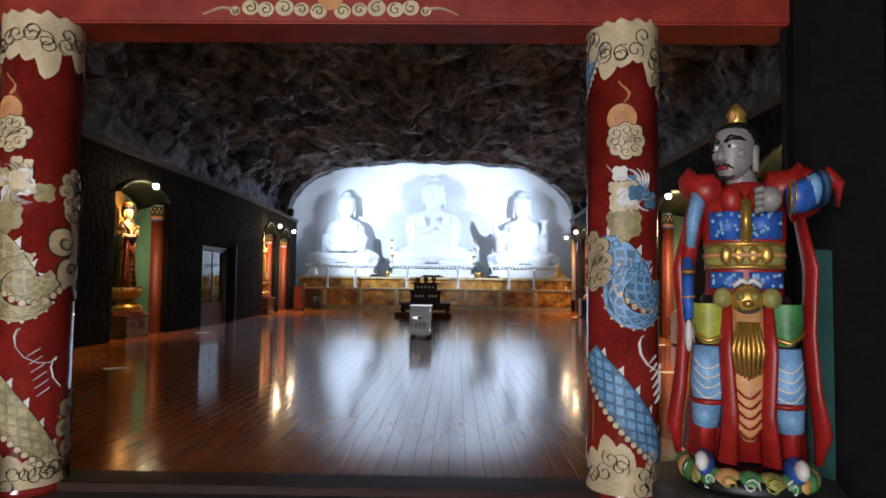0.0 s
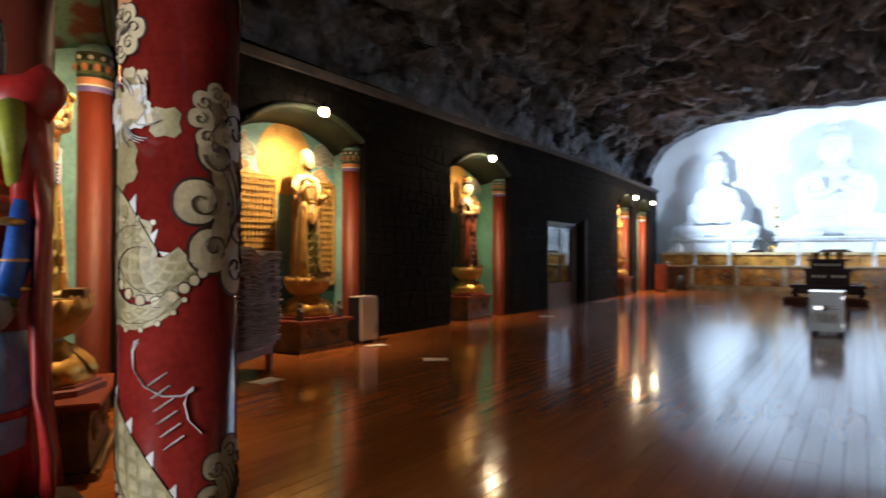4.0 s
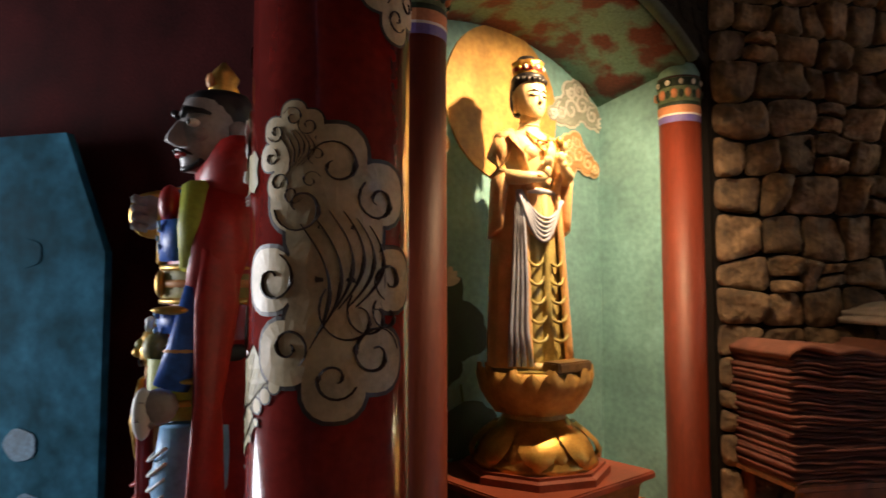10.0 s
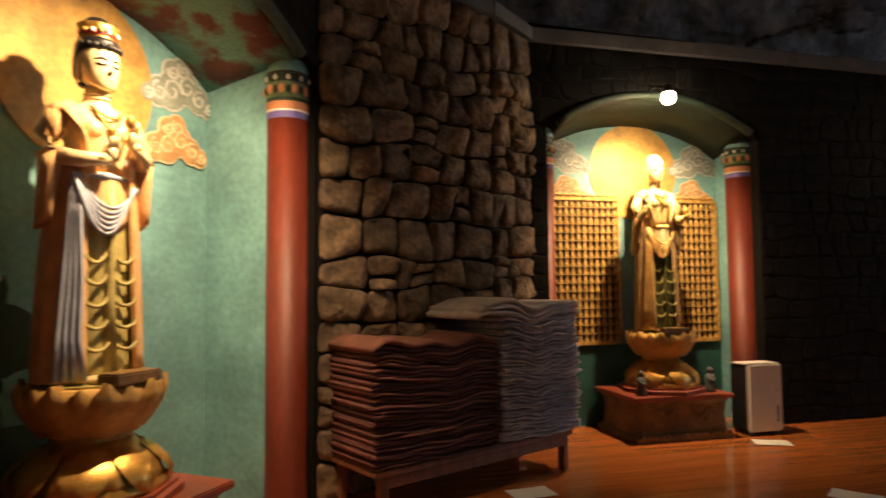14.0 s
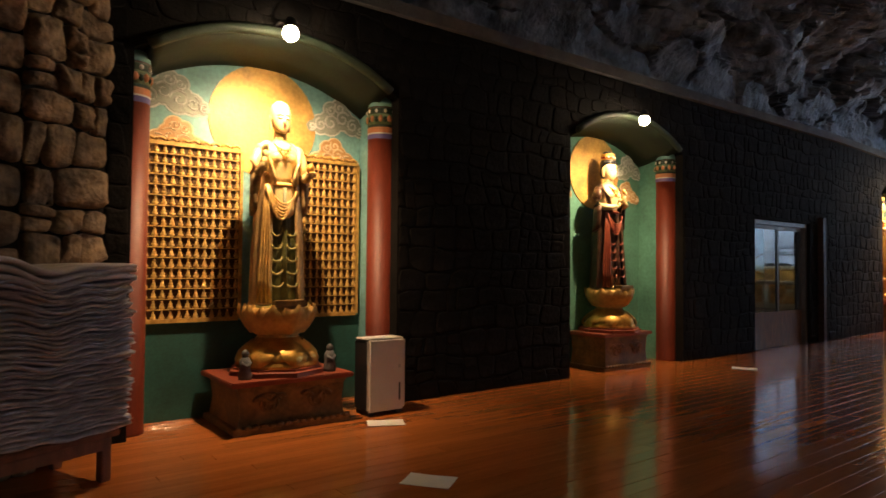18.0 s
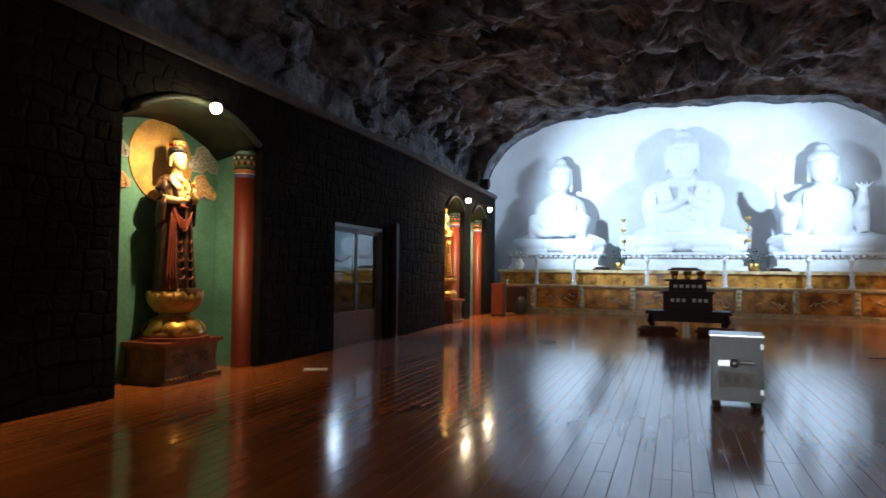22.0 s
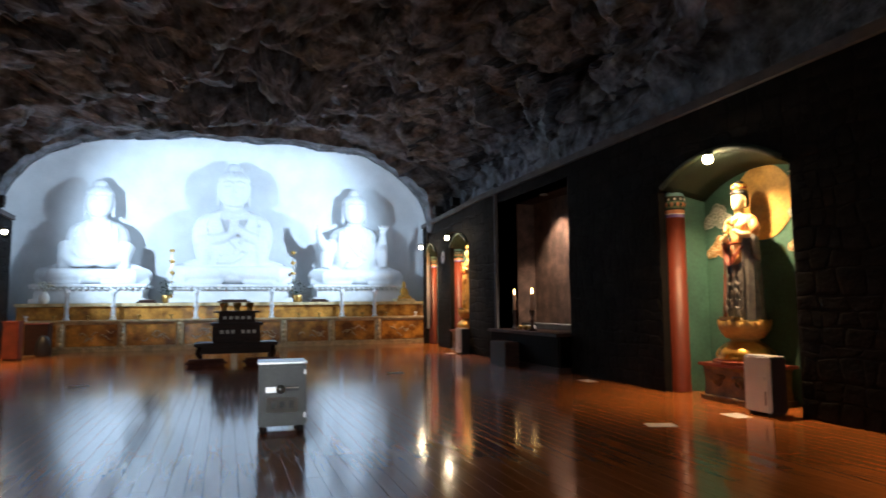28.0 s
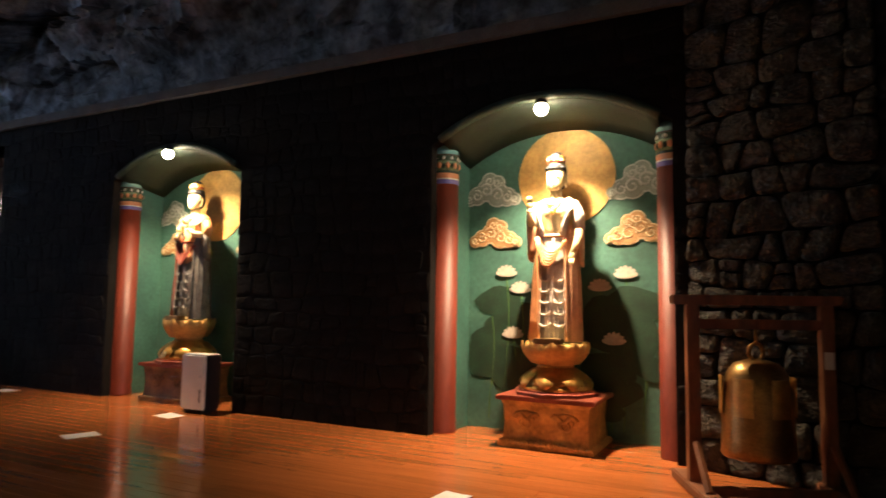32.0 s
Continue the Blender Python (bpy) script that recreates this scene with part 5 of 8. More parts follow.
def throne(m, label="tiered gilded lotus throne on an octagonal red base"):
    """The two-tiered lotus under a statue, 0.56 m high."""
    ob = thing("lotus_throne", label, "throne", m, group="lotus thrones")
    bm = bmesh.new()
    lathe(bm, [(0.40, 0), (0.40, 0.035), (0.375, 0.045), (0.375, 0.06)], 8)
    part("octagonal_base", bm, REDWOOD, ob, "dark red octagonal base")
    bm = bmesh.new()
    lathe(bm, [(0.335, 0.06), (0.33, 0.085), (0.285, 0.15), (0.22, 0.22), (0.175, 0.29)], 32)
    petals(bm, 8, 0.195, 0.265, 0.075, 0.135, wide=1.30)
    petals(bm, 8, 0.180, 0.255, 0.085, 0.120, wide=1.2, tilt=0.5)
    part("lower_petals", bm, GOLD, ob, "downturned gilded lotus petals", True)
    bm = bmesh.new()
    lathe(bm, [(0.185, 0.27), (0.165, 0.30), (0.19, 0.33)], 24)
    part("neck", bm, GOLDMATT, ob, smooth=True)
    bm = bmesh.new()
    lathe(bm, [(0.18, 0.315), (0.245, 0.37), (0.280, 0.45), (0.285, 0.535), (0.265, 0.54)], 32)
    petals(bm, 9, 0.205, 0.325, 0.565, 0.100, wide=1.16)
    petals(bm, 9, 0.195, 0.33, 0.545, 0.095, wide=1.1, tilt=0.5)
    part("upper_petals", bm, GOLDMATT, ob, "upturned gilded lotus petals", True)
    bm = bmesh.new()
    lathe(bm, [(0.25, 0.53), (0.25, 0.55)], 32)
    part("seed_head", bm, OLIVE, ob)
    bm = bmesh.new()
    box(bm, -0.13, 0.13, -0.29, -0.17, 0.545, 0.60, 0.008)
    part("name_block", bm, PEDWOOD, ob, "small brown wooden block")
    return ob


def pedestal(m, w=0.92, d=0.86, h=0.58, gold=False):
    """A carved wooden pedestal box with a projecting top."""
    ob = thing("pedestal", "carved gilded brown wooden pedestal" if gold else "brown wooden pedestal with carved panels", "pedestal", m, group="pedestals")
    body = PEDGOLD if gold else PEDWOOD
    bm = bmesh.new()
    loft(bm, [[(sx * w / 2 * k, sy * d / 2 * k, z) for sx, sy in ((-1, -1), (1, -1), (1, 1), (-1, 1))] for z, k in ((0.05, 0.93), (0.11, 0.91), (h * 0.5, 0.89), (h - 0.08, 0.92), (h - 0.04, 0.97))])
    part("body", bm, body, ob)
    bm = bmesh.new()
    box(bm, -w / 2 * 1.02, w / 2 * 1.02, -d / 2 * 1.02, d / 2 * 1.02, 0, 0.05, 0.008)
    part("plinth", bm, body, ob)
    bm = bmesh.new()
    box(bm, -w / 2 * 1.06, w / 2 * 1.06, -d / 2 * 1.06, d / 2 * 1.06, h - 0.04, h, 0.008)
    part("top", bm, REDWOOD, ob, "dark red top board")
    for s in (-1, 1):
        bm = bmesh.new()
        for fl in (-1, 1):
            pts = swirl(s * w * 0.21, h * 0.52, 0.10, 1.2, fl, 0.3, 14)
            tube(bm, [(x, -d / 2 * 0.90 - 0.004, z) for x, z in pts], 0.012, 6)
        tube(bm, [(s * w * (0.07 + 0.03 * i), -d / 2 * 0.91, h * 0.62 + 0.03 * math.sin(i * 1.1)) for i in range(10)], 0.018, 6)
        part("carved_scroll", bm, body, ob, smooth=True)
    bm = bmesh.new()
    n = 15
    for i in range(n):
        ball(bm, (-w / 2 + w * (i + 0.5) / n, -d / 2 * 1.02, 0.055), (0.03, 0.02, 0.022), 0, 8, 5)
    part("petal_border", bm, GOLDMATT if gold else PEDWOOD, ob, smooth=True)
    return ob


PEDGOLD = mat("gilded_carved_wood", (0.52, 0.31, 0.08), 0.42, 0.35, var=0.45, scale=6, fine=30, bump=0.25)


def shrine(m, front, gold=False, h=0.58, wide=1.0, w=0.92, d=0.80, low=1.0, tall=1.0, turn=0.0, **kw):
    """Pedestal, throne and statue standing in a niche. front: how far the pedestal stands out of the wall face."""
    base = m @ Matrix.Translation((0.0, front, 0))
    pedestal(base, w, d, h, gold)
    throne(base @ Matrix.Translation((0, 0, h)) @ Matrix.Diagonal((1, 1, low, 1)))
    return bodhisattva(base @ Matrix.Translation((0, 0.02, h + 0.545 * low)) @ Matrix.Rotation(radians(turn), 4, "Z") @ Matrix.Diagonal((wide, wide, tall, 1)), **kw)


shrine(M_N1, 0.04, h=0.40, wide=0.88, d=0.74, w=0.96, robe=OLIVEDARK, chest=PALEGOLD, sash=GOLDMATT, skin=PALEGOLD, cape=OCHREROBE, crown=False, hair=False, hand="bowl", skirt=OLIVE, label="gilded shaven-headed standing statue in an olive robe on a lotus")
shrine(M_N2 @ Matrix.Translation((-0.01, 0, 0)), 0.34, h=0.46, d=0.6, robe=ROBEBROWN, chest=ROBEBROWN, sash=REDWOOD, cape=ROBEBROWN, skin=FAIRSKIN, hand="lotus", skirt=REDWOOD, label="dark-robed standing statue with a pale gilded face on a lotus")
shrine(M_L3 @ Matrix.Translation((-0.21, -0.04, 0)), 0.30, h=0.43, tall=0.95, turn=-8, wide=0.95, robe=YELLOWOLIVE, chest=PEACHROBE, sash=GREYBLUE, skin=FAIRSKIN, cape=PEACHROBE, hand="lotus", skirt=YELLOWOLIVE, label="gilded standing statue with orange robe and pale blue sash")
shrine(M_R3 @ Matrix.Translation((0.05, 0, 0)), 0.28, gold=True, h=0.46, low=0.86, w=0.86, d=0.72, wide=0.94, robe=PALEROBE, chest=PALEROBE, sash=ORANGE, skin=FAIRSKIN, cape=SALMONROBE, hand="down", skirt=PALEROBE, label="gilded standing statue in pale and orange robes on a lotus")
shrine(M_R2, 0.36, h=0.48, d=0.66, robe=GREYROBE, chest=ORANGE, sash=REDWOOD, skin=FAIRSKIN, cape=GREYROBE, hand="lotus", skirt=GREYROBE, label="gilded standing statue in orange and grey robes on a lotus")
shrine(M_L1, 0.28, robe=GOLDMATT, chest=ORANGE, sash=GOLD, hand="lotus", label="gilded standing statue in a far niche")
shrine(M_R1, 0.28, robe=GOLDMATT, chest=ORANGE, sash=GOLD, hand="lotus", label="gilded standing statue in a far niche")


# ---- gate guardians ----
def guardian(m, raised, label):
    """A painted armoured gate guardian, 1.85 m tall, facing -y; raised: the side (+1 or -1) of the bent raised arm."""
    mats = [RED, GREYSKIN, HAIR, GOLD, BLUE, SKYBLUE, GREEN, WHITE, ORANGE, LIME, OLIVE]
    bm = bmesh.new()
    s = raised
    # cloud base
    rng = random.Random(5)
    for i in range(13):
        a = math.pi * (1.0 + i / 12)
        ball(bm, (0.40 * math.cos(a), 0.02 + 0.24 * math.sin(a), 0.06), (0.085, 0.07, 0.06), (6, 8, 6, 10)[i % 4], 10, 6)
        pts = swirl(0.42 * math.cos(a), 0.065, 0.045, 1.2, 1, i, 9)
        tube(bm, [(x, 0.02 + 0.30 * math.sin(a) - 0.012, z) for x, z in pts], 0.006, 4, (7, 9)[i % 2])
    lathe(bm, [(0.40, 0.0), (0.42, 0.03), (0.38, 0.08), (0.3, 0.10)], 28, 2, sy=0.72)
    # boots, legs, puffed trousers
    for k in (-1, 1):
        ball(bm, (k * 0.24, -0.16, 0.13), (0.075, 0.15, 0.06), 4, 12, 8)
        ball(bm, (k * 0.26, -0.27, 0.16), (0.06, 0.06, 0.05), 7, 10, 6)
        tube(bm, [(k * 0.24, -0.06, 0.12), (k * 0.235, -0.05, 0.3), (k * 0.22, -0.04, 0.42)], [0.075, 0.085, 0.08], 12, 0)
        tube(bm, [(k * 0.24, -0.06, 0.30), (k * 0.23, -0.06, 0.42)], [0.10, 0.115], 12, 5)
        loft(bm, [[(k * 0.21 + rx * math.cos(a) * (1 + 0.06 * math.sin(7 * a)), -0.05 + rx * 0.85 * math.sin(a), z) for a in (2 * math.pi * i / 20 for i in range(20))] for z, rx in ((0.38, 0.095), (0.44, 0.13), (0.52, 0.15), (0.62, 0.135), (0.72, 0.12))], 5)
        tube(bm, [(k * 0.21 + 0.14 * math.cos(a), -0.05 + 0.12 * math.sin(a), 0.435) for a in (2 * math.pi * i / 14 for i in range(15))], 0.016, 6, 0)
        for q in range(4):
            drape(bm, k * 0.21 - 0.11, k * 0.21 + 0.11, 0.66 - 0.05 * q, 0.05, -0.13, 7, 0.006)
        # thigh plates
        loft(bm, [[(k * 0.20 + rx * math.cos(a), -0.06 + 0.13 * math.sin(a), z) for a in (math.pi * (1 + i / 12) for i in range(13))] for z, rx in ((0.74, 0.07), (0.79, 0.135), (0.87, 0.15), (0.95, 0.14))], 6 if k == s else 9, close=False)
        tube(bm, [(k * 0.20 + 0.14 * math.cos(a), -0.065 + 0.135 * math.sin(a), 0.755 + 0.05 * abs(math.cos(a))) for a in (math.pi * (1 + i / 12) for i in range(13))], 0.012, 6, 3)
    # back robe and long ribbons
    loft(bm, [[(rx * math.cos(a) * (1 + 0.04 * math.sin(9 * a)), 0.08 + ry * math.sin(a), z) for a in (2 * math.pi * i / 36 for i in range(36))] for z, rx, ry in ((0.12, 0.42, 0.16), (0.4, 0.36, 0.15), (0.8, 0.27, 0.15), (1.0, 0.22, 0.14))], 0)
    for k in (-1, 1):
        tube(bm, [(k * 0.34, 0.02, 1.35), (k * 0.43, 0.0, 1.1), (k * 0.40, -0.02, 0.8), (k * 0.44, -0.02, 0.5), (k * 0.50, -0.02, 0.28), (k * 0.46, 0.0, 0.12)], [0.06, 0.075, 0.06, 0.065, 0.075, 0.04], 10, 0, 0.5)
        tube(bm, [(k * 0.10, -0.17, 0.98), (k * 0.11, -0.20, 0.7), (k * 0.09, -0.20, 0.4), (k * 0.11, -0.19, 0.14)], [0.03, 0.04, 0.045, 0.055], 8, 0, 0.35)
    # apron: gold tassel and orange panel
    loft(bm, [[(rx * u, -0.19 - 0.025 * math.cos(u * 1.5), z) for u in (-1, -0.6, -0.2, 0.2, 0.6, 1)] + [(rx * u, -0.15, z) for u in (1, 0.2, -0.2, -1, -0.5, -0.9)] for z, rx in ((0.26, 0.03), (0.34, 0.075), (0.55, 0.085), (0.95, 0.075))], 8)
    for i in range(7):
        u = (i - 3) / 3
        tube(bm, [(0.045 * u, -0.222, 0.86), (0.075 * u, -0.235, 0.72), (0.055 * u, -0.228, 0.57 + 0.03 * abs(u))], [0.008, 0.013, 0.008], 6, 3)
    for q in range(5):
        drape(bm, -0.06, 0.06, 0.52 - 0.05 * q, 0.04, -0.195, 0, 0.006)
    # torso armour
    loft(bm, [[(rx * math.cos(a), cy + ry * math.sin(a), z) for a in (2 * math.pi * i / 32 for i in range(32))] for z, rx, ry, cy in
              ((0.90, 0.22, 0.165, 0), (1.0, 0.21, 0.155, 0), (1.1, 0.205, 0.15, 0), (1.25, 0.235, 0.16, 0), (1.38, 0.245, 0.15, 0.01), (1.45, 0.17, 0.12, 0.02), (1.49, 0.085, 0.09, 0.01))], 0)
    for k in (-1, 1):
        for z0, z1, mi in ((1.02, 1.09, 4), (1.23, 1.35, 4)):
            loft(bm, [[(k * 0.10 + 0.085 * u, -0.155 - 0.02 * (1 - u * u) + 0.03 * max(0, k * u), z) for u in (-1, -0.5, 0, 0.5, 1)] + [(k * 0.10 + 0.085 * u, -0.11, z) for u in (1, 0.5, 0, -0.5, -1)] for z in (z0, (z0 + z1) / 2, z1)], mi)
            for i in range(14):
                ball(bm, (k * 0.10 + rng.uniform(-0.07, 0.07), -0.176, rng.uniform(z0 + 0.01, z1 - 0.01)), (0.011, 0.006, 0.009), 5, 6, 4)
    loft(bm, [[(rx * math.cos(a), -0.005 + ry * math.sin(a), z) for a in (2 * math.pi * i / 32 for i in range(32))] for z, rx, ry in ((1.105, 0.212, 0.163), (1.14, 0.222, 0.172), (1.19, 0.222, 0.172), (1.215, 0.214, 0.166))], 10)
    for z in (1.112, 1.21):
        tube(bm, [(0.216 * math.cos(a), -0.005 + 0.168 * math.sin(a), z) for a in (2 * math.pi * i / 28 for i in range(29))], 0.010, 6, 3)
    tube(bm, [(0.222 * math.cos(a), -0.005 + 0.174 * math.sin(a), 1.163) for a in (2 * math.pi * i / 28 for i in range(29))], 0.012, 6, 8)
    for dx in (-0.10, 0.10, -0.035, 0.035):
        ball(bm, (dx, -0.17, 1.163), (0.035, 0.016, 0.04), 3, 10, 6)
    box(bm, -0.028, 0.028, -0.19, -0.15, 1.22, 1.40, 0.006, 3)
    # lion belt
    tube(bm, [(0.232 * math.cos(a), 0.175 * math.sin(a), 0.96) for a in (2 * math.pi * i / 28 for i in range(29))], 0.03, 8, 2)
    ball(bm, (0, -0.185, 0.965), (0.085, 0.05, 0.075), 3, 14, 10)
    for k in (-1, 1):
        ball(bm, (k * 0.035, -0.228, 0.985), (0.02, 0.014, 0.016), 10, 8, 6)
        ball(bm, (k * 0.12, -0.175, 0.975), (0.055, 0.04, 0.05), 10, 10, 8)
        tube(bm, [(k * 0.07, -0.20, 1.03), (k * 0.03, -0.205, 1.055), (0, -0.205, 1.045)], 0.012, 6, 7)
    ball(bm, (0, -0.235, 0.955), (0.03, 0.02, 0.02), 3, 8, 6)
    tube(bm, [(0.05 * math.cos(a), -0.225, 0.93 + 0.02 * math.sin(a)) for a in (math.pi * (1 + i / 8) for i in range(9))], 0.008, 5, 2)
    # scarf lobes at the neck
    for k in (-1, 1):
        ball(bm, (k * 0.07, -0.15, 1.40), (0.06, 0.035, 0.06), 0, 10, 8)
        tube(bm, [(k * 0.1, 0.0, 1.47), (k * 0.28, 0.04, 1.46), (k * 0.37, 0.06, 1.52), (k * 0.44, 0.07, 1.50)], [0.08, 0.10, 0.085, 0.04], 12, 0)
    # lowered arm
    k = -s
    tube(bm, [(k * 0.27, 0.02, 1.40), (k * 0.345, 0.0, 1.24), (k * 0.365, -0.03, 1.09)], [0.095, 0.085, 0.065], 12, 0)
    tube(bm, [(k * 0.27, -0.035, 1.42), (k * 0.315, -0.055, 1.32), (k * 0.34, -0.06, 1.2)], [0.075, 0.062, 0.045], 10, 5 if s > 0 else 9)
    tube(bm, [(k * 0.362, -0.03, 1.14), (k * 0.365, -0.08, 0.98), (k * 0.355, -0.12, 0.86)], [0.062, 0.055, 0.05], 12, 4)
    for z in (1.09, 0.98, 0.88):
        ball(bm, (k * 0.363, -0.075 + (z - 1.0) * -0.3 - 0.01, z), (0.066, 0.066, 0.013), 3 if z != 0.98 else 8, 12, 5)
    ball(bm, (k * 0.35, -0.15, 0.80), (0.05, 0.055, 0.06), 1, 10, 8)
    for q in range(4):
        tube(bm, [(k * 0.35 + 0.02 * (q - 1.5), -0.19, 0.82), (k * 0.35 + 0.02 * (q - 1.5), -0.20, 0.76), (k * 0.34 + 0.02 * (q - 1.5), -0.16, 0.74)], 0.012, 6, 1)
    ball(bm, (k * 0.36, -0.19, 0.78), (0.035, 0.03, 0.085), 7, 10, 8)
    # raised arm, bent in front of the chest
    tube(bm, [(s * 0.26, 0.03, 1.41), (s * 0.42, 0.01, 1.45), (s * 0.50, -0.05, 1.44)], [0.10, 0.12, 0.08], 12, 0)
    tube(bm, [(s * 0.52, -0.03, 1.46), (s * 0.40, -0.14, 1.43), (s * 0.30, -0.19, 1.40)], [0.085, 0.075, 0.06], 12, 5)
    tube(bm, [(s * 0.46, -0.09, 1.445), (s * 0.30, -0.19, 1.40), (s * 0.20, -0.21, 1.385)], [0.085, 0.07, 0.055], 12, 4)
    for u, mi in ((0.45, 3), (0.36, 8), (0.25, 3), (0.21, 3)):
        ball(bm, (s * u, -0.10 - (0.46 - u) * 0.5, 1.445 - (0.46 - u) * 0.22), (0.014, 0.075, 0.078), mi, 12, 8)
    ball(bm, (s * 0.11, -0.225, 1.39), (0.065, 0.055, 0.055), 1, 12, 8)
    for q in range(4):
        tube(bm, [(s * 0.08 + 0.0, -0.265, 1.43 - 0.027 * q), (s * 0.045, -0.265, 1.425 - 0.027 * q), (s * 0.05, -0.225, 1.415 - 0.027 * q)], 0.015, 6, 1)
    tube(bm, [(s * 0.48, 0.05, 1.45), (s * 0.60, 0.05, 1.52), (s * 0.68, 0.03, 1.47), (s * 0.66, 0.04, 1.38)], [0.06, 0.06, 0.045, 0.02], 10, 0)
    # head, turned to the gate: long face, heavy brows, moustache and goatee, topknot with a gold cap
    hx = -s * 0.03
    neck = len(bm.verts)
    tube(bm, [(0, 0.01, 1.45), (hx, -0.005, 1.56)], [0.08, 0.066], 12, 1)
    rings = [(1.505, 0.030, 0.036, -0.085), (1.52, 0.052, 0.058, -0.07), (1.555, 0.072, 0.084, -0.048), (1.60, 0.084, 0.102, -0.034), (1.65, 0.090, 0.112, -0.026), (1.70, 0.094, 0.116, -0.02), (1.75, 0.088, 0.108, -0.012), (1.785, 0.06, 0.075, -0.008)]
    loft(bm, [[(hx + rx * math.cos(a), cy + ry * math.sin(a), z) for a in (2 * math.pi * i / 24 for i in range(24))] for z, rx, ry, cy in rings], 1)
    loft(bm, [[(hx - s * 0.012 + u * wx, yy, z) for u, yy in ((-1, -0.03), (-0.55, y), (0.55, y), (1, -0.03))] for z, wx, y in ((1.585, 0.032, -0.150), (1.598, 0.030, -0.182), (1.62, 0.020, -0.178), (1.67, 0.014, -0.150))], 1)
    for k in (-1, 1):
        loft(bm, [[(hx + k * (0.088 + 0.016 * math.cos(a)), 0.01 + ry * math.sin(a), z) for a in (2 * math.pi * i / 8 for i in range(8))] for z, ry in ((1.545, 0.012), (1.57, 0.022), (1.61, 0.022), (1.66, 0.036), (1.68, 0.014))], 1)
        ex = hx - s * 0.012 + k * 0.040
        ball(bm, (ex, -0.118, 1.662), (0.023, 0.020, 0.014), 7, 10, 8)
        ball(bm, (ex - s * 0.006, -0.136, 1.662), (0.009, 0.005, 0.010), 2, 8, 6)
        tube(bm, [(ex - k * 0.026, -0.142, 1.684), (ex, -0.142, 1.704), (ex + k * 0.036, -0.108, 1.700), (ex + k * 0.050, -0.085, 1.690)], [0.009, 0.014, 0.010, 0.004], 6, 2)
        tube(bm, [(hx - s * 0.012 + k * 0.004, -0.152, 1.572), (hx - s * 0.012 + k * 0.026, -0.144, 1.568), (hx - s * 0.012 + k * 0.046, -0.122, 1.552)], [0.007, 0.007, 0.003], 6, 2)
        ball(bm, (hx + k * 0.055, -0.095, 1.625), (0.028, 0.026, 0.026), 1, 10, 8)
    tube(bm, [(hx - s * 0.012 + 0.026 * u, -0.147 + 0.010 * abs(u), 1.556) for u in (-1, -0.5, 0, 0.5, 1)], 0.0085, 6, 0)
    tube(bm, [(hx - s * 0.012 + 0.050 * math.cos(a), -0.112 + 0.02 * abs(math.cos(a)) - 0.016 * abs(math.sin(a)), 1.540 + 0.032 * math.sin(a)) for a in (math.pi * (1 + i / 10) for i in range(11))], 0.010, 6, 2)
    loft(bm, [[(hx + rx * math.cos(a), cy + ry * math.sin(a), z + dz * max(0, -math.sin(a))) for a in (2 * math.pi * i / 24 for i in range(24))] for z, rx, ry, cy, dz in ((1.57, 0.070, 0.05, 0.035, 0.0), (1.63, 0.092, 0.075, 0.028, 0.085), (1.69, 0.099, 0.105, 0.004, 0.045), (1.745, 0.095, 0.110, -0.006, 0.02), (1.79, 0.066, 0.08, -0.002, 0.0), (1.805, 0.03, 0.04, 0.0, 0.0))], 2)
    lathe(bm, [(0.040, 1.79), (0.052, 1.80), (0.040, 1.825), (0.050, 1.85), (0.026, 1.885), (0.006, 1.91)], 14, 3, (hx, 0.0))
    ball(bm, (hx, -0.045, 1.835), (0.020, 0.012, 0.028), 8, 8, 6)
    bm.verts.ensure_lookup_table()
    bmesh.ops.rotate(bm, verts=bm.verts[neck:], cent=(hx, 0, 1.6), matrix=Matrix.Rotation(radians(-26 * s), 3, "Z"))
    for v in bm.verts:
        x, y, z = v.co
        if z > 1.47 and abs(x) < 0.16:
            x, y = hx + (x - hx) * 1.16, -0.03 + (y + 0.03) * 1.02
        x = x if abs(x) < 0.2 else math.copysign(0.2 + (abs(x) - 0.2) * 0.62, x)
        v.co = (x, y, z if z < 0.98 else 0.98 + (min(z, 1.47) - 0.98) * 1.22 + max(0.0, z - 1.47) * 1.08)
    return whole("guardian_statue", bm, mats, label, "statue", m, group="gate guardians", smooth=True)


for x, y, turn, side, tall in ((1.46, 3.45, -20, 1, 0.87), (-2.76, 3.53, 32, -1, 0.92)):
    bm = bmesh.new()
    lathe(bm, [(0.52, 0), (0.52, 0.285), (0.50, 0.31)], 8)
    whole("guardian_plinth", bm, BLACKSTONE, "low dark stone plinth under a guardian statue", "plinth", pose(x, y, 0, 0, 0, turn + 22.5) @ Matrix.Diagonal((0.85, 0.85, 1, 1)), group="guardian plinths")
    guardian(pose(x, y, 0.31, 0, 0, turn) @ Matrix.Diagonal((0.94 * tall, 1.17 * tall, tall, 1)), side, "painted armoured guardian statue in red robes on a dark plinth")


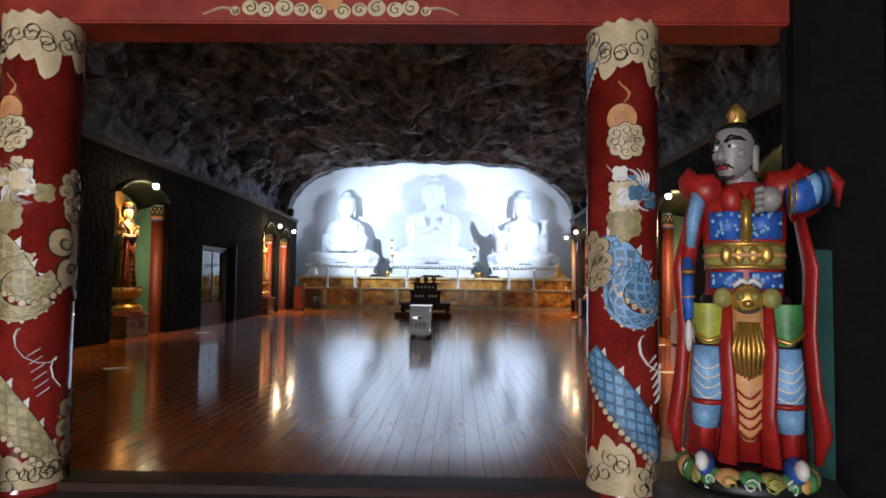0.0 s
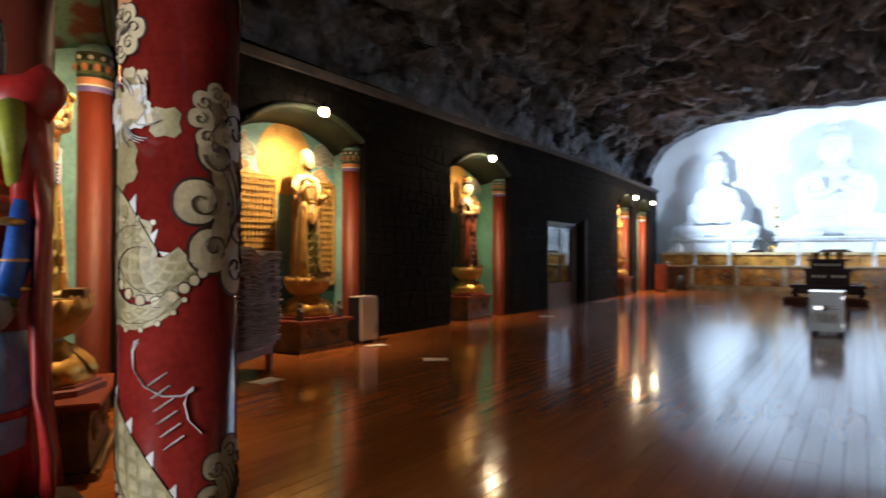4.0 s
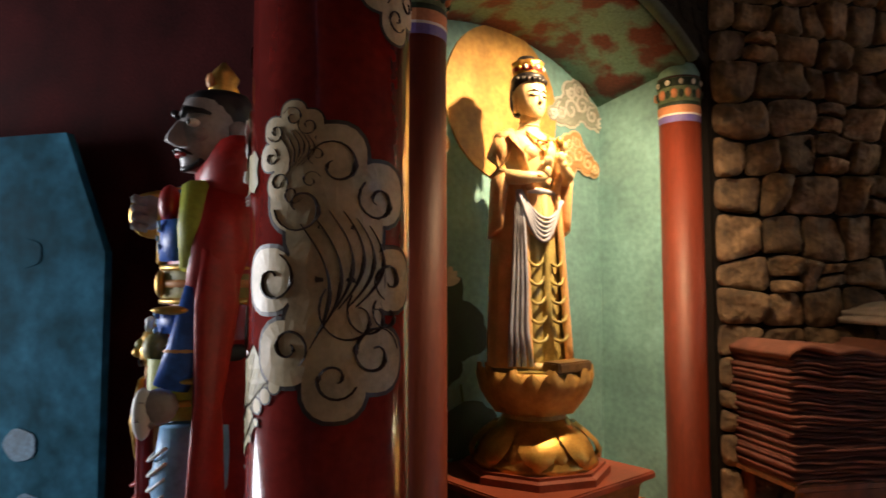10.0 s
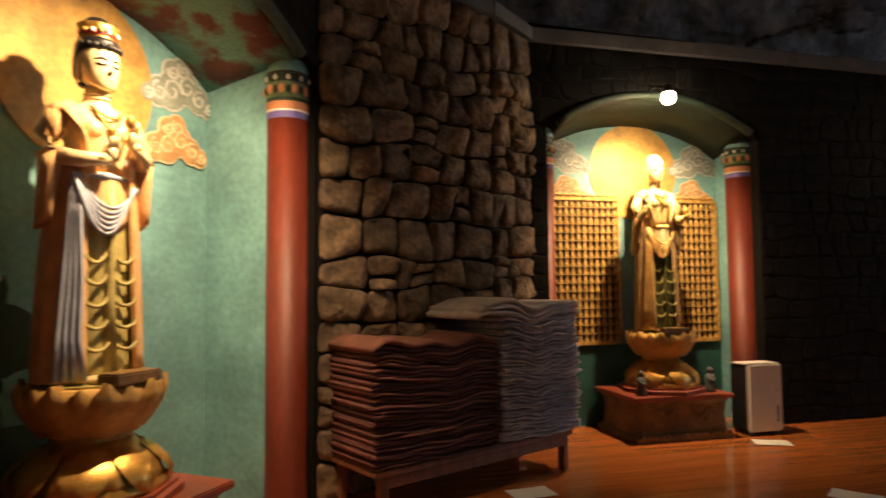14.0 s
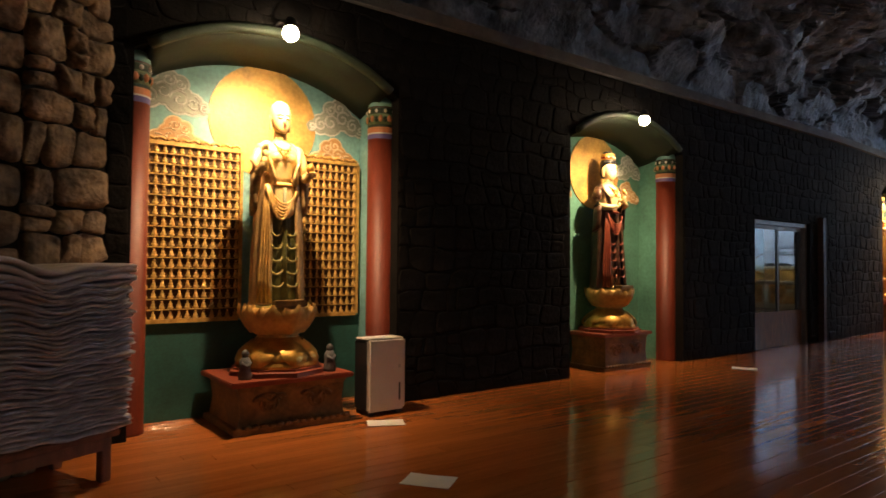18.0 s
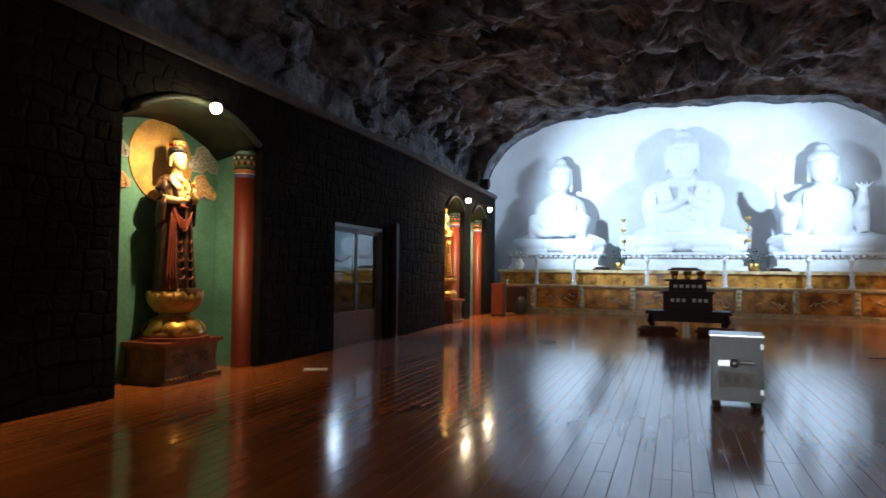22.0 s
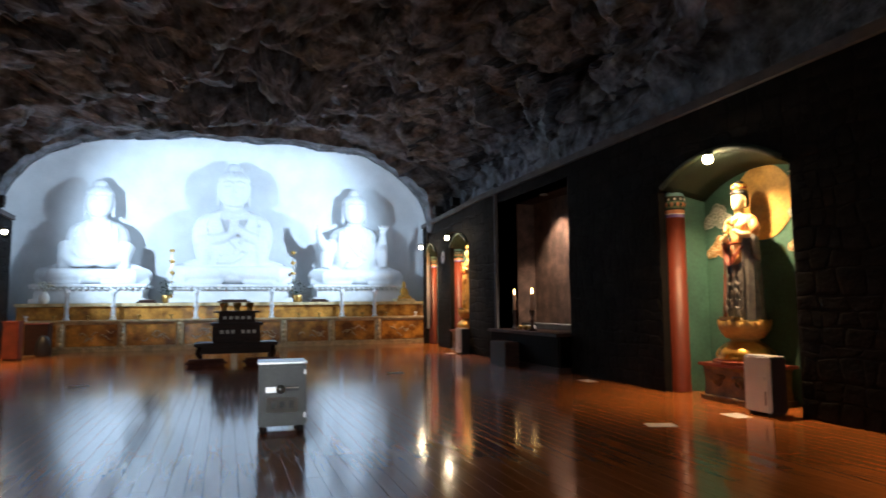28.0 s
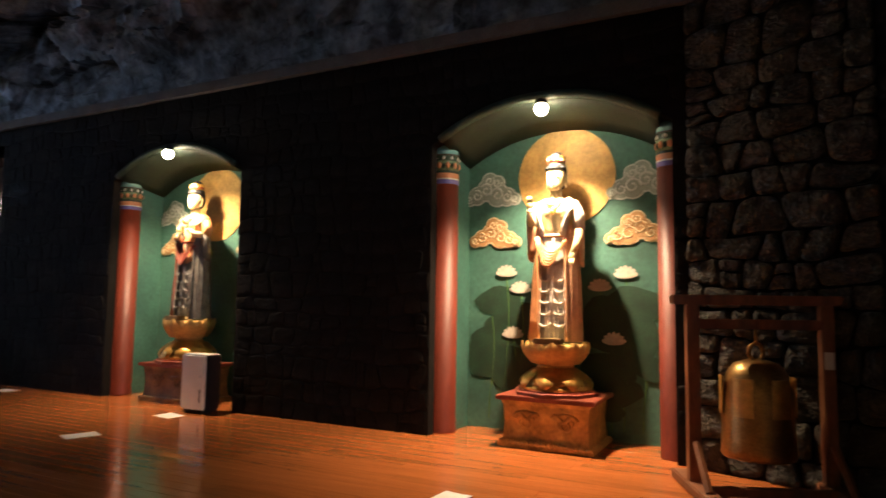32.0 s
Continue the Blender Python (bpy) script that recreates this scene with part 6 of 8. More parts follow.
# ---- stone altar and its figures ----
AY = 28.45
altar = thing("stone_altar", "long two-tiered golden marble altar across the hall's end", "altar")
part("lower_step", B(-6.95, 5.35, AY, AY + 0.95, 0.10, 0.84), ONYXPALE, altar)
part("foot_moulding", B(-6.98, 5.38, AY - 0.06, AY + 0.9, 0, 0.10, 0.015), ONYXPALE, altar, "pale carved foot moulding")
part("ledge_slab", B(-7.0, 5.4, AY - 0.09, AY + 0.95, 0.84, 0.90, 0.012), ONYXPALE, altar, "pale marble ledge slab")
part("upper_step", B(-7.0, 5.4, AY + 0.8, AY + 1.2, 0.90, 1.30), ONYX, altar, "upper tier of golden marble")
part("table_slab", B(-7.05, 5.45, AY + 0.72, AY + 5.0, 1.30, 1.40, 0.012), ONYXPALE, altar, "pale marble table slab")
bm = bmesh.new()
for k in range(90):
    ball(bm, (-6.9 + 12.2 * k / 89, AY - 0.065, 0.105), (0.055, 0.025, 0.028), 0, 8, 5)
part("petal_moulding", bm, ONYXPALE, altar, smooth=True)
PIL = [-6.9, -5.66, -4.08, -2.50, -0.95, 0.52, 2.02, 3.55, 5.25]
for a, b in zip(PIL, PIL[1:]):
    panel = part("marble_panel", B(a + 0.12, b - 0.12, AY - 0.03, AY + 0.02, 0.16, 0.78, 0.012), ONYX, altar, "veined golden-brown marble panel")
    rng = random.Random(int(a * 100))
    for k in range(7):
        x0, z0 = rng.uniform(a + 0.3, b - 0.4), rng.uniform(0.3, 0.6)
        bm = bmesh.new()
        tube(bm, [(x0 + 0.05 * i, AY - 0.032, z0 + 0.05 * math.sin(i * 1.2 + k)) for i in range(5)], [0.02, 0.035, 0.03, 0.025, 0.01], 6, 0, 0.5)
        part("carved_scroll", bm, ONYXPALE, panel, smooth=True)
for x in PIL:
    bm = bmesh.new()
    box(bm, x - 0.075, x + 0.075, AY - 0.075, AY + 0.02, 0.10, 0.84, 0.012)
    for z, r in ((0.22, 0.075), (0.36, 0.06), (0.50, 0.07), (0.64, 0.055), (0.74, 0.065)):
        ball(bm, (x, AY - 0.08, z), (r, 0.05, 0.07), 0, 10, 6)
    part("pilaster", bm, ONYXPALE, altar, "pale carved pilaster", True)
for x in (-5.66, -4.42, -2.10, 0.18, 2.45, 3.56):
    bm = bmesh.new()
    lathe(bm, [(0.09, 0.90), (0.10, 0.94), (0.06, 0.98), (0.055, 1.25), (0.08, 1.30), (0.05, 1.36), (0.05, 1.66), (0.085, 1.70), (0.06, 1.78), (0.02, 1.82)], 14, c=(x, AY + 0.55))
    whole("white_stone_post", bm, GRANITE, "slender white carved stone post on the altar ledge", "post", group="altar posts", smooth=True)


def seated(bm, gesture):
    """A seated stone figure one metre tall, facing -y."""
    wide = 1.0 if gesture == "fist" else 0.86
    # folded legs: one broad rounded mass with knees, shins and a fan of robe between them
    for s in (-1, 1):
        tube(bm, [(s * 0.12, 0.0, 0.10), (s * 0.30, -0.06, 0.095), (s * 0.43, -0.15, 0.078), (s * 0.34, -0.25, 0.075), (s * 0.10, -0.31, 0.080), (-s * 0.10, -0.29, 0.105)], [0.13, 0.115, 0.078, 0.075, 0.062, 0.04], 16)
        tube(bm, [(s * 0.36, -0.06, 0.03), (s * 0.44, -0.17, 0.028), (s * 0.30, -0.29, 0.022), (s * 0.08, -0.35, 0.018)], [0.05, 0.05, 0.036, 0.02], 10)
        for k in range(3):
            tube(bm, [(s * (0.40 - 0.05 * k), -0.18 - 0.02 * k, 0.135 - 0.01 * k), (s * (0.24 - 0.05 * k), -0.29 - 0.012 * k, 0.125 - 0.012 * k), (s * (0.06 - 0.02 * k), -0.345, 0.09 - 0.02 * k)], 0.010, 6)
    ball(bm, (0, -0.04, 0.07), (0.34, 0.23, 0.08), 0, 24, 10)
    ball(bm, (0, -0.22, 0.045), (0.30, 0.13, 0.05), 0, 24, 10)
    # torso with the upper arms in one robe
    loft(bm, [[(wide * rx * math.copysign(abs(math.cos(a)) ** 0.85, math.cos(a)), cy + ry * math.sin(a), z) for a in (2 * math.pi * i / 40 for i in range(40))] for z, rx, ry, cy in
              ((0.03, 0.26, 0.18, 0), (0.14, 0.27, 0.165, 0), (0.26, 0.305, 0.155, 0), (0.36, 0.325, 0.15, 0), (0.45, 0.322, 0.145, 0), (0.525, 0.295, 0.138, 0.005), (0.575, 0.235, 0.12, 0.01), (0.605, 0.15, 0.098, 0.012), (0.625, 0.092, 0.085, 0.01), (0.66, 0.082, 0.082, 0.0), (0.72, 0.085, 0.085, -0.005))])
    arms = {"lap": ([(0.25, -0.05, 0.36), (0.235, -0.13, 0.25), (0.10, -0.235, 0.20), (0.0, -0.255, 0.20)], [(-0.25, -0.05, 0.36), (-0.245, -0.13, 0.25), (-0.14, -0.235, 0.20), (-0.02, -0.265, 0.185)]),
            "fist": ([(0.26, -0.03, 0.36), (0.21, -0.085, 0.35), (0.09, -0.135, 0.40), (0.005, -0.17, 0.465)], [(-0.26, -0.03, 0.36), (-0.21, -0.085, 0.35), (-0.09, -0.135, 0.37), (-0.005, -0.17, 0.405)]),
            "raised": ([(0.26, -0.04, 0.40), (0.27, -0.12, 0.37), (0.275, -0.19, 0.44), (0.27, -0.21, 0.52)], [(-0.26, -0.04, 0.40), (-0.30, -0.12, 0.36), (-0.37, -0.18, 0.43), (-0.40, -0.20, 0.51)])}[gesture]
    for arm in arms:
        s = math.copysign(1, arm[0][0])
        tube(bm, arm, [0.085, 0.075, 0.050, 0.032] if gesture != "fist" else [0.07, 0.062, 0.045, 0.03], 14)
        e = Vector(arm[-1])
        if gesture == "lap":
            ball(bm, e, (0.07, 0.05, 0.022), 0, 12, 8)
        else:
            ball(bm, e + Vector((0, -0.012, 0.015)), (0.036, 0.03, 0.042), 0, 10, 8)
            for k in range(4):
                out = s * (0.012 * (k - 1.5)) + (s * 0.02 * (k - 1.2) if gesture == "raised" else 0)
                tube(bm, [e + Vector((0.016 * (k - 1.5), -0.022, 0.04)), e + Vector((0.016 * (k - 1.5) + out, -0.03, 0.095 if gesture == "raised" else 0.062))], [0.012, 0.009], 6)
        # sleeve falling from the forearm
        tube(bm, [(arm[1][0], arm[1][1] - 0.01, arm[1][2]), (arm[1][0] * 1.02, arm[1][1] - 0.01, arm[1][2] - 0.09), (arm[1][0] * 1.06, arm[1][1] - 0.02, max(0.11, arm[1][2] - 0.19))], [0.065, 0.072, 0.05], 12, 0, 0.8)
        tube(bm, [(s * 0.20 * wide, -0.105, 0.545), (s * 0.215 * wide, -0.135, 0.47), (s * 0.205 * wide, -0.15, 0.38)], 0.009, 6)
    # robe edges over the chest
    tube(bm, [(-0.10, -0.082, 0.60), (-0.105, -0.128, 0.52), (-0.06, -0.152, 0.40), (0.02, -0.16, 0.31), (0.11, -0.158, 0.26)], 0.013, 6)
    tube(bm, [(0.10, -0.082, 0.60), (0.115, -0.128, 0.52), (0.09, -0.15, 0.42), (0.05, -0.158, 0.34)], 0.013, 6)
    for k in range(3):
        tube(bm, [(0.03 + 0.03 * k, -0.158, 0.30 - 0.03 * k), (0.0, -0.172, 0.22 - 0.02 * k), (-0.10 - 0.02 * k, -0.168, 0.24 - 0.03 * k)], 0.009, 6)
    # head: full face, long ears, snail curls and the raised crown
    rings = [(0.635, 0.040, 0.045, -0.07), (0.65, 0.075, 0.075, -0.05), (0.685, 0.102, 0.102, -0.03), (0.735, 0.119, 0.120, -0.018), (0.79, 0.125, 0.126, -0.008), (0.845, 0.122, 0.124, 0.0), (0.895, 0.104, 0.108, 0.006), (0.93, 0.07, 0.075, 0.01)]
    loft(bm, [[(rx * math.cos(a), cy + ry * math.sin(a), z) for a in (2 * math.pi * i / 28 for i in range(28))] for z, rx, ry, cy in rings])
    loft(bm, [[(u * wx, yy, z) for u, yy in ((-1, 0.0), (-0.5, y), (0.5, y), (1, 0.0))] for z, wx, y in ((0.722, 0.030, -0.12), (0.732, 0.026, -0.158), (0.765, 0.017, -0.146), (0.82, 0.013, -0.130))])
    for s in (-1, 1):
        loft(bm, [[(s * (0.122 + 0.016 * math.cos(a)), 0.01 + ry * math.sin(a), z) for a in (2 * math.pi * i / 8 for i in range(8))] for z, ry in ((0.645, 0.010), (0.67, 0.020), (0.74, 0.022), (0.80, 0.034), (0.825, 0.014))])
        tube(bm, [(s * 0.018, -0.135, 0.818), (s * 0.05, -0.130, 0.832), (s * 0.09, -0.098, 0.818)], 0.007, 5)
        tube(bm, [(s * 0.022, -0.132, 0.785), (s * 0.05, -0.130, 0.778), (s * 0.085, -0.102, 0.785)], 0.008, 5)
    tube(bm, [(-0.03, -0.128, 0.690), (0, -0.138, 0.686), (0.03, -0.128, 0.690)], 0.010, 5)
    for j in range(7):
        b = 0.30 + 1.25 * j / 7
        n = max(4, int(24 * math.cos(b)))
        for i in range(n):
            a = 2 * math.pi * (i + 0.5 * (j % 2)) / n
            ball(bm, (0.126 * math.cos(b) * math.cos(a), 0.004 + 0.126 * math.cos(b) * math.sin(a), 0.83 + 0.105 * math.sin(b)), 0.017, 0, 6, 5)
    lathe(bm, [(0.075, 0.91), (0.072, 0.95), (0.055, 0.98), (0.02, 1.0)], 14)


for x, h, w, gesture, label in ((-5.25, 3.52, 0.97, "lap", "large white granite seated statue resting its palms in its lap"), (-1.03, 4.30, 0.96, "fist", "largest white granite seated statue with joined fists"), (3.26, 3.58, 0.97, "raised", "large white granite seated statue with raised palms")):
    cy = 31.1
    bm = bmesh.new()
    seated(bm, gesture)
    stat = whole("seated_stone_statue", bm, GRANITE, label, "statue", Matrix.Translation((x, cy, 2.0)) @ Matrix.Diagonal((h * w, h * 0.8, h, 1)), smooth=True)
    rem = stat.modifiers.new("blend", "REMESH")
    rem.mode, rem.voxel_size, rem.use_smooth_shade = "VOXEL", 0.009, True
    smo = stat.modifiers.new("soften", "SMOOTH")
    smo.factor, smo.iterations = 0.5, 2
    half_w = 1.95 if gesture == "fist" else 1.62
    th = thing("stone_throne", "white granite statue throne with lotus-petal rim", "throne", Matrix.Translation((x, cy, 1.40)), group="stone thrones")
    part("base_block", B(-half_w, half_w, -1.25, 0.7, 0, 0.16, 0.02), GRANITE, th)
    part("waist", B(-half_w * 0.93, half_w * 0.93, -1.15, 0.65, 0.16, 0.5, 0.01), GRANITE, th)
    part("top_slab", B(-half_w * 1.02, half_w * 1.02, -1.28, 0.72, 0.5, 0.6, 0.02), GRANITE, th)
    for k in range(2 * int(half_w * 6)):
        px = -half_w + (k + 0.5) * half_w / int(half_w * 6)
        bm = bmesh.new()
        ball(bm, (px, -1.2, 0.46), (0.075, 0.06, 0.055), 0, 8, 6)
        part("stone_petal", bm, GRANITE, th, smooth=True)

# small things on the altar
for x in (-3.02, 1.10):
    bush = thing("potted_plant", "dark green potted plant between the stone thrones", "plant", Matrix.Translation((x, AY + 1.55, 1.40)))
    bm = bmesh.new()
    lathe(bm, [(0.10, 0), (0.15, 0.05), (0.17, 0.24), (0.15, 0.26)], 16)
    part("pot", bm, BRASS, bush, smooth=True)
    bm = bmesh.new()
    rng = random.Random(int(x * 10))
    for k in range(90):
        a, b, r = rng.uniform(0, 6.28), rng.uniform(0.1, 1.4), rng.uniform(0.08, 0.30)
        c = Vector((r * math.cos(a), r * math.sin(a), 0.26 + 0.5 * math.sin(b) * rng.random()))
        d = Vector((math.cos(a) * 0.09, math.sin(a) * 0.09, rng.uniform(-0.03, 0.1)))
        n = Vector((-math.sin(a), math.cos(a), 0)) * 0.03
        bm.faces.new([bm.verts.new(p) for p in (c, c + d * 0.5 + n, c + d, c + d * 0.5 - n)])
    part("leaves", bm, DKGREEN, bush)
for s in (-1, 1):
    for k in range(3):
        bm = bmesh.new()
        petals(bm, 8, 0.05, 0, 0.10, 0.04)
        lathe(bm, [(0.04, 0), (0.07, 0.05), (0.05, 0.1)], 12)
        whole("lotus_lamp", bm, GOLDMATT, "small hanging gilded lotus lamp beside the middle statue", "lamp", Matrix.Translation((-0.98 + s * 1.95, AY + 1.9, 2.35 + 0.36 * k)), group="lotus lamps", smooth=True)
    bm = bmesh.new()
    tube(bm, [(-0.98 + s * 1.95, AY + 1.9, 1.4), (-0.98 + s * 1.95, AY + 1.9, 3.16)], 0.012, 6)
    whole("lamp_pole", bm, BRASS, "thin brass pole carrying lotus lamps", "pole", group="lamp poles")
bm = bmesh.new()
seated(bm, "lap")
whole("small_gold_statue", bm, GOLD, "small gilded seated statue on the altar table", "statue", Matrix.Translation((4.75, AY + 1.1, 1.50)) @ Matrix.Diagonal((0.5, 0.5, 0.62, 1)), smooth=True)
tagged(link("small_plinth", B(4.42, 5.08, AY + 0.85, AY + 1.4, 1.40, 1.50, 0.01), ONYXPALE), "pale plinth under the small gilded statue", "plinth")
bm = bmesh.new()
lathe(bm, [(0.08, 0), (0.14, 0.08), (0.15, 0.2), (0.07, 0.32), (0.09, 0.36)], 16)
vase = whole("flower_vase", bm, WHITE, "white vase with pale flowers at the altar's end", "vase", Matrix.Translation((-6.35, AY + 1.0, 1.40)), smooth=True)
rng = random.Random(9)
for k in range(22):
    bm = bmesh.new()
    ball(bm, (rng.gauss(0, 0.10), rng.gauss(0, 0.09), 0.5 + rng.gauss(0, 0.10)), rng.uniform(0.025, 0.05), 0, 6, 5)
    part("flower", bm, PINK, vase, smooth=True)
for x, y, sx in ((-3.55, AY + 0.95, 0.28), (1.75, AY + 0.95, 0.3), (-0.98, AY + 0.85, 0.5)):
    bm = bmesh.new()
    box(bm, -sx, sx, -0.12, 0.12, 0, 0.05, 0.008)
    box(bm, -sx * 0.8, sx * 0.8, -0.09, 0.09, 0.05, 0.10, 0.008)
    whole("offering_tray", bm, DARKWOOD, "dark lacquered offering tray on the altar table", "tray", Matrix.Translation((x, y, 1.40)), group="offering trays")
rng = random.Random(4)
for k in range(16):
    x = -6.5 + 0.75 * k + rng.uniform(-0.2, 0.2)
    if -1.9 < x < 0.0:
        continue
    bm = bmesh.new()
    lathe(bm, [(0.035, 0), (0.05, 0.02), (0.02, 0.05), (0.02, 0.08), (0.05, 0.11), (0.055, 0.15), (0.045, 0.15)], 12)
    whole("offering_bowl", bm, BRASS if k % 3 else WHITE, "small footed offering bowl on the altar ledge", "bowl", Matrix.Translation((x, AY + 0.25, 0.90)), group="offering bowls", smooth=True)


# ---- incense table, safe ----
tab = thing("incense_table", "dark stepped wooden incense table with cushions before it", "table", Matrix.Translation((-0.98, 23.2, 0)))
part("lower_top", B(-0.9, 0.9, -0.45, 0.45, 0.38, 0.46, 0.015), DARKWOOD, tab)
for sx in (-1, 1):
    for sy in (-1, 1):
        bm = bmesh.new()
        tube(bm, [(sx * 0.78, sy * 0.36, 0.38), (sx * 0.82, sy * 0.39, 0.25), (sx * 0.76, sy * 0.36, 0.1), (sx * 0.84, sy * 0.4, 0.0)], [0.07, 0.06, 0.045, 0.055], 8)
        part("leg", bm, DARKWOOD, tab, smooth=True)
part("apron", B(-0.76, 0.76, -0.40, 0.40, 0.22, 0.38, 0.01), DARKWOOD, tab)
part("middle_box", B(-0.52, 0.52, -0.3, 0.3, 0.46, 0.86, 0.015), DARKWOOD, tab)
part("middle_lip", B(-0.58, 0.58, -0.34, 0.34, 0.84, 0.90, 0.012), DARKWOOD, tab)
part("upper_box", B(-0.40, 0.40, -0.24, 0.24, 0.90, 1.12, 0.012), DARKWOOD, tab)
part("upper_lip", B(-0.50, 0.50, -0.30, 0.30, 1.12, 1.17, 0.01), DARKWOOD, tab)
for k in range(6):
    x = -0.36 + 0.12 * k + (0.1 if k > 2 else 0)
    part("pale_character", B(x, x + 0.075, -0.304, -0.299, 0.66, 0.74), WHITE, tab, "pale painted character bar")
    if k < 5:
        part("pale_character", B(-0.3 + 0.13 * k, -0.22 + 0.13 * k, -0.244, -0.239, 0.98, 1.05), WHITE, tab, "pale painted character bar")
for x in (-0.28, 0.0, 0.28):
    bm = bmesh.new()
    lathe(bm, [(0.05, 0), (0.07, 0.03), (0.05, 0.07), (0.09, 0.12), (0.10, 0.18), (0.07, 0.19)], 14)
    whole("incense_bowl", bm, BRASS, "small brass incense bowl on the dark table", "bowl", Matrix.Translation((-0.98 + x, 23.2, 1.17)), group="incense bowls", smooth=True)
for x in (-0.62, 0.55):
    bm = bmesh.new()
    box(bm, -0.42, 0.42, -0.3, 0.3, 0, 0.14, 0.06)
    whole("floor_cushion", bm, MAROONCLOTH, "dark maroon floor cushion before the incense table", "cushion", Matrix.Translation((-0.98 + x, 22.3, 0)), group="floor cushions", smooth=True)

safe = thing("donation_safe", "grey-green steel safe on short feet in the hall's middle", "safe", pose(-0.66, 14.53, 0, 0, 0, -2))
part("body", B(-0.235, 0.235, -0.22, 0.22, 0.06, 0.68, 0.012), SAFEGREY, safe)
part("top_plate", B(-0.245, 0.245, -0.23, 0.23, 0.68, 0.70, 0.006), STEEL, safe, "pale worn top plate")
part("door", B(-0.205, 0.21, -0.238, -0.22, 0.09, 0.655, 0.006), SAFEGREY, safe)
part("number_plate", B(-0.165, -0.06, -0.243, -0.238, 0.40, 0.455), STEEL, safe, "pale plate")
part("dark_plate", B(0.02, 0.155, -0.243, -0.238, 0.41, 0.46), PLASTICB, safe, "dark plate")
part("pale_strip", B(0.02, 0.155, -0.245, -0.243, 0.437, 0.448), WHITE, safe)
bm = bmesh.new()
lathe(bm, [(0.045, 0), (0.045, 0.012), (0.028, 0.02), (0.026, 0.045), (0.01, 0.05)], 20)
bmesh.ops.transform(bm, matrix=pose(-0.02, -0.238, 0.43, 90), verts=bm.verts)
part("dial", bm, STEEL, safe, "steel combination dial", True)
part("paper_notice", B(-0.16, 0.15, -0.2405, -0.238, 0.20, 0.345), SAFEPAPER, safe, "faded grey notice")
for k in range(3):
    part("notice_character", B(-0.11 + 0.085 * k, -0.06 + 0.085 * k, -0.242, -0.2405, 0.245, 0.31), PLASTICB, safe, "dark printed character bar")
part("hinge", B(0.205, 0.232, -0.24, -0.22, 0.57, 0.62, 0.004), STEEL, safe)
part("hinge", B(0.205, 0.232, -0.24, -0.22, 0.14, 0.19, 0.004), STEEL, safe)
for sx in (-1, 1):
    for sy in (-1, 1):
        bm = bmesh.new()
        lathe(bm, [(0.04, 0), (0.042, 0.03), (0.03, 0.06)], 12, c=(sx * 0.18, sy * 0.17))
        part("foot", bm, PLASTICB, safe, smooth=True)


# ---- figure panels in the first niche ----
def figure_panel(m, w, h, cols, rows):
    """A gilded panel: a framed grid of shelves holding rows of tiny seated figures."""
    ob = thing("figure_panel", "gilded wall panel with rows of tiny seated figures", "panel", m, group="figure panels")
    part("backing", B(0, w, 0.0, 0.02, 0, h), SCREENDARK, ob, "dark brown backing")
    for a in (B(-0.015, 0.012, -0.03, 0.02, 0, h), B(w - 0.012, w + 0.015, -0.03, 0.02, 0, h), B(0.012, w - 0.012, -0.03, 0.02, -0.02, 0.012), B(0.012, w - 0.012, -0.03, 0.02, h - 0.012, h + 0.02)):
        part("frame_rail", a, SCREENWOOD, ob)
    bm = bmesh.new()
    for k in range(9):
        x = w * (k + 0.5) / 9
        tube(bm, [(x - w / 20 + w / 10 * i / 6, -0.005, h + 0.03 + 0.022 * math.sin(math.pi * i / 6)) for i in range(7)], 0.011, 6)
    part("carved_cresting", bm, GOLDMATT, ob, "carved gilded cresting", True)
    cw, rh = w / cols, h / rows
    shelf = bpy.data.meshes.new("shelf")
    b2 = B(0.012, w - 0.012, -0.024, 0.0, -0.004, 0.004)
    b2.to_mesh(shelf)
    b2.free()
    shelf.materials.append(SCREENWOOD)
    fig = bpy.data.meshes.new("figurine")
    b3 = bmesh.new()
    ball(b3, (0, 0, 0.014), (cw * 0.36, 0.012, 0.016), 0, 8, 4)
    ball(b3, (0, 0.002, 0.034), (cw * 0.24, 0.011, 0.022), 0, 7, 4)
    ball(b3, (0, 0.0, 0.061), (cw * 0.14, 0.009, 0.012), 0, 7, 4)
    for f in b3.faces:
        f.smooth = True
    b3.to_mesh(fig)
    b3.free()
    fig.materials.append(FIGGOLD)
    for r in range(rows):
        s = new("shelf", shelf)
        s.parent, s.matrix_basis = ob, Matrix.Translation((0, 0, rh * r + 0.004))
        for c in range(cols):
            o = new("figurine", fig)
            o.parent, o.matrix_basis = ob, Matrix.LocRotScale((cw * (c + 0.5), -0.013, rh * r + 0.008), None, (1, 1, rh / 0.0855))
    return ob


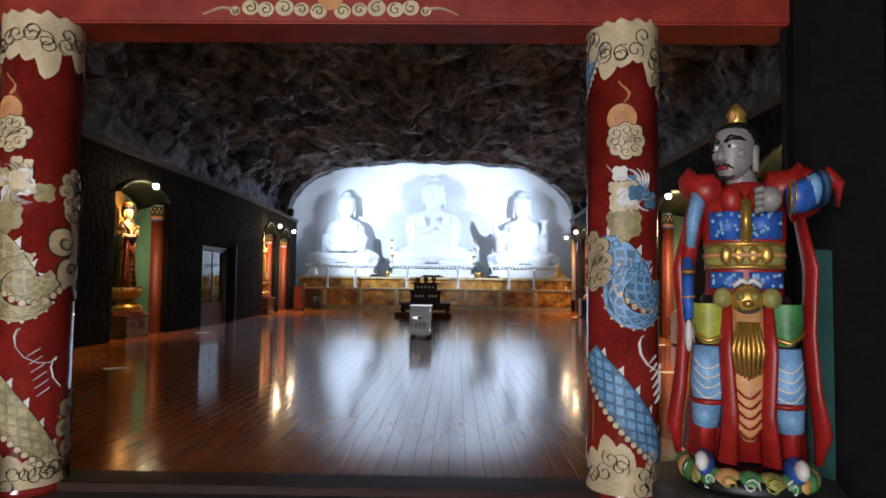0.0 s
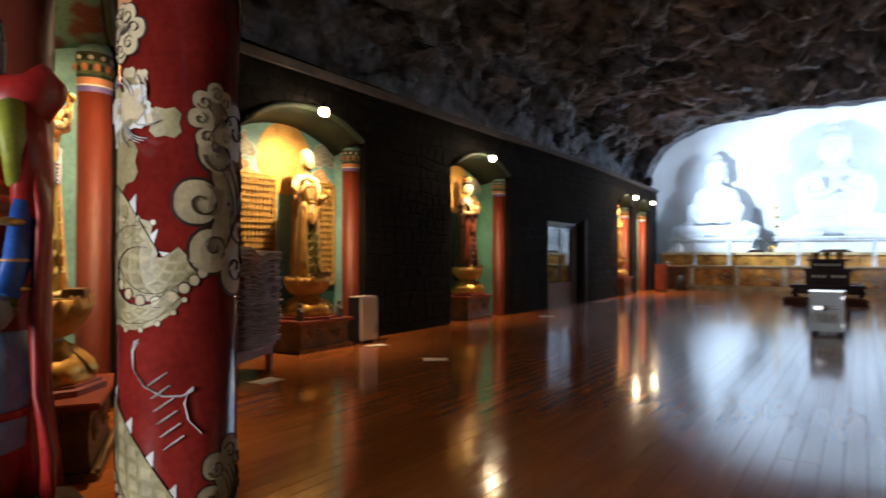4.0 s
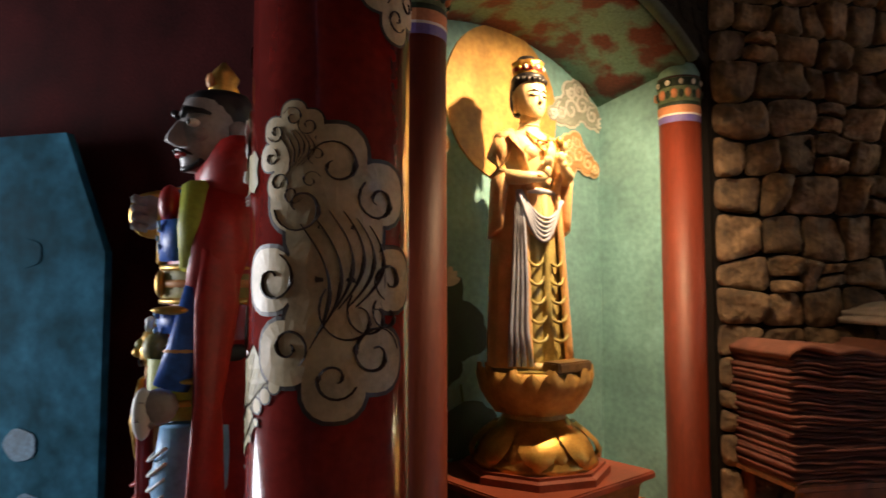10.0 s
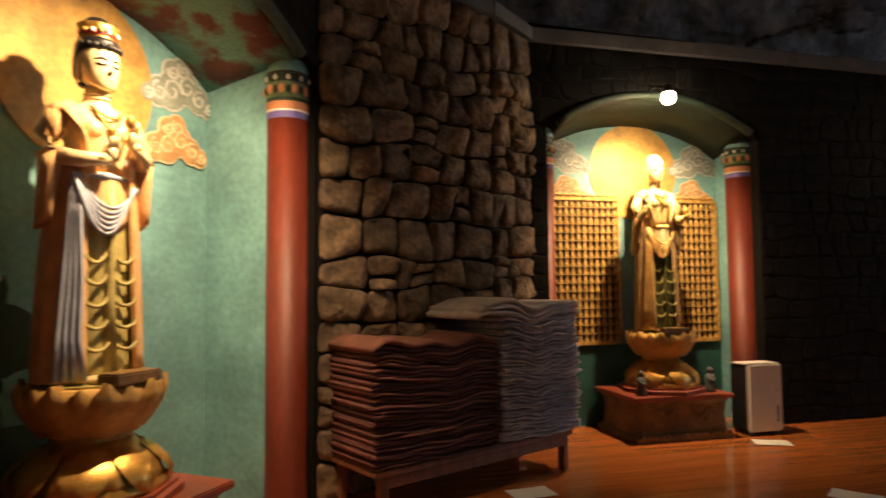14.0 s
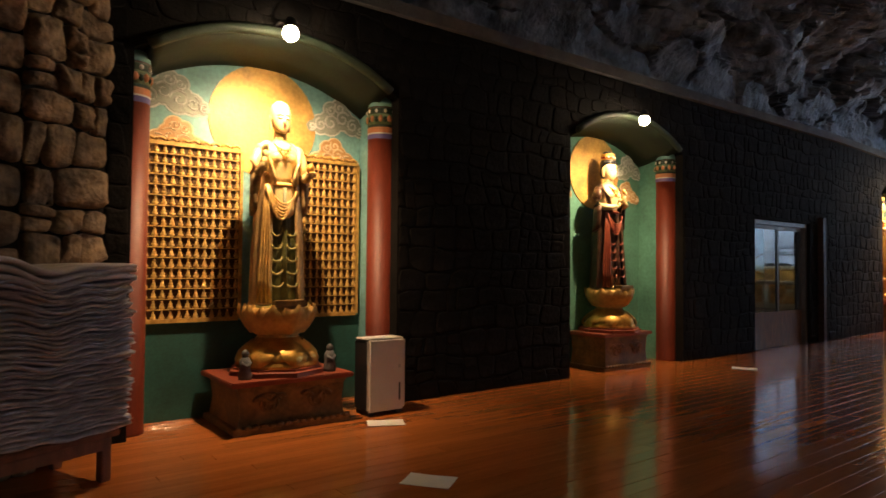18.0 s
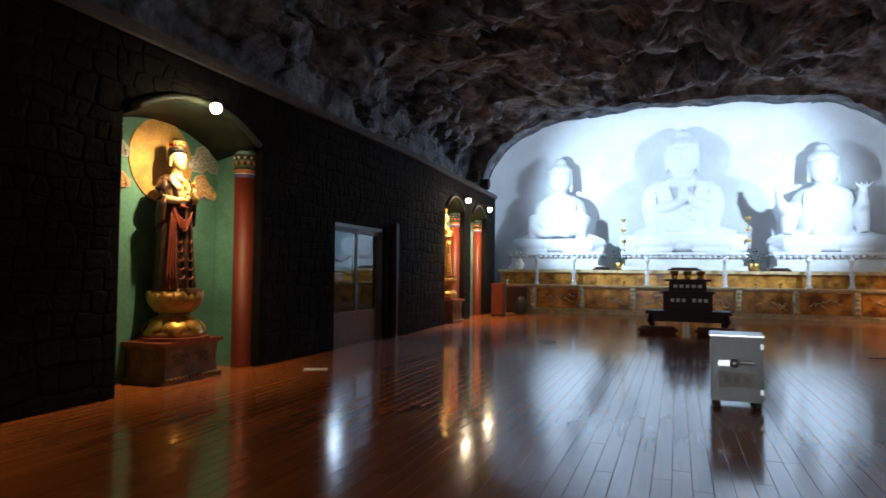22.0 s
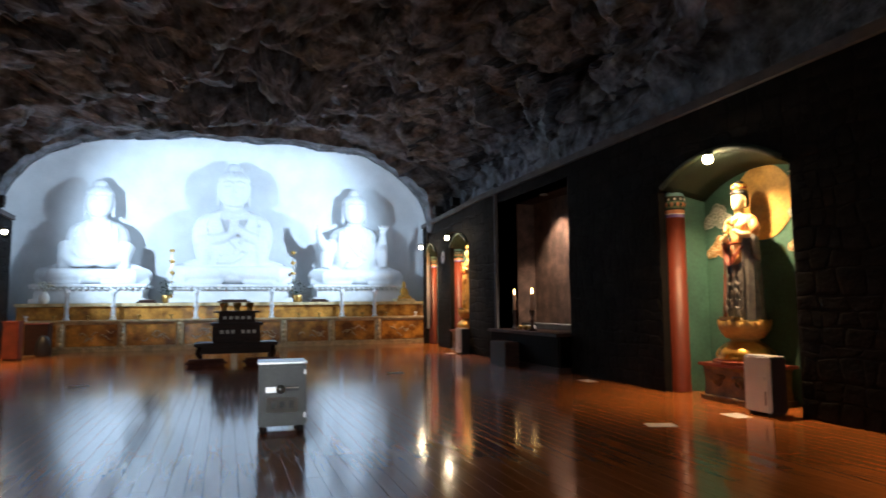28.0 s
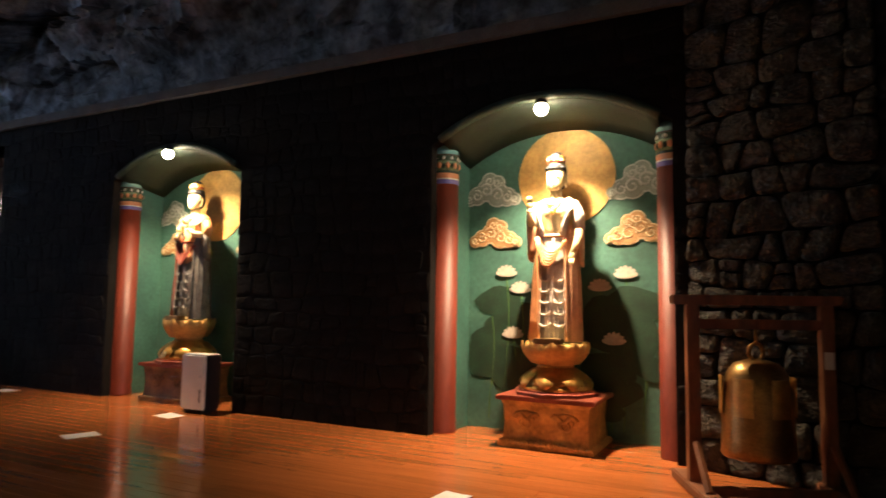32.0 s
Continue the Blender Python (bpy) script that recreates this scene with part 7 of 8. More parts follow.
SCREENDARK = mat("panel_brown", (0.10, 0.05, 0.015), 0.6, var=0.3, bump=0.1)
FIGGOLD = mat("figurine_gold", (0.62, 0.40, 0.12), 0.42, 0.35, var=0.2, scale=30, bump=0.05, rnd=0.15)
figure_panel(M_N1 @ Matrix.Translation((-0.98, 0.485, 0.82)), 0.80, 1.45, 12, 17)
figure_panel(M_N1 @ Matrix.Translation((0.20, 0.485, 0.82)), 0.78, 1.45, 12, 17)
tagged(link("dark_dado", B(-1.02, 1.02, 0.49, 0.51, 0, 0.80), TEALDARK), "dark teal board below the figure panels", "panel").matrix_basis = M_N1
for x in (-0.36, 0.36):
    bm = bmesh.new()
    lathe(bm, [(0.05, 0), (0.055, 0.03), (0.04, 0.08), (0.045, 0.13), (0.03, 0.17)], 14)
    ball(bm, (0, 0, 0.195), (0.03, 0.03, 0.036), 0, 12, 8)
    tube(bm, [(-0.035, -0.02, 0.13), (0, -0.05, 0.10), (0.035, -0.02, 0.13)], 0.014, 6)
    whole("small_monk_statue", bm, LEDGE, "small grey stone praying figure on the pedestal", "statue", M_N1 @ Matrix.Translation((x, -0.20, 0.40)), group="small stone figures", smooth=True)


# ---- dehumidifiers, papers ----
def air_unit(m, w=0.38, d=0.27, h=0.66):
    """A white-fronted air unit with black sides, its front to -y."""
    ob = thing("air_unit", "white-fronted air unit with black sides standing on the floor", "air unit", m, group="air units")
    part("body", B(-w / 2 + 0.01, w / 2 - 0.01, -d / 2 + 0.035, d / 2, 0.03, h - 0.012, 0.02), PLASTICB, ob, "black plastic body")
    part("front", B(-w / 2, w / 2, -d / 2, -d / 2 + 0.045, 0.035, h, 0.02), PLASTICW, ob, "white plastic front")
    part("top", B(-w / 2, w / 2, -d / 2 + 0.045, d / 2 - 0.04, h - 0.014, h, 0.006), PLASTICW, ob, "white top")
    part("slot", B(w / 2 - 0.075, w / 2 - 0.058, -d / 2 - 0.002, -d / 2 + 0.004, 0.12, 0.27), PLASTICB, ob, "dark water gauge slot")
    part("badge", B(w / 2 - 0.08, w / 2 - 0.055, -d / 2 - 0.0015, -d / 2 + 0.003, 0.40, 0.43), STEEL, ob)
    for s in (-1, 1):
        part("foot", B(s * w * 0.36 - 0.03, s * w * 0.36 + 0.03, -d / 2 + 0.03, d / 2 - 0.02, 0, 0.035, 0.005), PLASTICB, ob)
    return ob


air_unit(pose(-6.17, 9.66, 0, 0, 0, 90))
air_unit(pose(4.60, 13.38, 0, 0, 0, -90))
air_unit(pose(4.62, 23.3, 0, 0, 0, -90))


def paper(x, y, turn, w=0.21, d=0.30):
    bm = bmesh.new()
    n = 6
    rng = random.Random(int(x * 31 + y * 7))
    rings = []
    for i in range(n + 1):
        u = w * (i / n - 0.5)
        lift = 0.004 + 0.006 * abs(i / n - 0.5) ** 2 * 4 * rng.random()
        rings.append([(u, -d / 2, lift), (u, 0, lift * 0.6), (u, d / 2, lift), (u, d / 2, lift - 0.003), (u, -d / 2, lift - 0.003)])
    loft(bm, rings)
    whole("paper_notice", bm, PAPER, "white paper notice lying on the wooden floor", "paper", pose(x, y, 0.0, 0, 0, turn), group="floor papers")


for x, y, turn in ((-4.45, 8.96, -53), (-5.10, 6.95, 4), (-5.80, 9.50, -26), (-5.59, 14.78, -63), (3.07, 13.26, 70), (4.20, 13.42, -8), (-3.46, 19.40, 90), (1.80, 19.38, 90), (3.0, 9.38, 84), (4.35, 23.5, 0), (4.42, 16.9, 0)):
    paper(x, y, turn)

# ---- bench with folded blankets ----
bench_m = frame2((-4.80, 5.85), (-5.56, 7.50))
bench = thing("low_bench", "low brown wooden bench along the rubble wall", "bench", bench_m)
part("seat", B(0, 1.80, 0.0, 0.58, 0.26, 0.30, 0.008), GONGWOOD, bench)
part("front_rail", B(0.05, 1.75, 0.01, 0.05, 0.19, 0.26, 0.005), GONGWOOD, bench)
for u in (0.05, 1.70):
    for v in (0.02, 0.50):
        part("leg", B(u, u + 0.06, v, v + 0.06, 0, 0.26, 0.006), GONGWOOD, bench)


def blanket(parent, u0, u1, v0, v1, z, th, material, rng, sag=0.0, droop=0.0):
    """A folded quilt: a soft wavy slab with rounded folds towards the front."""
    bm = bmesh.new()
    nu = 22
    ph = rng.uniform(0, 6)
    prof = [(0, 0.5), (0.03, 0.88), (0.10, 1.0), (0.5, 1.03), (1.0, 0.97), (1.0, 0.03), (0.5, 0.0), (0.10, 0.0), (0.03, 0.12)]
    rings = []
    for i in range(nu + 1):
        k = i / nu
        u = u0 + (u1 - u0) * k
        up = max(0.0, z - 0.32) * 0.032
        dz = up * (math.sin(7 * u + 1) + 0.6 * math.sin(17 * u + 0.5) - 1.6) + 0.22 * th * math.sin(6 * k + ph) + 0.18 * th * math.sin(19 * k + 2 * ph) - sag * math.sin(math.pi * k) - droop * (max(0, abs(k - 0.5) - 0.35) * 6) ** 2
        dv = 0.013 * math.sin(7 * k + ph * 1.7) + 0.006 * math.sin(23 * k + ph)
        rings.append([(u, v0 + dv + (v1 - v0) * a, z + dz + th * b) for a, b in prof])
    loft(bm, rings)
    return part("folded_blanket", bm, material, parent, smooth=True)


rng = random.Random(12)
stack = thing("blanket_stack", "tall stack of folded maroon quilted blankets on the bench", "blankets", bench_m)
z = 0.30
while z < 1.05:
    th = rng.uniform(0.020, 0.030)
    blanket(stack, 0.0 + rng.uniform(-0.02, 0.02), 1.03 + rng.uniform(-0.02, 0.02), rng.uniform(-0.02, 0.02), 0.56, z, th, MAROONCLOTH, rng)
    z += th * 1.02
# top blanket in a lighter maroon than those below
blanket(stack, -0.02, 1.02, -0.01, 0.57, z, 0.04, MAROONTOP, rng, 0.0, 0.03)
stack2 = thing("blanket_stack", "stack of folded grey quilted blankets on the bench", "blankets", bench_m)
z = 0.305
while z < 1.20:
    th = rng.uniform(0.020, 0.030)
    blanket(stack2, 1.05 + rng.uniform(-0.012, 0.012), 1.84 + rng.uniform(-0.025, 0.025), -0.045 + 0.03 * abs(z - 0.75) + rng.uniform(-0.014, 0.014), 0.56, z, th, GREYCLOTH, rng)
    z += th * 1.02
# top three in a paler grey than the rest of the stack
for k in range(3):
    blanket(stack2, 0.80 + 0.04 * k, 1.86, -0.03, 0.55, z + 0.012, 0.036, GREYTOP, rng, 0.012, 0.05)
    z += 0.038

# ---- glass door on the west wall ----
door = thing("door_1", "closed pair of glass doors in a grey frame", "door", frame2((LX, DOOR[0]), (LX, DOOR[1])), kind="structure")
dw = DOOR[1] - DOOR[0]
for a in (B(0, 0.07, 0.05, 0.17, 0, DOOR[2]), B(dw - 0.07, dw, 0.05, 0.17, 0, DOOR[2]), B(0.07, dw - 0.07, 0.05, 0.17, DOOR[2] - 0.07, DOOR[2])):
    part("door_frame", a, ALU, door)
for k in range(2):
    x0 = 0.07 + k * (dw - 0.14) / 2
    x1 = x0 + (dw - 0.14) / 2
    leaf = part("door_leaf", B(x0, x1, 0.09 + 0.03 * k, 0.12 + 0.03 * k, 0, 0.58), GONGWOOD, door, "brown lower door panel")
    for a in (B(x0, x0 + 0.06, 0.085 + 0.03 * k, 0.125 + 0.03 * k, 0.58, DOOR[2] - 0.07), B(x1 - 0.06, x1, 0.085 + 0.03 * k, 0.125 + 0.03 * k, 0.58, DOOR[2] - 0.07), B(x0 + 0.06, x1 - 0.06, 0.085 + 0.03 * k, 0.125 + 0.03 * k, DOOR[2] - 0.14, DOOR[2] - 0.07)):
        part("stile", a, PLASTICB if k == 0 else ALU, leaf)
    part("glass_pane", B(x0 + 0.06, x1 - 0.06, 0.10 + 0.03 * k, 0.108 + 0.03 * k, 0.58, DOOR[2] - 0.14), DOORGLASS, leaf, "clear glass pane").visible_shadow = False
# lit passage behind the door, with a painted end wall
dx = LX - 0.5
tagged(link("wall_passage_back", B(dx - 1.7, dx - 1.6, DOOR[0] - 1.2, DOOR[1] + 2.6, 0, 2.7), PASSAGEBLUE), "pale blue painted passage wall behind the glass door", "wall", kind="structure")
for y0, y1 in ((DOOR[0] - 1.3, DOOR[0] - 1.2), (DOOR[1] + 2.6, DOOR[1] + 2.7)):
    tagged(link("wall_passage_side", B(dx - 1.7, dx, y0, y1, 0, 2.7), MORTAR), "dark passage side wall", "wall", kind="structure")
tagged(link("ceiling_passage", B(dx - 1.7, dx, DOOR[0] - 1.3, DOOR[1] + 2.7, 2.7, 2.8), BLACKBOARDING), "dark passage ceiling", "ceiling", kind="structure")
mural = thing("passage_mural", "painted band of dark hills and green fields on the passage wall", "mural", Matrix.Translation((dx - 1.6, 0, 0)))
part("field", B(0.002, 0.010, DOOR[0] - 1.2, DOOR[1] + 2.6, 1.06, 1.20), PASSAGEGREEN, mural, "olive green painted field")
part("dado", B(0.002, 0.016, DOOR[0] - 1.2, DOOR[1] + 2.6, 0, 1.06), BLACKBOARDING, mural, "dark lower boarding")
for z0, amp, r0 in ((1.22, 0.04, 0.026), (1.58, 0.08, 0.018)):
    bm = bmesh.new()
    tube(bm, [(0.006, DOOR[0] - 1.2 + 0.12 * i, z0 + amp * math.sin(0.55 * i + 8 * z0)) for i in range(48)], r0, 6, 0)
    part("painted_ridge", bm, DKGREEN, mural, "dark painted ridge line", True)
rng = random.Random(6)
for k in range(7):
    bm = bmesh.new()
    for i in range(4):
        ball(bm, (0.004, DOOR[0] + 0.55 * k + rng.uniform(-0.12, 0.12), 1.40 + rng.uniform(-0.12, 0.25)), (0.006, rng.uniform(0.06, 0.14), rng.uniform(0.03, 0.07)), 0, 10, 5)
    part("painted_tree", bm, DKGREEN, mural, "dark painted tree crown", True)
pl = thing("passage_lamp", "lit round ceiling lamp in the passage behind the door", "lamp", Matrix.Translation((dx - 0.9, DOOR[1] + 0.55, 2.35)))
bm = bmesh.new()
lathe(bm, [(0.02, -0.05), (0.075, -0.035), (0.09, 0.0), (0.06, 0.02)], 20)
part("shade", bm, PASSAGEGLOW, pl, "glowing white glass shade", True)
bm = bmesh.new()
tube(bm, [(0, 0, 0.02), (0, 0, 0.35)], 0.01, 6)
part("stem", bm, PLASTICB, pl)
lamp("passage_lamp_light", "POINT", Matrix.Translation((dx - 0.9, DOOR[1] + 0.55, 2.2)), 42, (0.66, 0.86, 1.0), 0.08)
post = link("trim_door_post", B(LX - 0.01, LX + 0.10, DOOR[1] + 0.30, DOOR[1] + 0.42, 0, 2.2, 0.008), DARKWOOD)
tagged(post, "dark wooden post beside the glass door", "post", kind="structure")

# ---- recess on the east wall with a side altar ----
r0, r1, rt = RECESS
bm = bmesh.new()
box(bm, RX + 0.95, RX + 1.05, r0 - 0.1, r1 + 0.1, 0, rt + 0.1)
tagged(link("wall_recess_back", bm, RECESSWALL), "reddish-brown textured recess wall lit from above", "wall", kind="structure")
for y0, y1 in ((r0 - 0.1, r0), (r1, r1 + 0.1)):
    tagged(link("wall_recess_side", B(RX + 0.02, RX + 0.95, y0, y1, 0, rt), RECESSWALL), "reddish-brown recess side wall", "wall", kind="structure")
tagged(link("ceiling_recess", B(RX + 0.02, RX + 1.05, r0, r1, rt, rt + 0.1), DARKWOOD), "dark recess ceiling", "ceiling", kind="structure")
tagged(link("trim_recess_post", B(RX - 0.06, RX + 0.06, r1 + 0.0, r1 + 0.10, 0, RTOP, 0.008), LEDGE), "grey post at the recess edge", "post", kind="structure")
dl = thing("downlight", "small lit round downlight in the recess ceiling", "lamp", Matrix.Translation((RX + 0.45, 19.75, rt - 0.004)))
bm = bmesh.new()
lathe(bm, [(0.07, -0.03), (0.085, -0.03), (0.085, 0.0), (0.07, 0.0)], 20)
part("rim", bm, STEEL, dl, smooth=True)
bm = bmesh.new()
lathe(bm, [(0.065, -0.022), (0.065, -0.012)], 20)
part("lens", bm, BULB, dl, "glowing lens")
lamp("downlight_beam", "SPOT", look((RX + 0.45, 19.75, rt - 0.05), (RX + 0.97, 20.15, 1.6)), 420, (1.0, 0.80, 0.62), 0.03, 76, 0.7)
tb = thing("side_altar", "dark wooden side altar table in the recess", "table", Matrix.Translation((RX, 0, 0)))
part("tabletop", B(-0.30, 0.93, r0 + 0.02, r1 - 0.02, 0.66, 0.72, 0.01), DARKWOOD, tb)
part("front_board", B(-0.22, -0.17, r0 + 0.1, r1 - 0.1, 0.10, 0.66, 0.008), BLACKBOARDING, tb)
part("plinth", B(-0.26, 0.9, r0 + 0.05, r1 - 0.05, 0, 0.10, 0.01), DARKWOOD, tb)
part("shelf", B(0.55, 0.93, r0 + 0.02, r1 - 0.02, 0.72, 0.84, 0.01), LEDGE, tb, "grey stone shelf")
tagged(link("dark_box", B(RX - 0.62, RX - 0.30, r0 + 1.55, r0 + 2.35, 0, 0.50, 0.02), DARKWOOD), "dark wooden box before the side altar", "box")
for y in (19.46, 20.30):
    cs = thing("candle_stand", "lit candle on a dark turned stand", "candle", Matrix.Translation((RX - 0.02, y, 0.72)), group="candle stands")
    bm = bmesh.new()
    lathe(bm, [(0.09, 0), (0.09, 0.02), (0.035, 0.05), (0.025, 0.16), (0.045, 0.20), (0.022, 0.26), (0.06, 0.40), (0.065, 0.42)], 16)
    part("stand", bm, DARKWOOD, cs, smooth=True)
    bm = bmesh.new()
    lathe(bm, [(0.038, 0.42), (0.036, 0.74), (0.03, 0.75)], 16)
    part("candle", bm, WAX, cs, "reddish wax candle", True)
    bm = bmesh.new()
    lathe(bm, [(0.006, 0.755), (0.020, 0.79), (0.016, 0.82), (0.003, 0.87)], 10)
    part("flame", bm, FLAME, cs, "candle flame", True)
for k in range(5):
    bm = bmesh.new()
    lathe(bm, [(0.04, 0), (0.06, 0.05), (0.055, 0.09), (0.03, 0.10)], 12)
    whole("offering_cup", bm, WHITE if k % 2 else BRASS, "small offering cup on the side altar", "cup", Matrix.Translation((RX + 0.05 + 0.1 * (k % 2), 19.66 + 0.12 * k, 0.72)), group="offering cups", smooth=True)

# ---- temple bell in its frame ----
bell_m = frame2((4.02, 8.00), (4.40, 7.08))
fr = thing("bell_frame", "brown wooden frame that carries a hanging bell", "frame", bell_m)
for u in (0.0, 0.92):
    part("post", B(u, u + 0.085, -0.04, 0.045, 0.06, 1.30, 0.008), GONGWOOD, fr)
    part("foot", B(u - 0.02, u + 0.105, -0.42, 0.36, 0, 0.07, 0.01), GONGWOOD, fr)
    bm = bmesh.new()
    tube(bm, [(u + 0.04, -0.32, 0.07), (u + 0.04, -0.06, 0.34)], 0.028, 6)
    part("brace", bm, GONGWOOD, fr)
part("top_beam", B(-0.10, 1.12, -0.05, 0.055, 1.30, 1.37, 0.01), GONGWOOD, fr)
part("cross_rail", B(0.085, 0.92, -0.025, 0.03, 1.13, 1.20, 0.006), GONGWOOD, fr)
part("floor_rail", B(0.10, 0.92, -0.20, -0.14, 0.02, 0.08, 0.006), GONGWOOD, fr)
part("paper_label", B(0.925, 0.99, -0.044, -0.041, 0.86, 0.98), PAPER, fr, "small white paper label")
bell = thing("bronze_bell", "hanging bronze bell with gilded panels", "bell", bell_m @ Matrix.Translation((0.48, 0, 0)))
bm = bmesh.new()
lathe(bm, [(0.235, 0.25), (0.245, 0.27), (0.24, 0.32), (0.235, 0.5), (0.225, 0.68), (0.20, 0.82), (0.15, 0.89), (0.06, 0.92)], 32)
part("body", bm, BRASS, bell, "aged bronze bell body", True)
for k in range(6):
    a = 2 * math.pi * k / 6 - math.pi / 2 + 0.3
    bm = bmesh.new()
    loft(bm, [[(rr * math.cos(a + d), rr * math.sin(a + d), z0) for rr in (0.236, 0.246) for d in ((-0.28, -0.14, 0, 0.14, 0.28) if rr < 0.24 else (0.28, 0.14, 0, -0.14, -0.28))] for z0 in (0.54, 0.66, 0.80)])
    part("gilded_panel", bm, GOLD, bell, "gilded panel")
bm = bmesh.new()
tube(bm, [(0.05 * math.cos(t), 0, 0.97 + 0.06 * math.sin(t)) for t in (2 * math.pi * i / 14 for i in range(15))], 0.014, 6)
tube(bm, [(0, 0, 1.02), (0, 0, 1.14)], 0.008, 6)
part("hanging_ring", bm, BRASS, bell, smooth=True)

# ---- by the altar: cabinet, bag, clock, plaques, floodlights ----
cab = thing("red_cabinet", "small red-brown wooden cabinet beside the altar", "cabinet", pose(-6.15, 25.9, 0))
part("body", B(-0.17, 0.17, -0.2, 0.2, 0.05, 0.92, 0.01), REDWOOD, cab)
part("top", B(-0.19, 0.19, -0.22, 0.22, 0.92, 0.96, 0.008), REDWOOD, cab)
part("base", B(-0.16, 0.16, -0.19, 0.19, 0, 0.05), DARKWOOD, cab)
part("door", B(-0.14, 0.14, -0.212, -0.2, 0.10, 0.88, 0.004), REDWOOD, cab)
cab2 = thing("dark_cabinet", "narrow dark wooden cabinet beside the altar", "cabinet", pose(-5.95, 27.35, 0))
part("body", B(-0.28, 0.28, -0.25, 0.25, 0.04, 0.84, 0.01), DARKWOOD, cab2)
part("top", B(-0.30, 0.30, -0.27, 0.27, 0.84, 0.87, 0.006), REDWOOD, cab2)
bm = bmesh.new()
loft(bm, [[(rx * math.cos(a), 0.8 * rx * math.sin(a), z) for a in (2 * math.pi * i / 16 for i in range(16))] for z, rx in ((0, 0.17), (0.06, 0.2), (0.3, 0.19), (0.48, 0.13), (0.56, 0.05))])
whole("dark_bag", bm, PLASTICB, "limp black bag on the floor by the altar", "bag", pose(-5.72, 26.9, 0), smooth=True)
ck = thing("wall_clock", "round white wall clock on the stone wall", "clock", look((4.80, 25.3, 2.65), (10, 25.3, 2.65)))
bm = bmesh.new()
lathe(bm, [(0.19, -0.02), (0.20, 0.0), (0.20, 0.03), (0.18, 0.035), (0.17, 0.02)], 28)
part("rim", bm, PLASTICB, ck, smooth=True)
bm = bmesh.new()
lathe(bm, [(0.17, 0.015), (0.17, 0.022)], 28)
part("dial_face", bm, PAPER, ck)
for a, ln in ((0.6, 0.08), (2.4, 0.12)):
    bm = bmesh.new()
    tube(bm, [(0, 0, 0.027), (ln * math.cos(a), ln * math.sin(a), 0.027)], 0.006, 5)
    part("pointer", bm, PLASTICB, ck)
for x, y, z, s in ((-6.42, 24.4, LTOP + 0.12, 1), (4.82, 24.4, RTOP + 0.12, -1), (-6.60, 26.02, LTOP + 0.12, 1), (4.84, 26.02, RTOP + 0.12, -1)):
    fl = thing("floodlight", "black floodlight on the ledge aimed at the altar", "floodlight", pose(x, y, z, 0, 0, -25 * s), group="floodlights")
    part("bracket", B(-0.12, 0.12, -0.03, 0.03, 0, 0.06, 0.006), PLASTICB, fl)
    part("housing", B(-0.16, 0.16, -0.10, 0.02, 0.06, 0.30, 0.015), PLASTICB, fl)
    part("lens", B(-0.14, 0.14, 0.02, 0.03, 0.08, 0.28), STEEL, fl)
for M, wide in ((M_L0, 1.2), (M_R0, 1.0)):
    pl = thing("plaque_rack", "white rack of small name plaques in rows", "plaque rack", M @ Matrix.Translation((-wide / 2, 0.45, 0.9)), group="plaque racks")
    part("backing", B(0, wide, 0, 0.03, 0, 1.5), REDWOOD, pl)
    for r in range(9):
        for c in range(4):
            part("plaque", B(wide * (c + 0.06) / 4, wide * (c + 0.94) / 4, -0.015, 0.0, 0.05 + 0.16 * r, 0.17 + 0.16 * r), PAPER, pl)


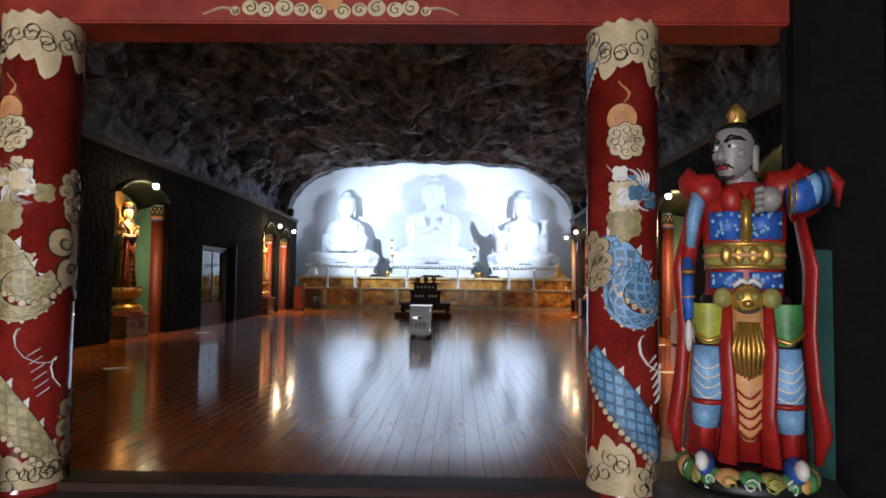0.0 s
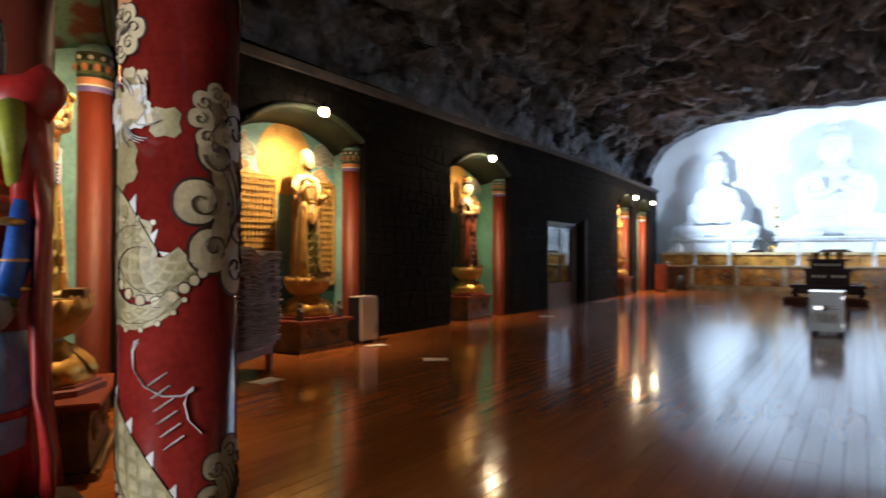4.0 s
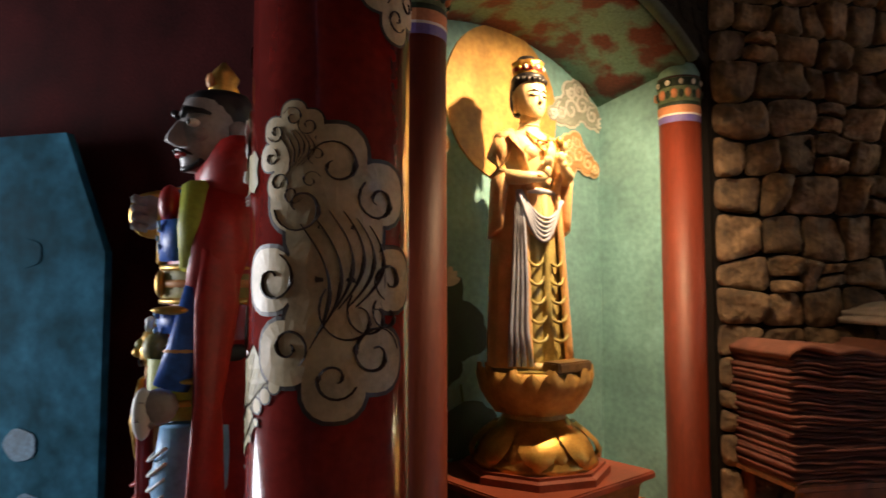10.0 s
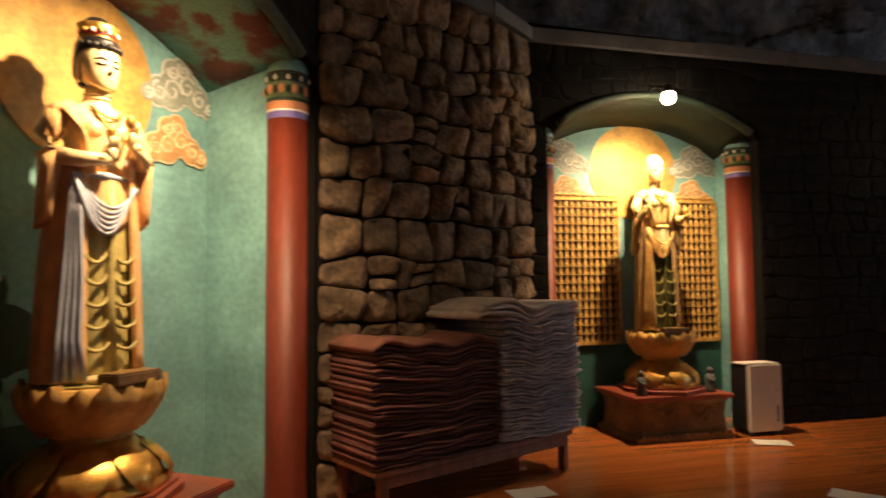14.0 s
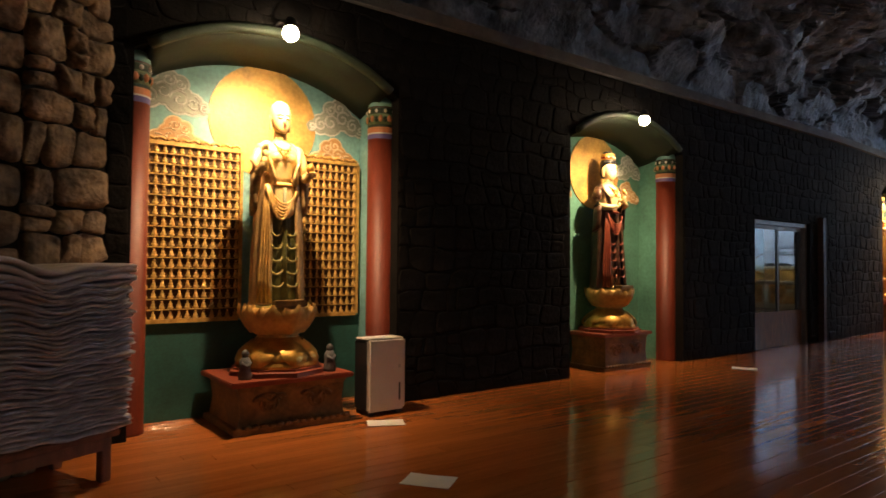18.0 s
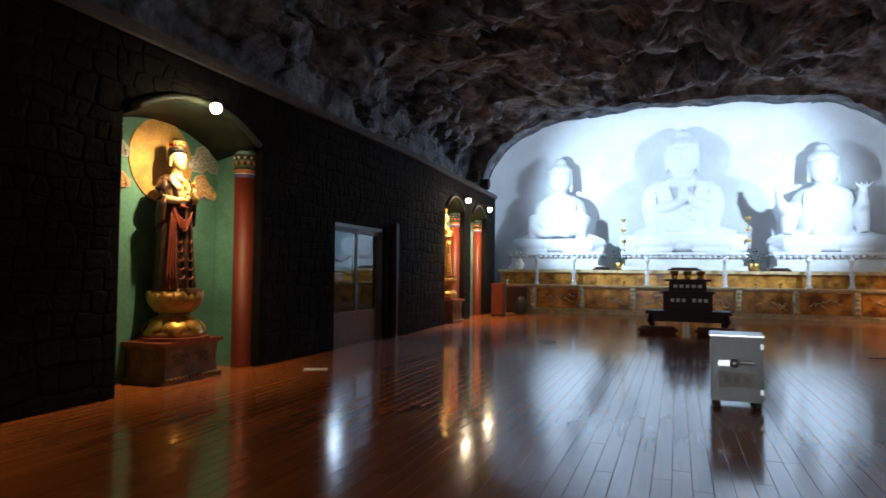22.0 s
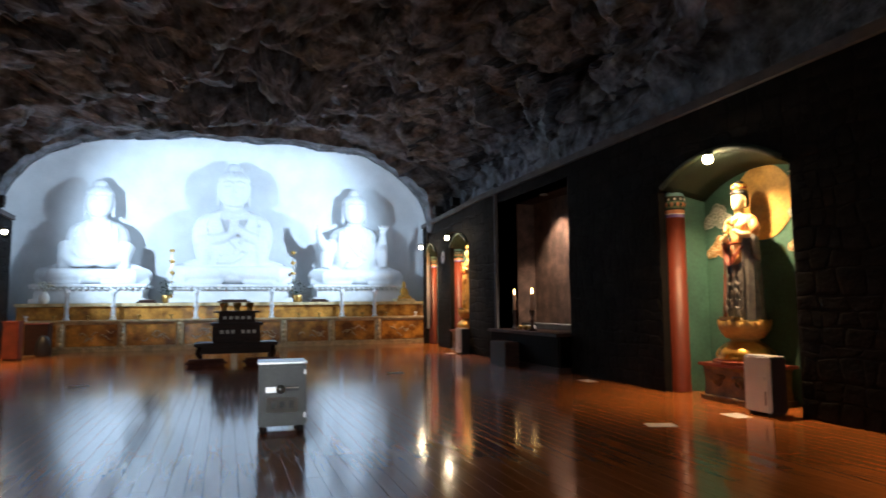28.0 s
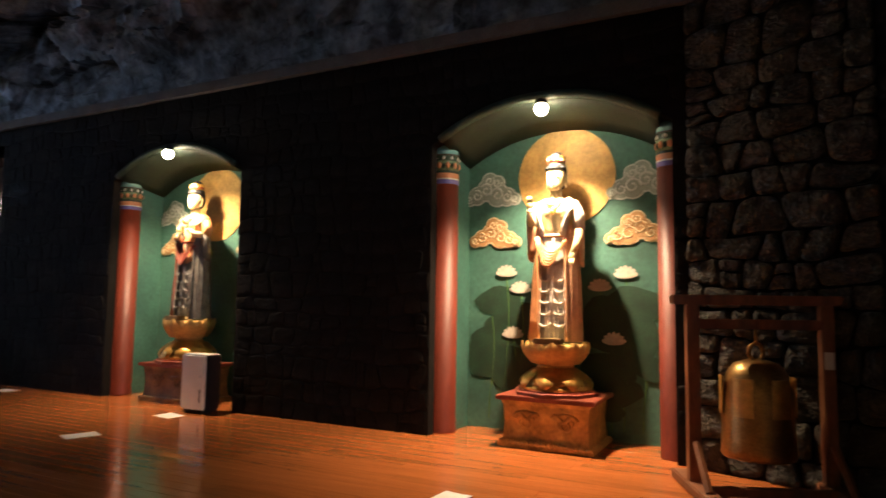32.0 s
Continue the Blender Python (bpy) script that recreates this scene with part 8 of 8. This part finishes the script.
# ---- boards and stones, last ----
def board_mesh(w, ln):
    me = bpy.data.meshes.new("board")
    b = 0.0015
    vs = [(-w / 2, -ln / 2, -0.02), (w / 2, -ln / 2, -0.02), (w / 2, ln / 2, -0.02), (-w / 2, ln / 2, -0.02)]
    vs += [(-w / 2, -ln / 2, -b), (w / 2, -ln / 2, -b), (w / 2, ln / 2, -b), (-w / 2, ln / 2, -b)]
    vs += [(-w / 2 + b, -ln / 2 + b, 0), (w / 2 - b, -ln / 2 + b, 0), (w / 2 - b, ln / 2 - b, 0), (-w / 2 + b, ln / 2 - b, 0)]
    fs = [(8, 9, 10, 11)] + [(i, (i + 1) % 4, 4 + (i + 1) % 4, 4 + i) for i in range(4)] + [(4 + i, 4 + (i + 1) % 4, 8 + (i + 1) % 4, 8 + i) for i in range(4)]
    me.from_pydata(vs, [], fs)
    me.materials.append(FLOOR)
    return me


def lay_floor():
    floor = thing("floor", "glossy red-brown varnished wooden board floor", "floor", kind="structure")
    rng = random.Random(3)
    bw, bl = 0.118, 1.82
    shape = board_mesh(bw - 0.0016, bl - 0.002)
    made, vs, fs = 0, [], []
    for i in range(-62, 52):
        x, off = i * bw, rng.uniform(0, bl)
        for j in range(0, 16):
            y = 4.35 + off + (j - 0.5) * bl
            if y > 29.5 or not -7.6 < x < 6.1:
                continue
            if y - bl / 2 < 4.35:
                # a board cut short at the threshold
                short = y + bl / 2 - 4.35
                if short > 0.05:
                    base, mid = len(vs), 4.35 + short / 2
                    vs += [(v.co.x + x, mid + v.co.y * short / bl, v.co.z) for v in shape.vertices]
                    fs += [[base + k for k in f.vertices] for f in shape.polygons]
                continue
            tip = rng.uniform(-0.0007, 0.0007)
            if -3.2 < x < 1.6 and 5.3 < y < 19 and made < 300:
                ob = new("board", shape)
                ob.parent, ob.matrix_basis = floor, Matrix.Translation((x, y, tip))
                made += 1
            else:
                base = len(vs)
                vs += [(v.co.x + x, v.co.y + y, v.co.z + tip) for v in shape.vertices]
                fs += [[base + k for k in f.vertices] for f in shape.polygons]
    me = bpy.data.meshes.new("boards")
    me.from_pydata(vs, [], fs)
    me.materials.append(FLOOR)
    ob = new("boards", me)
    ob.parent = floor
    tagged(ob, "floor boards along the sides of the hall", kind="stuff")


lay_floor()
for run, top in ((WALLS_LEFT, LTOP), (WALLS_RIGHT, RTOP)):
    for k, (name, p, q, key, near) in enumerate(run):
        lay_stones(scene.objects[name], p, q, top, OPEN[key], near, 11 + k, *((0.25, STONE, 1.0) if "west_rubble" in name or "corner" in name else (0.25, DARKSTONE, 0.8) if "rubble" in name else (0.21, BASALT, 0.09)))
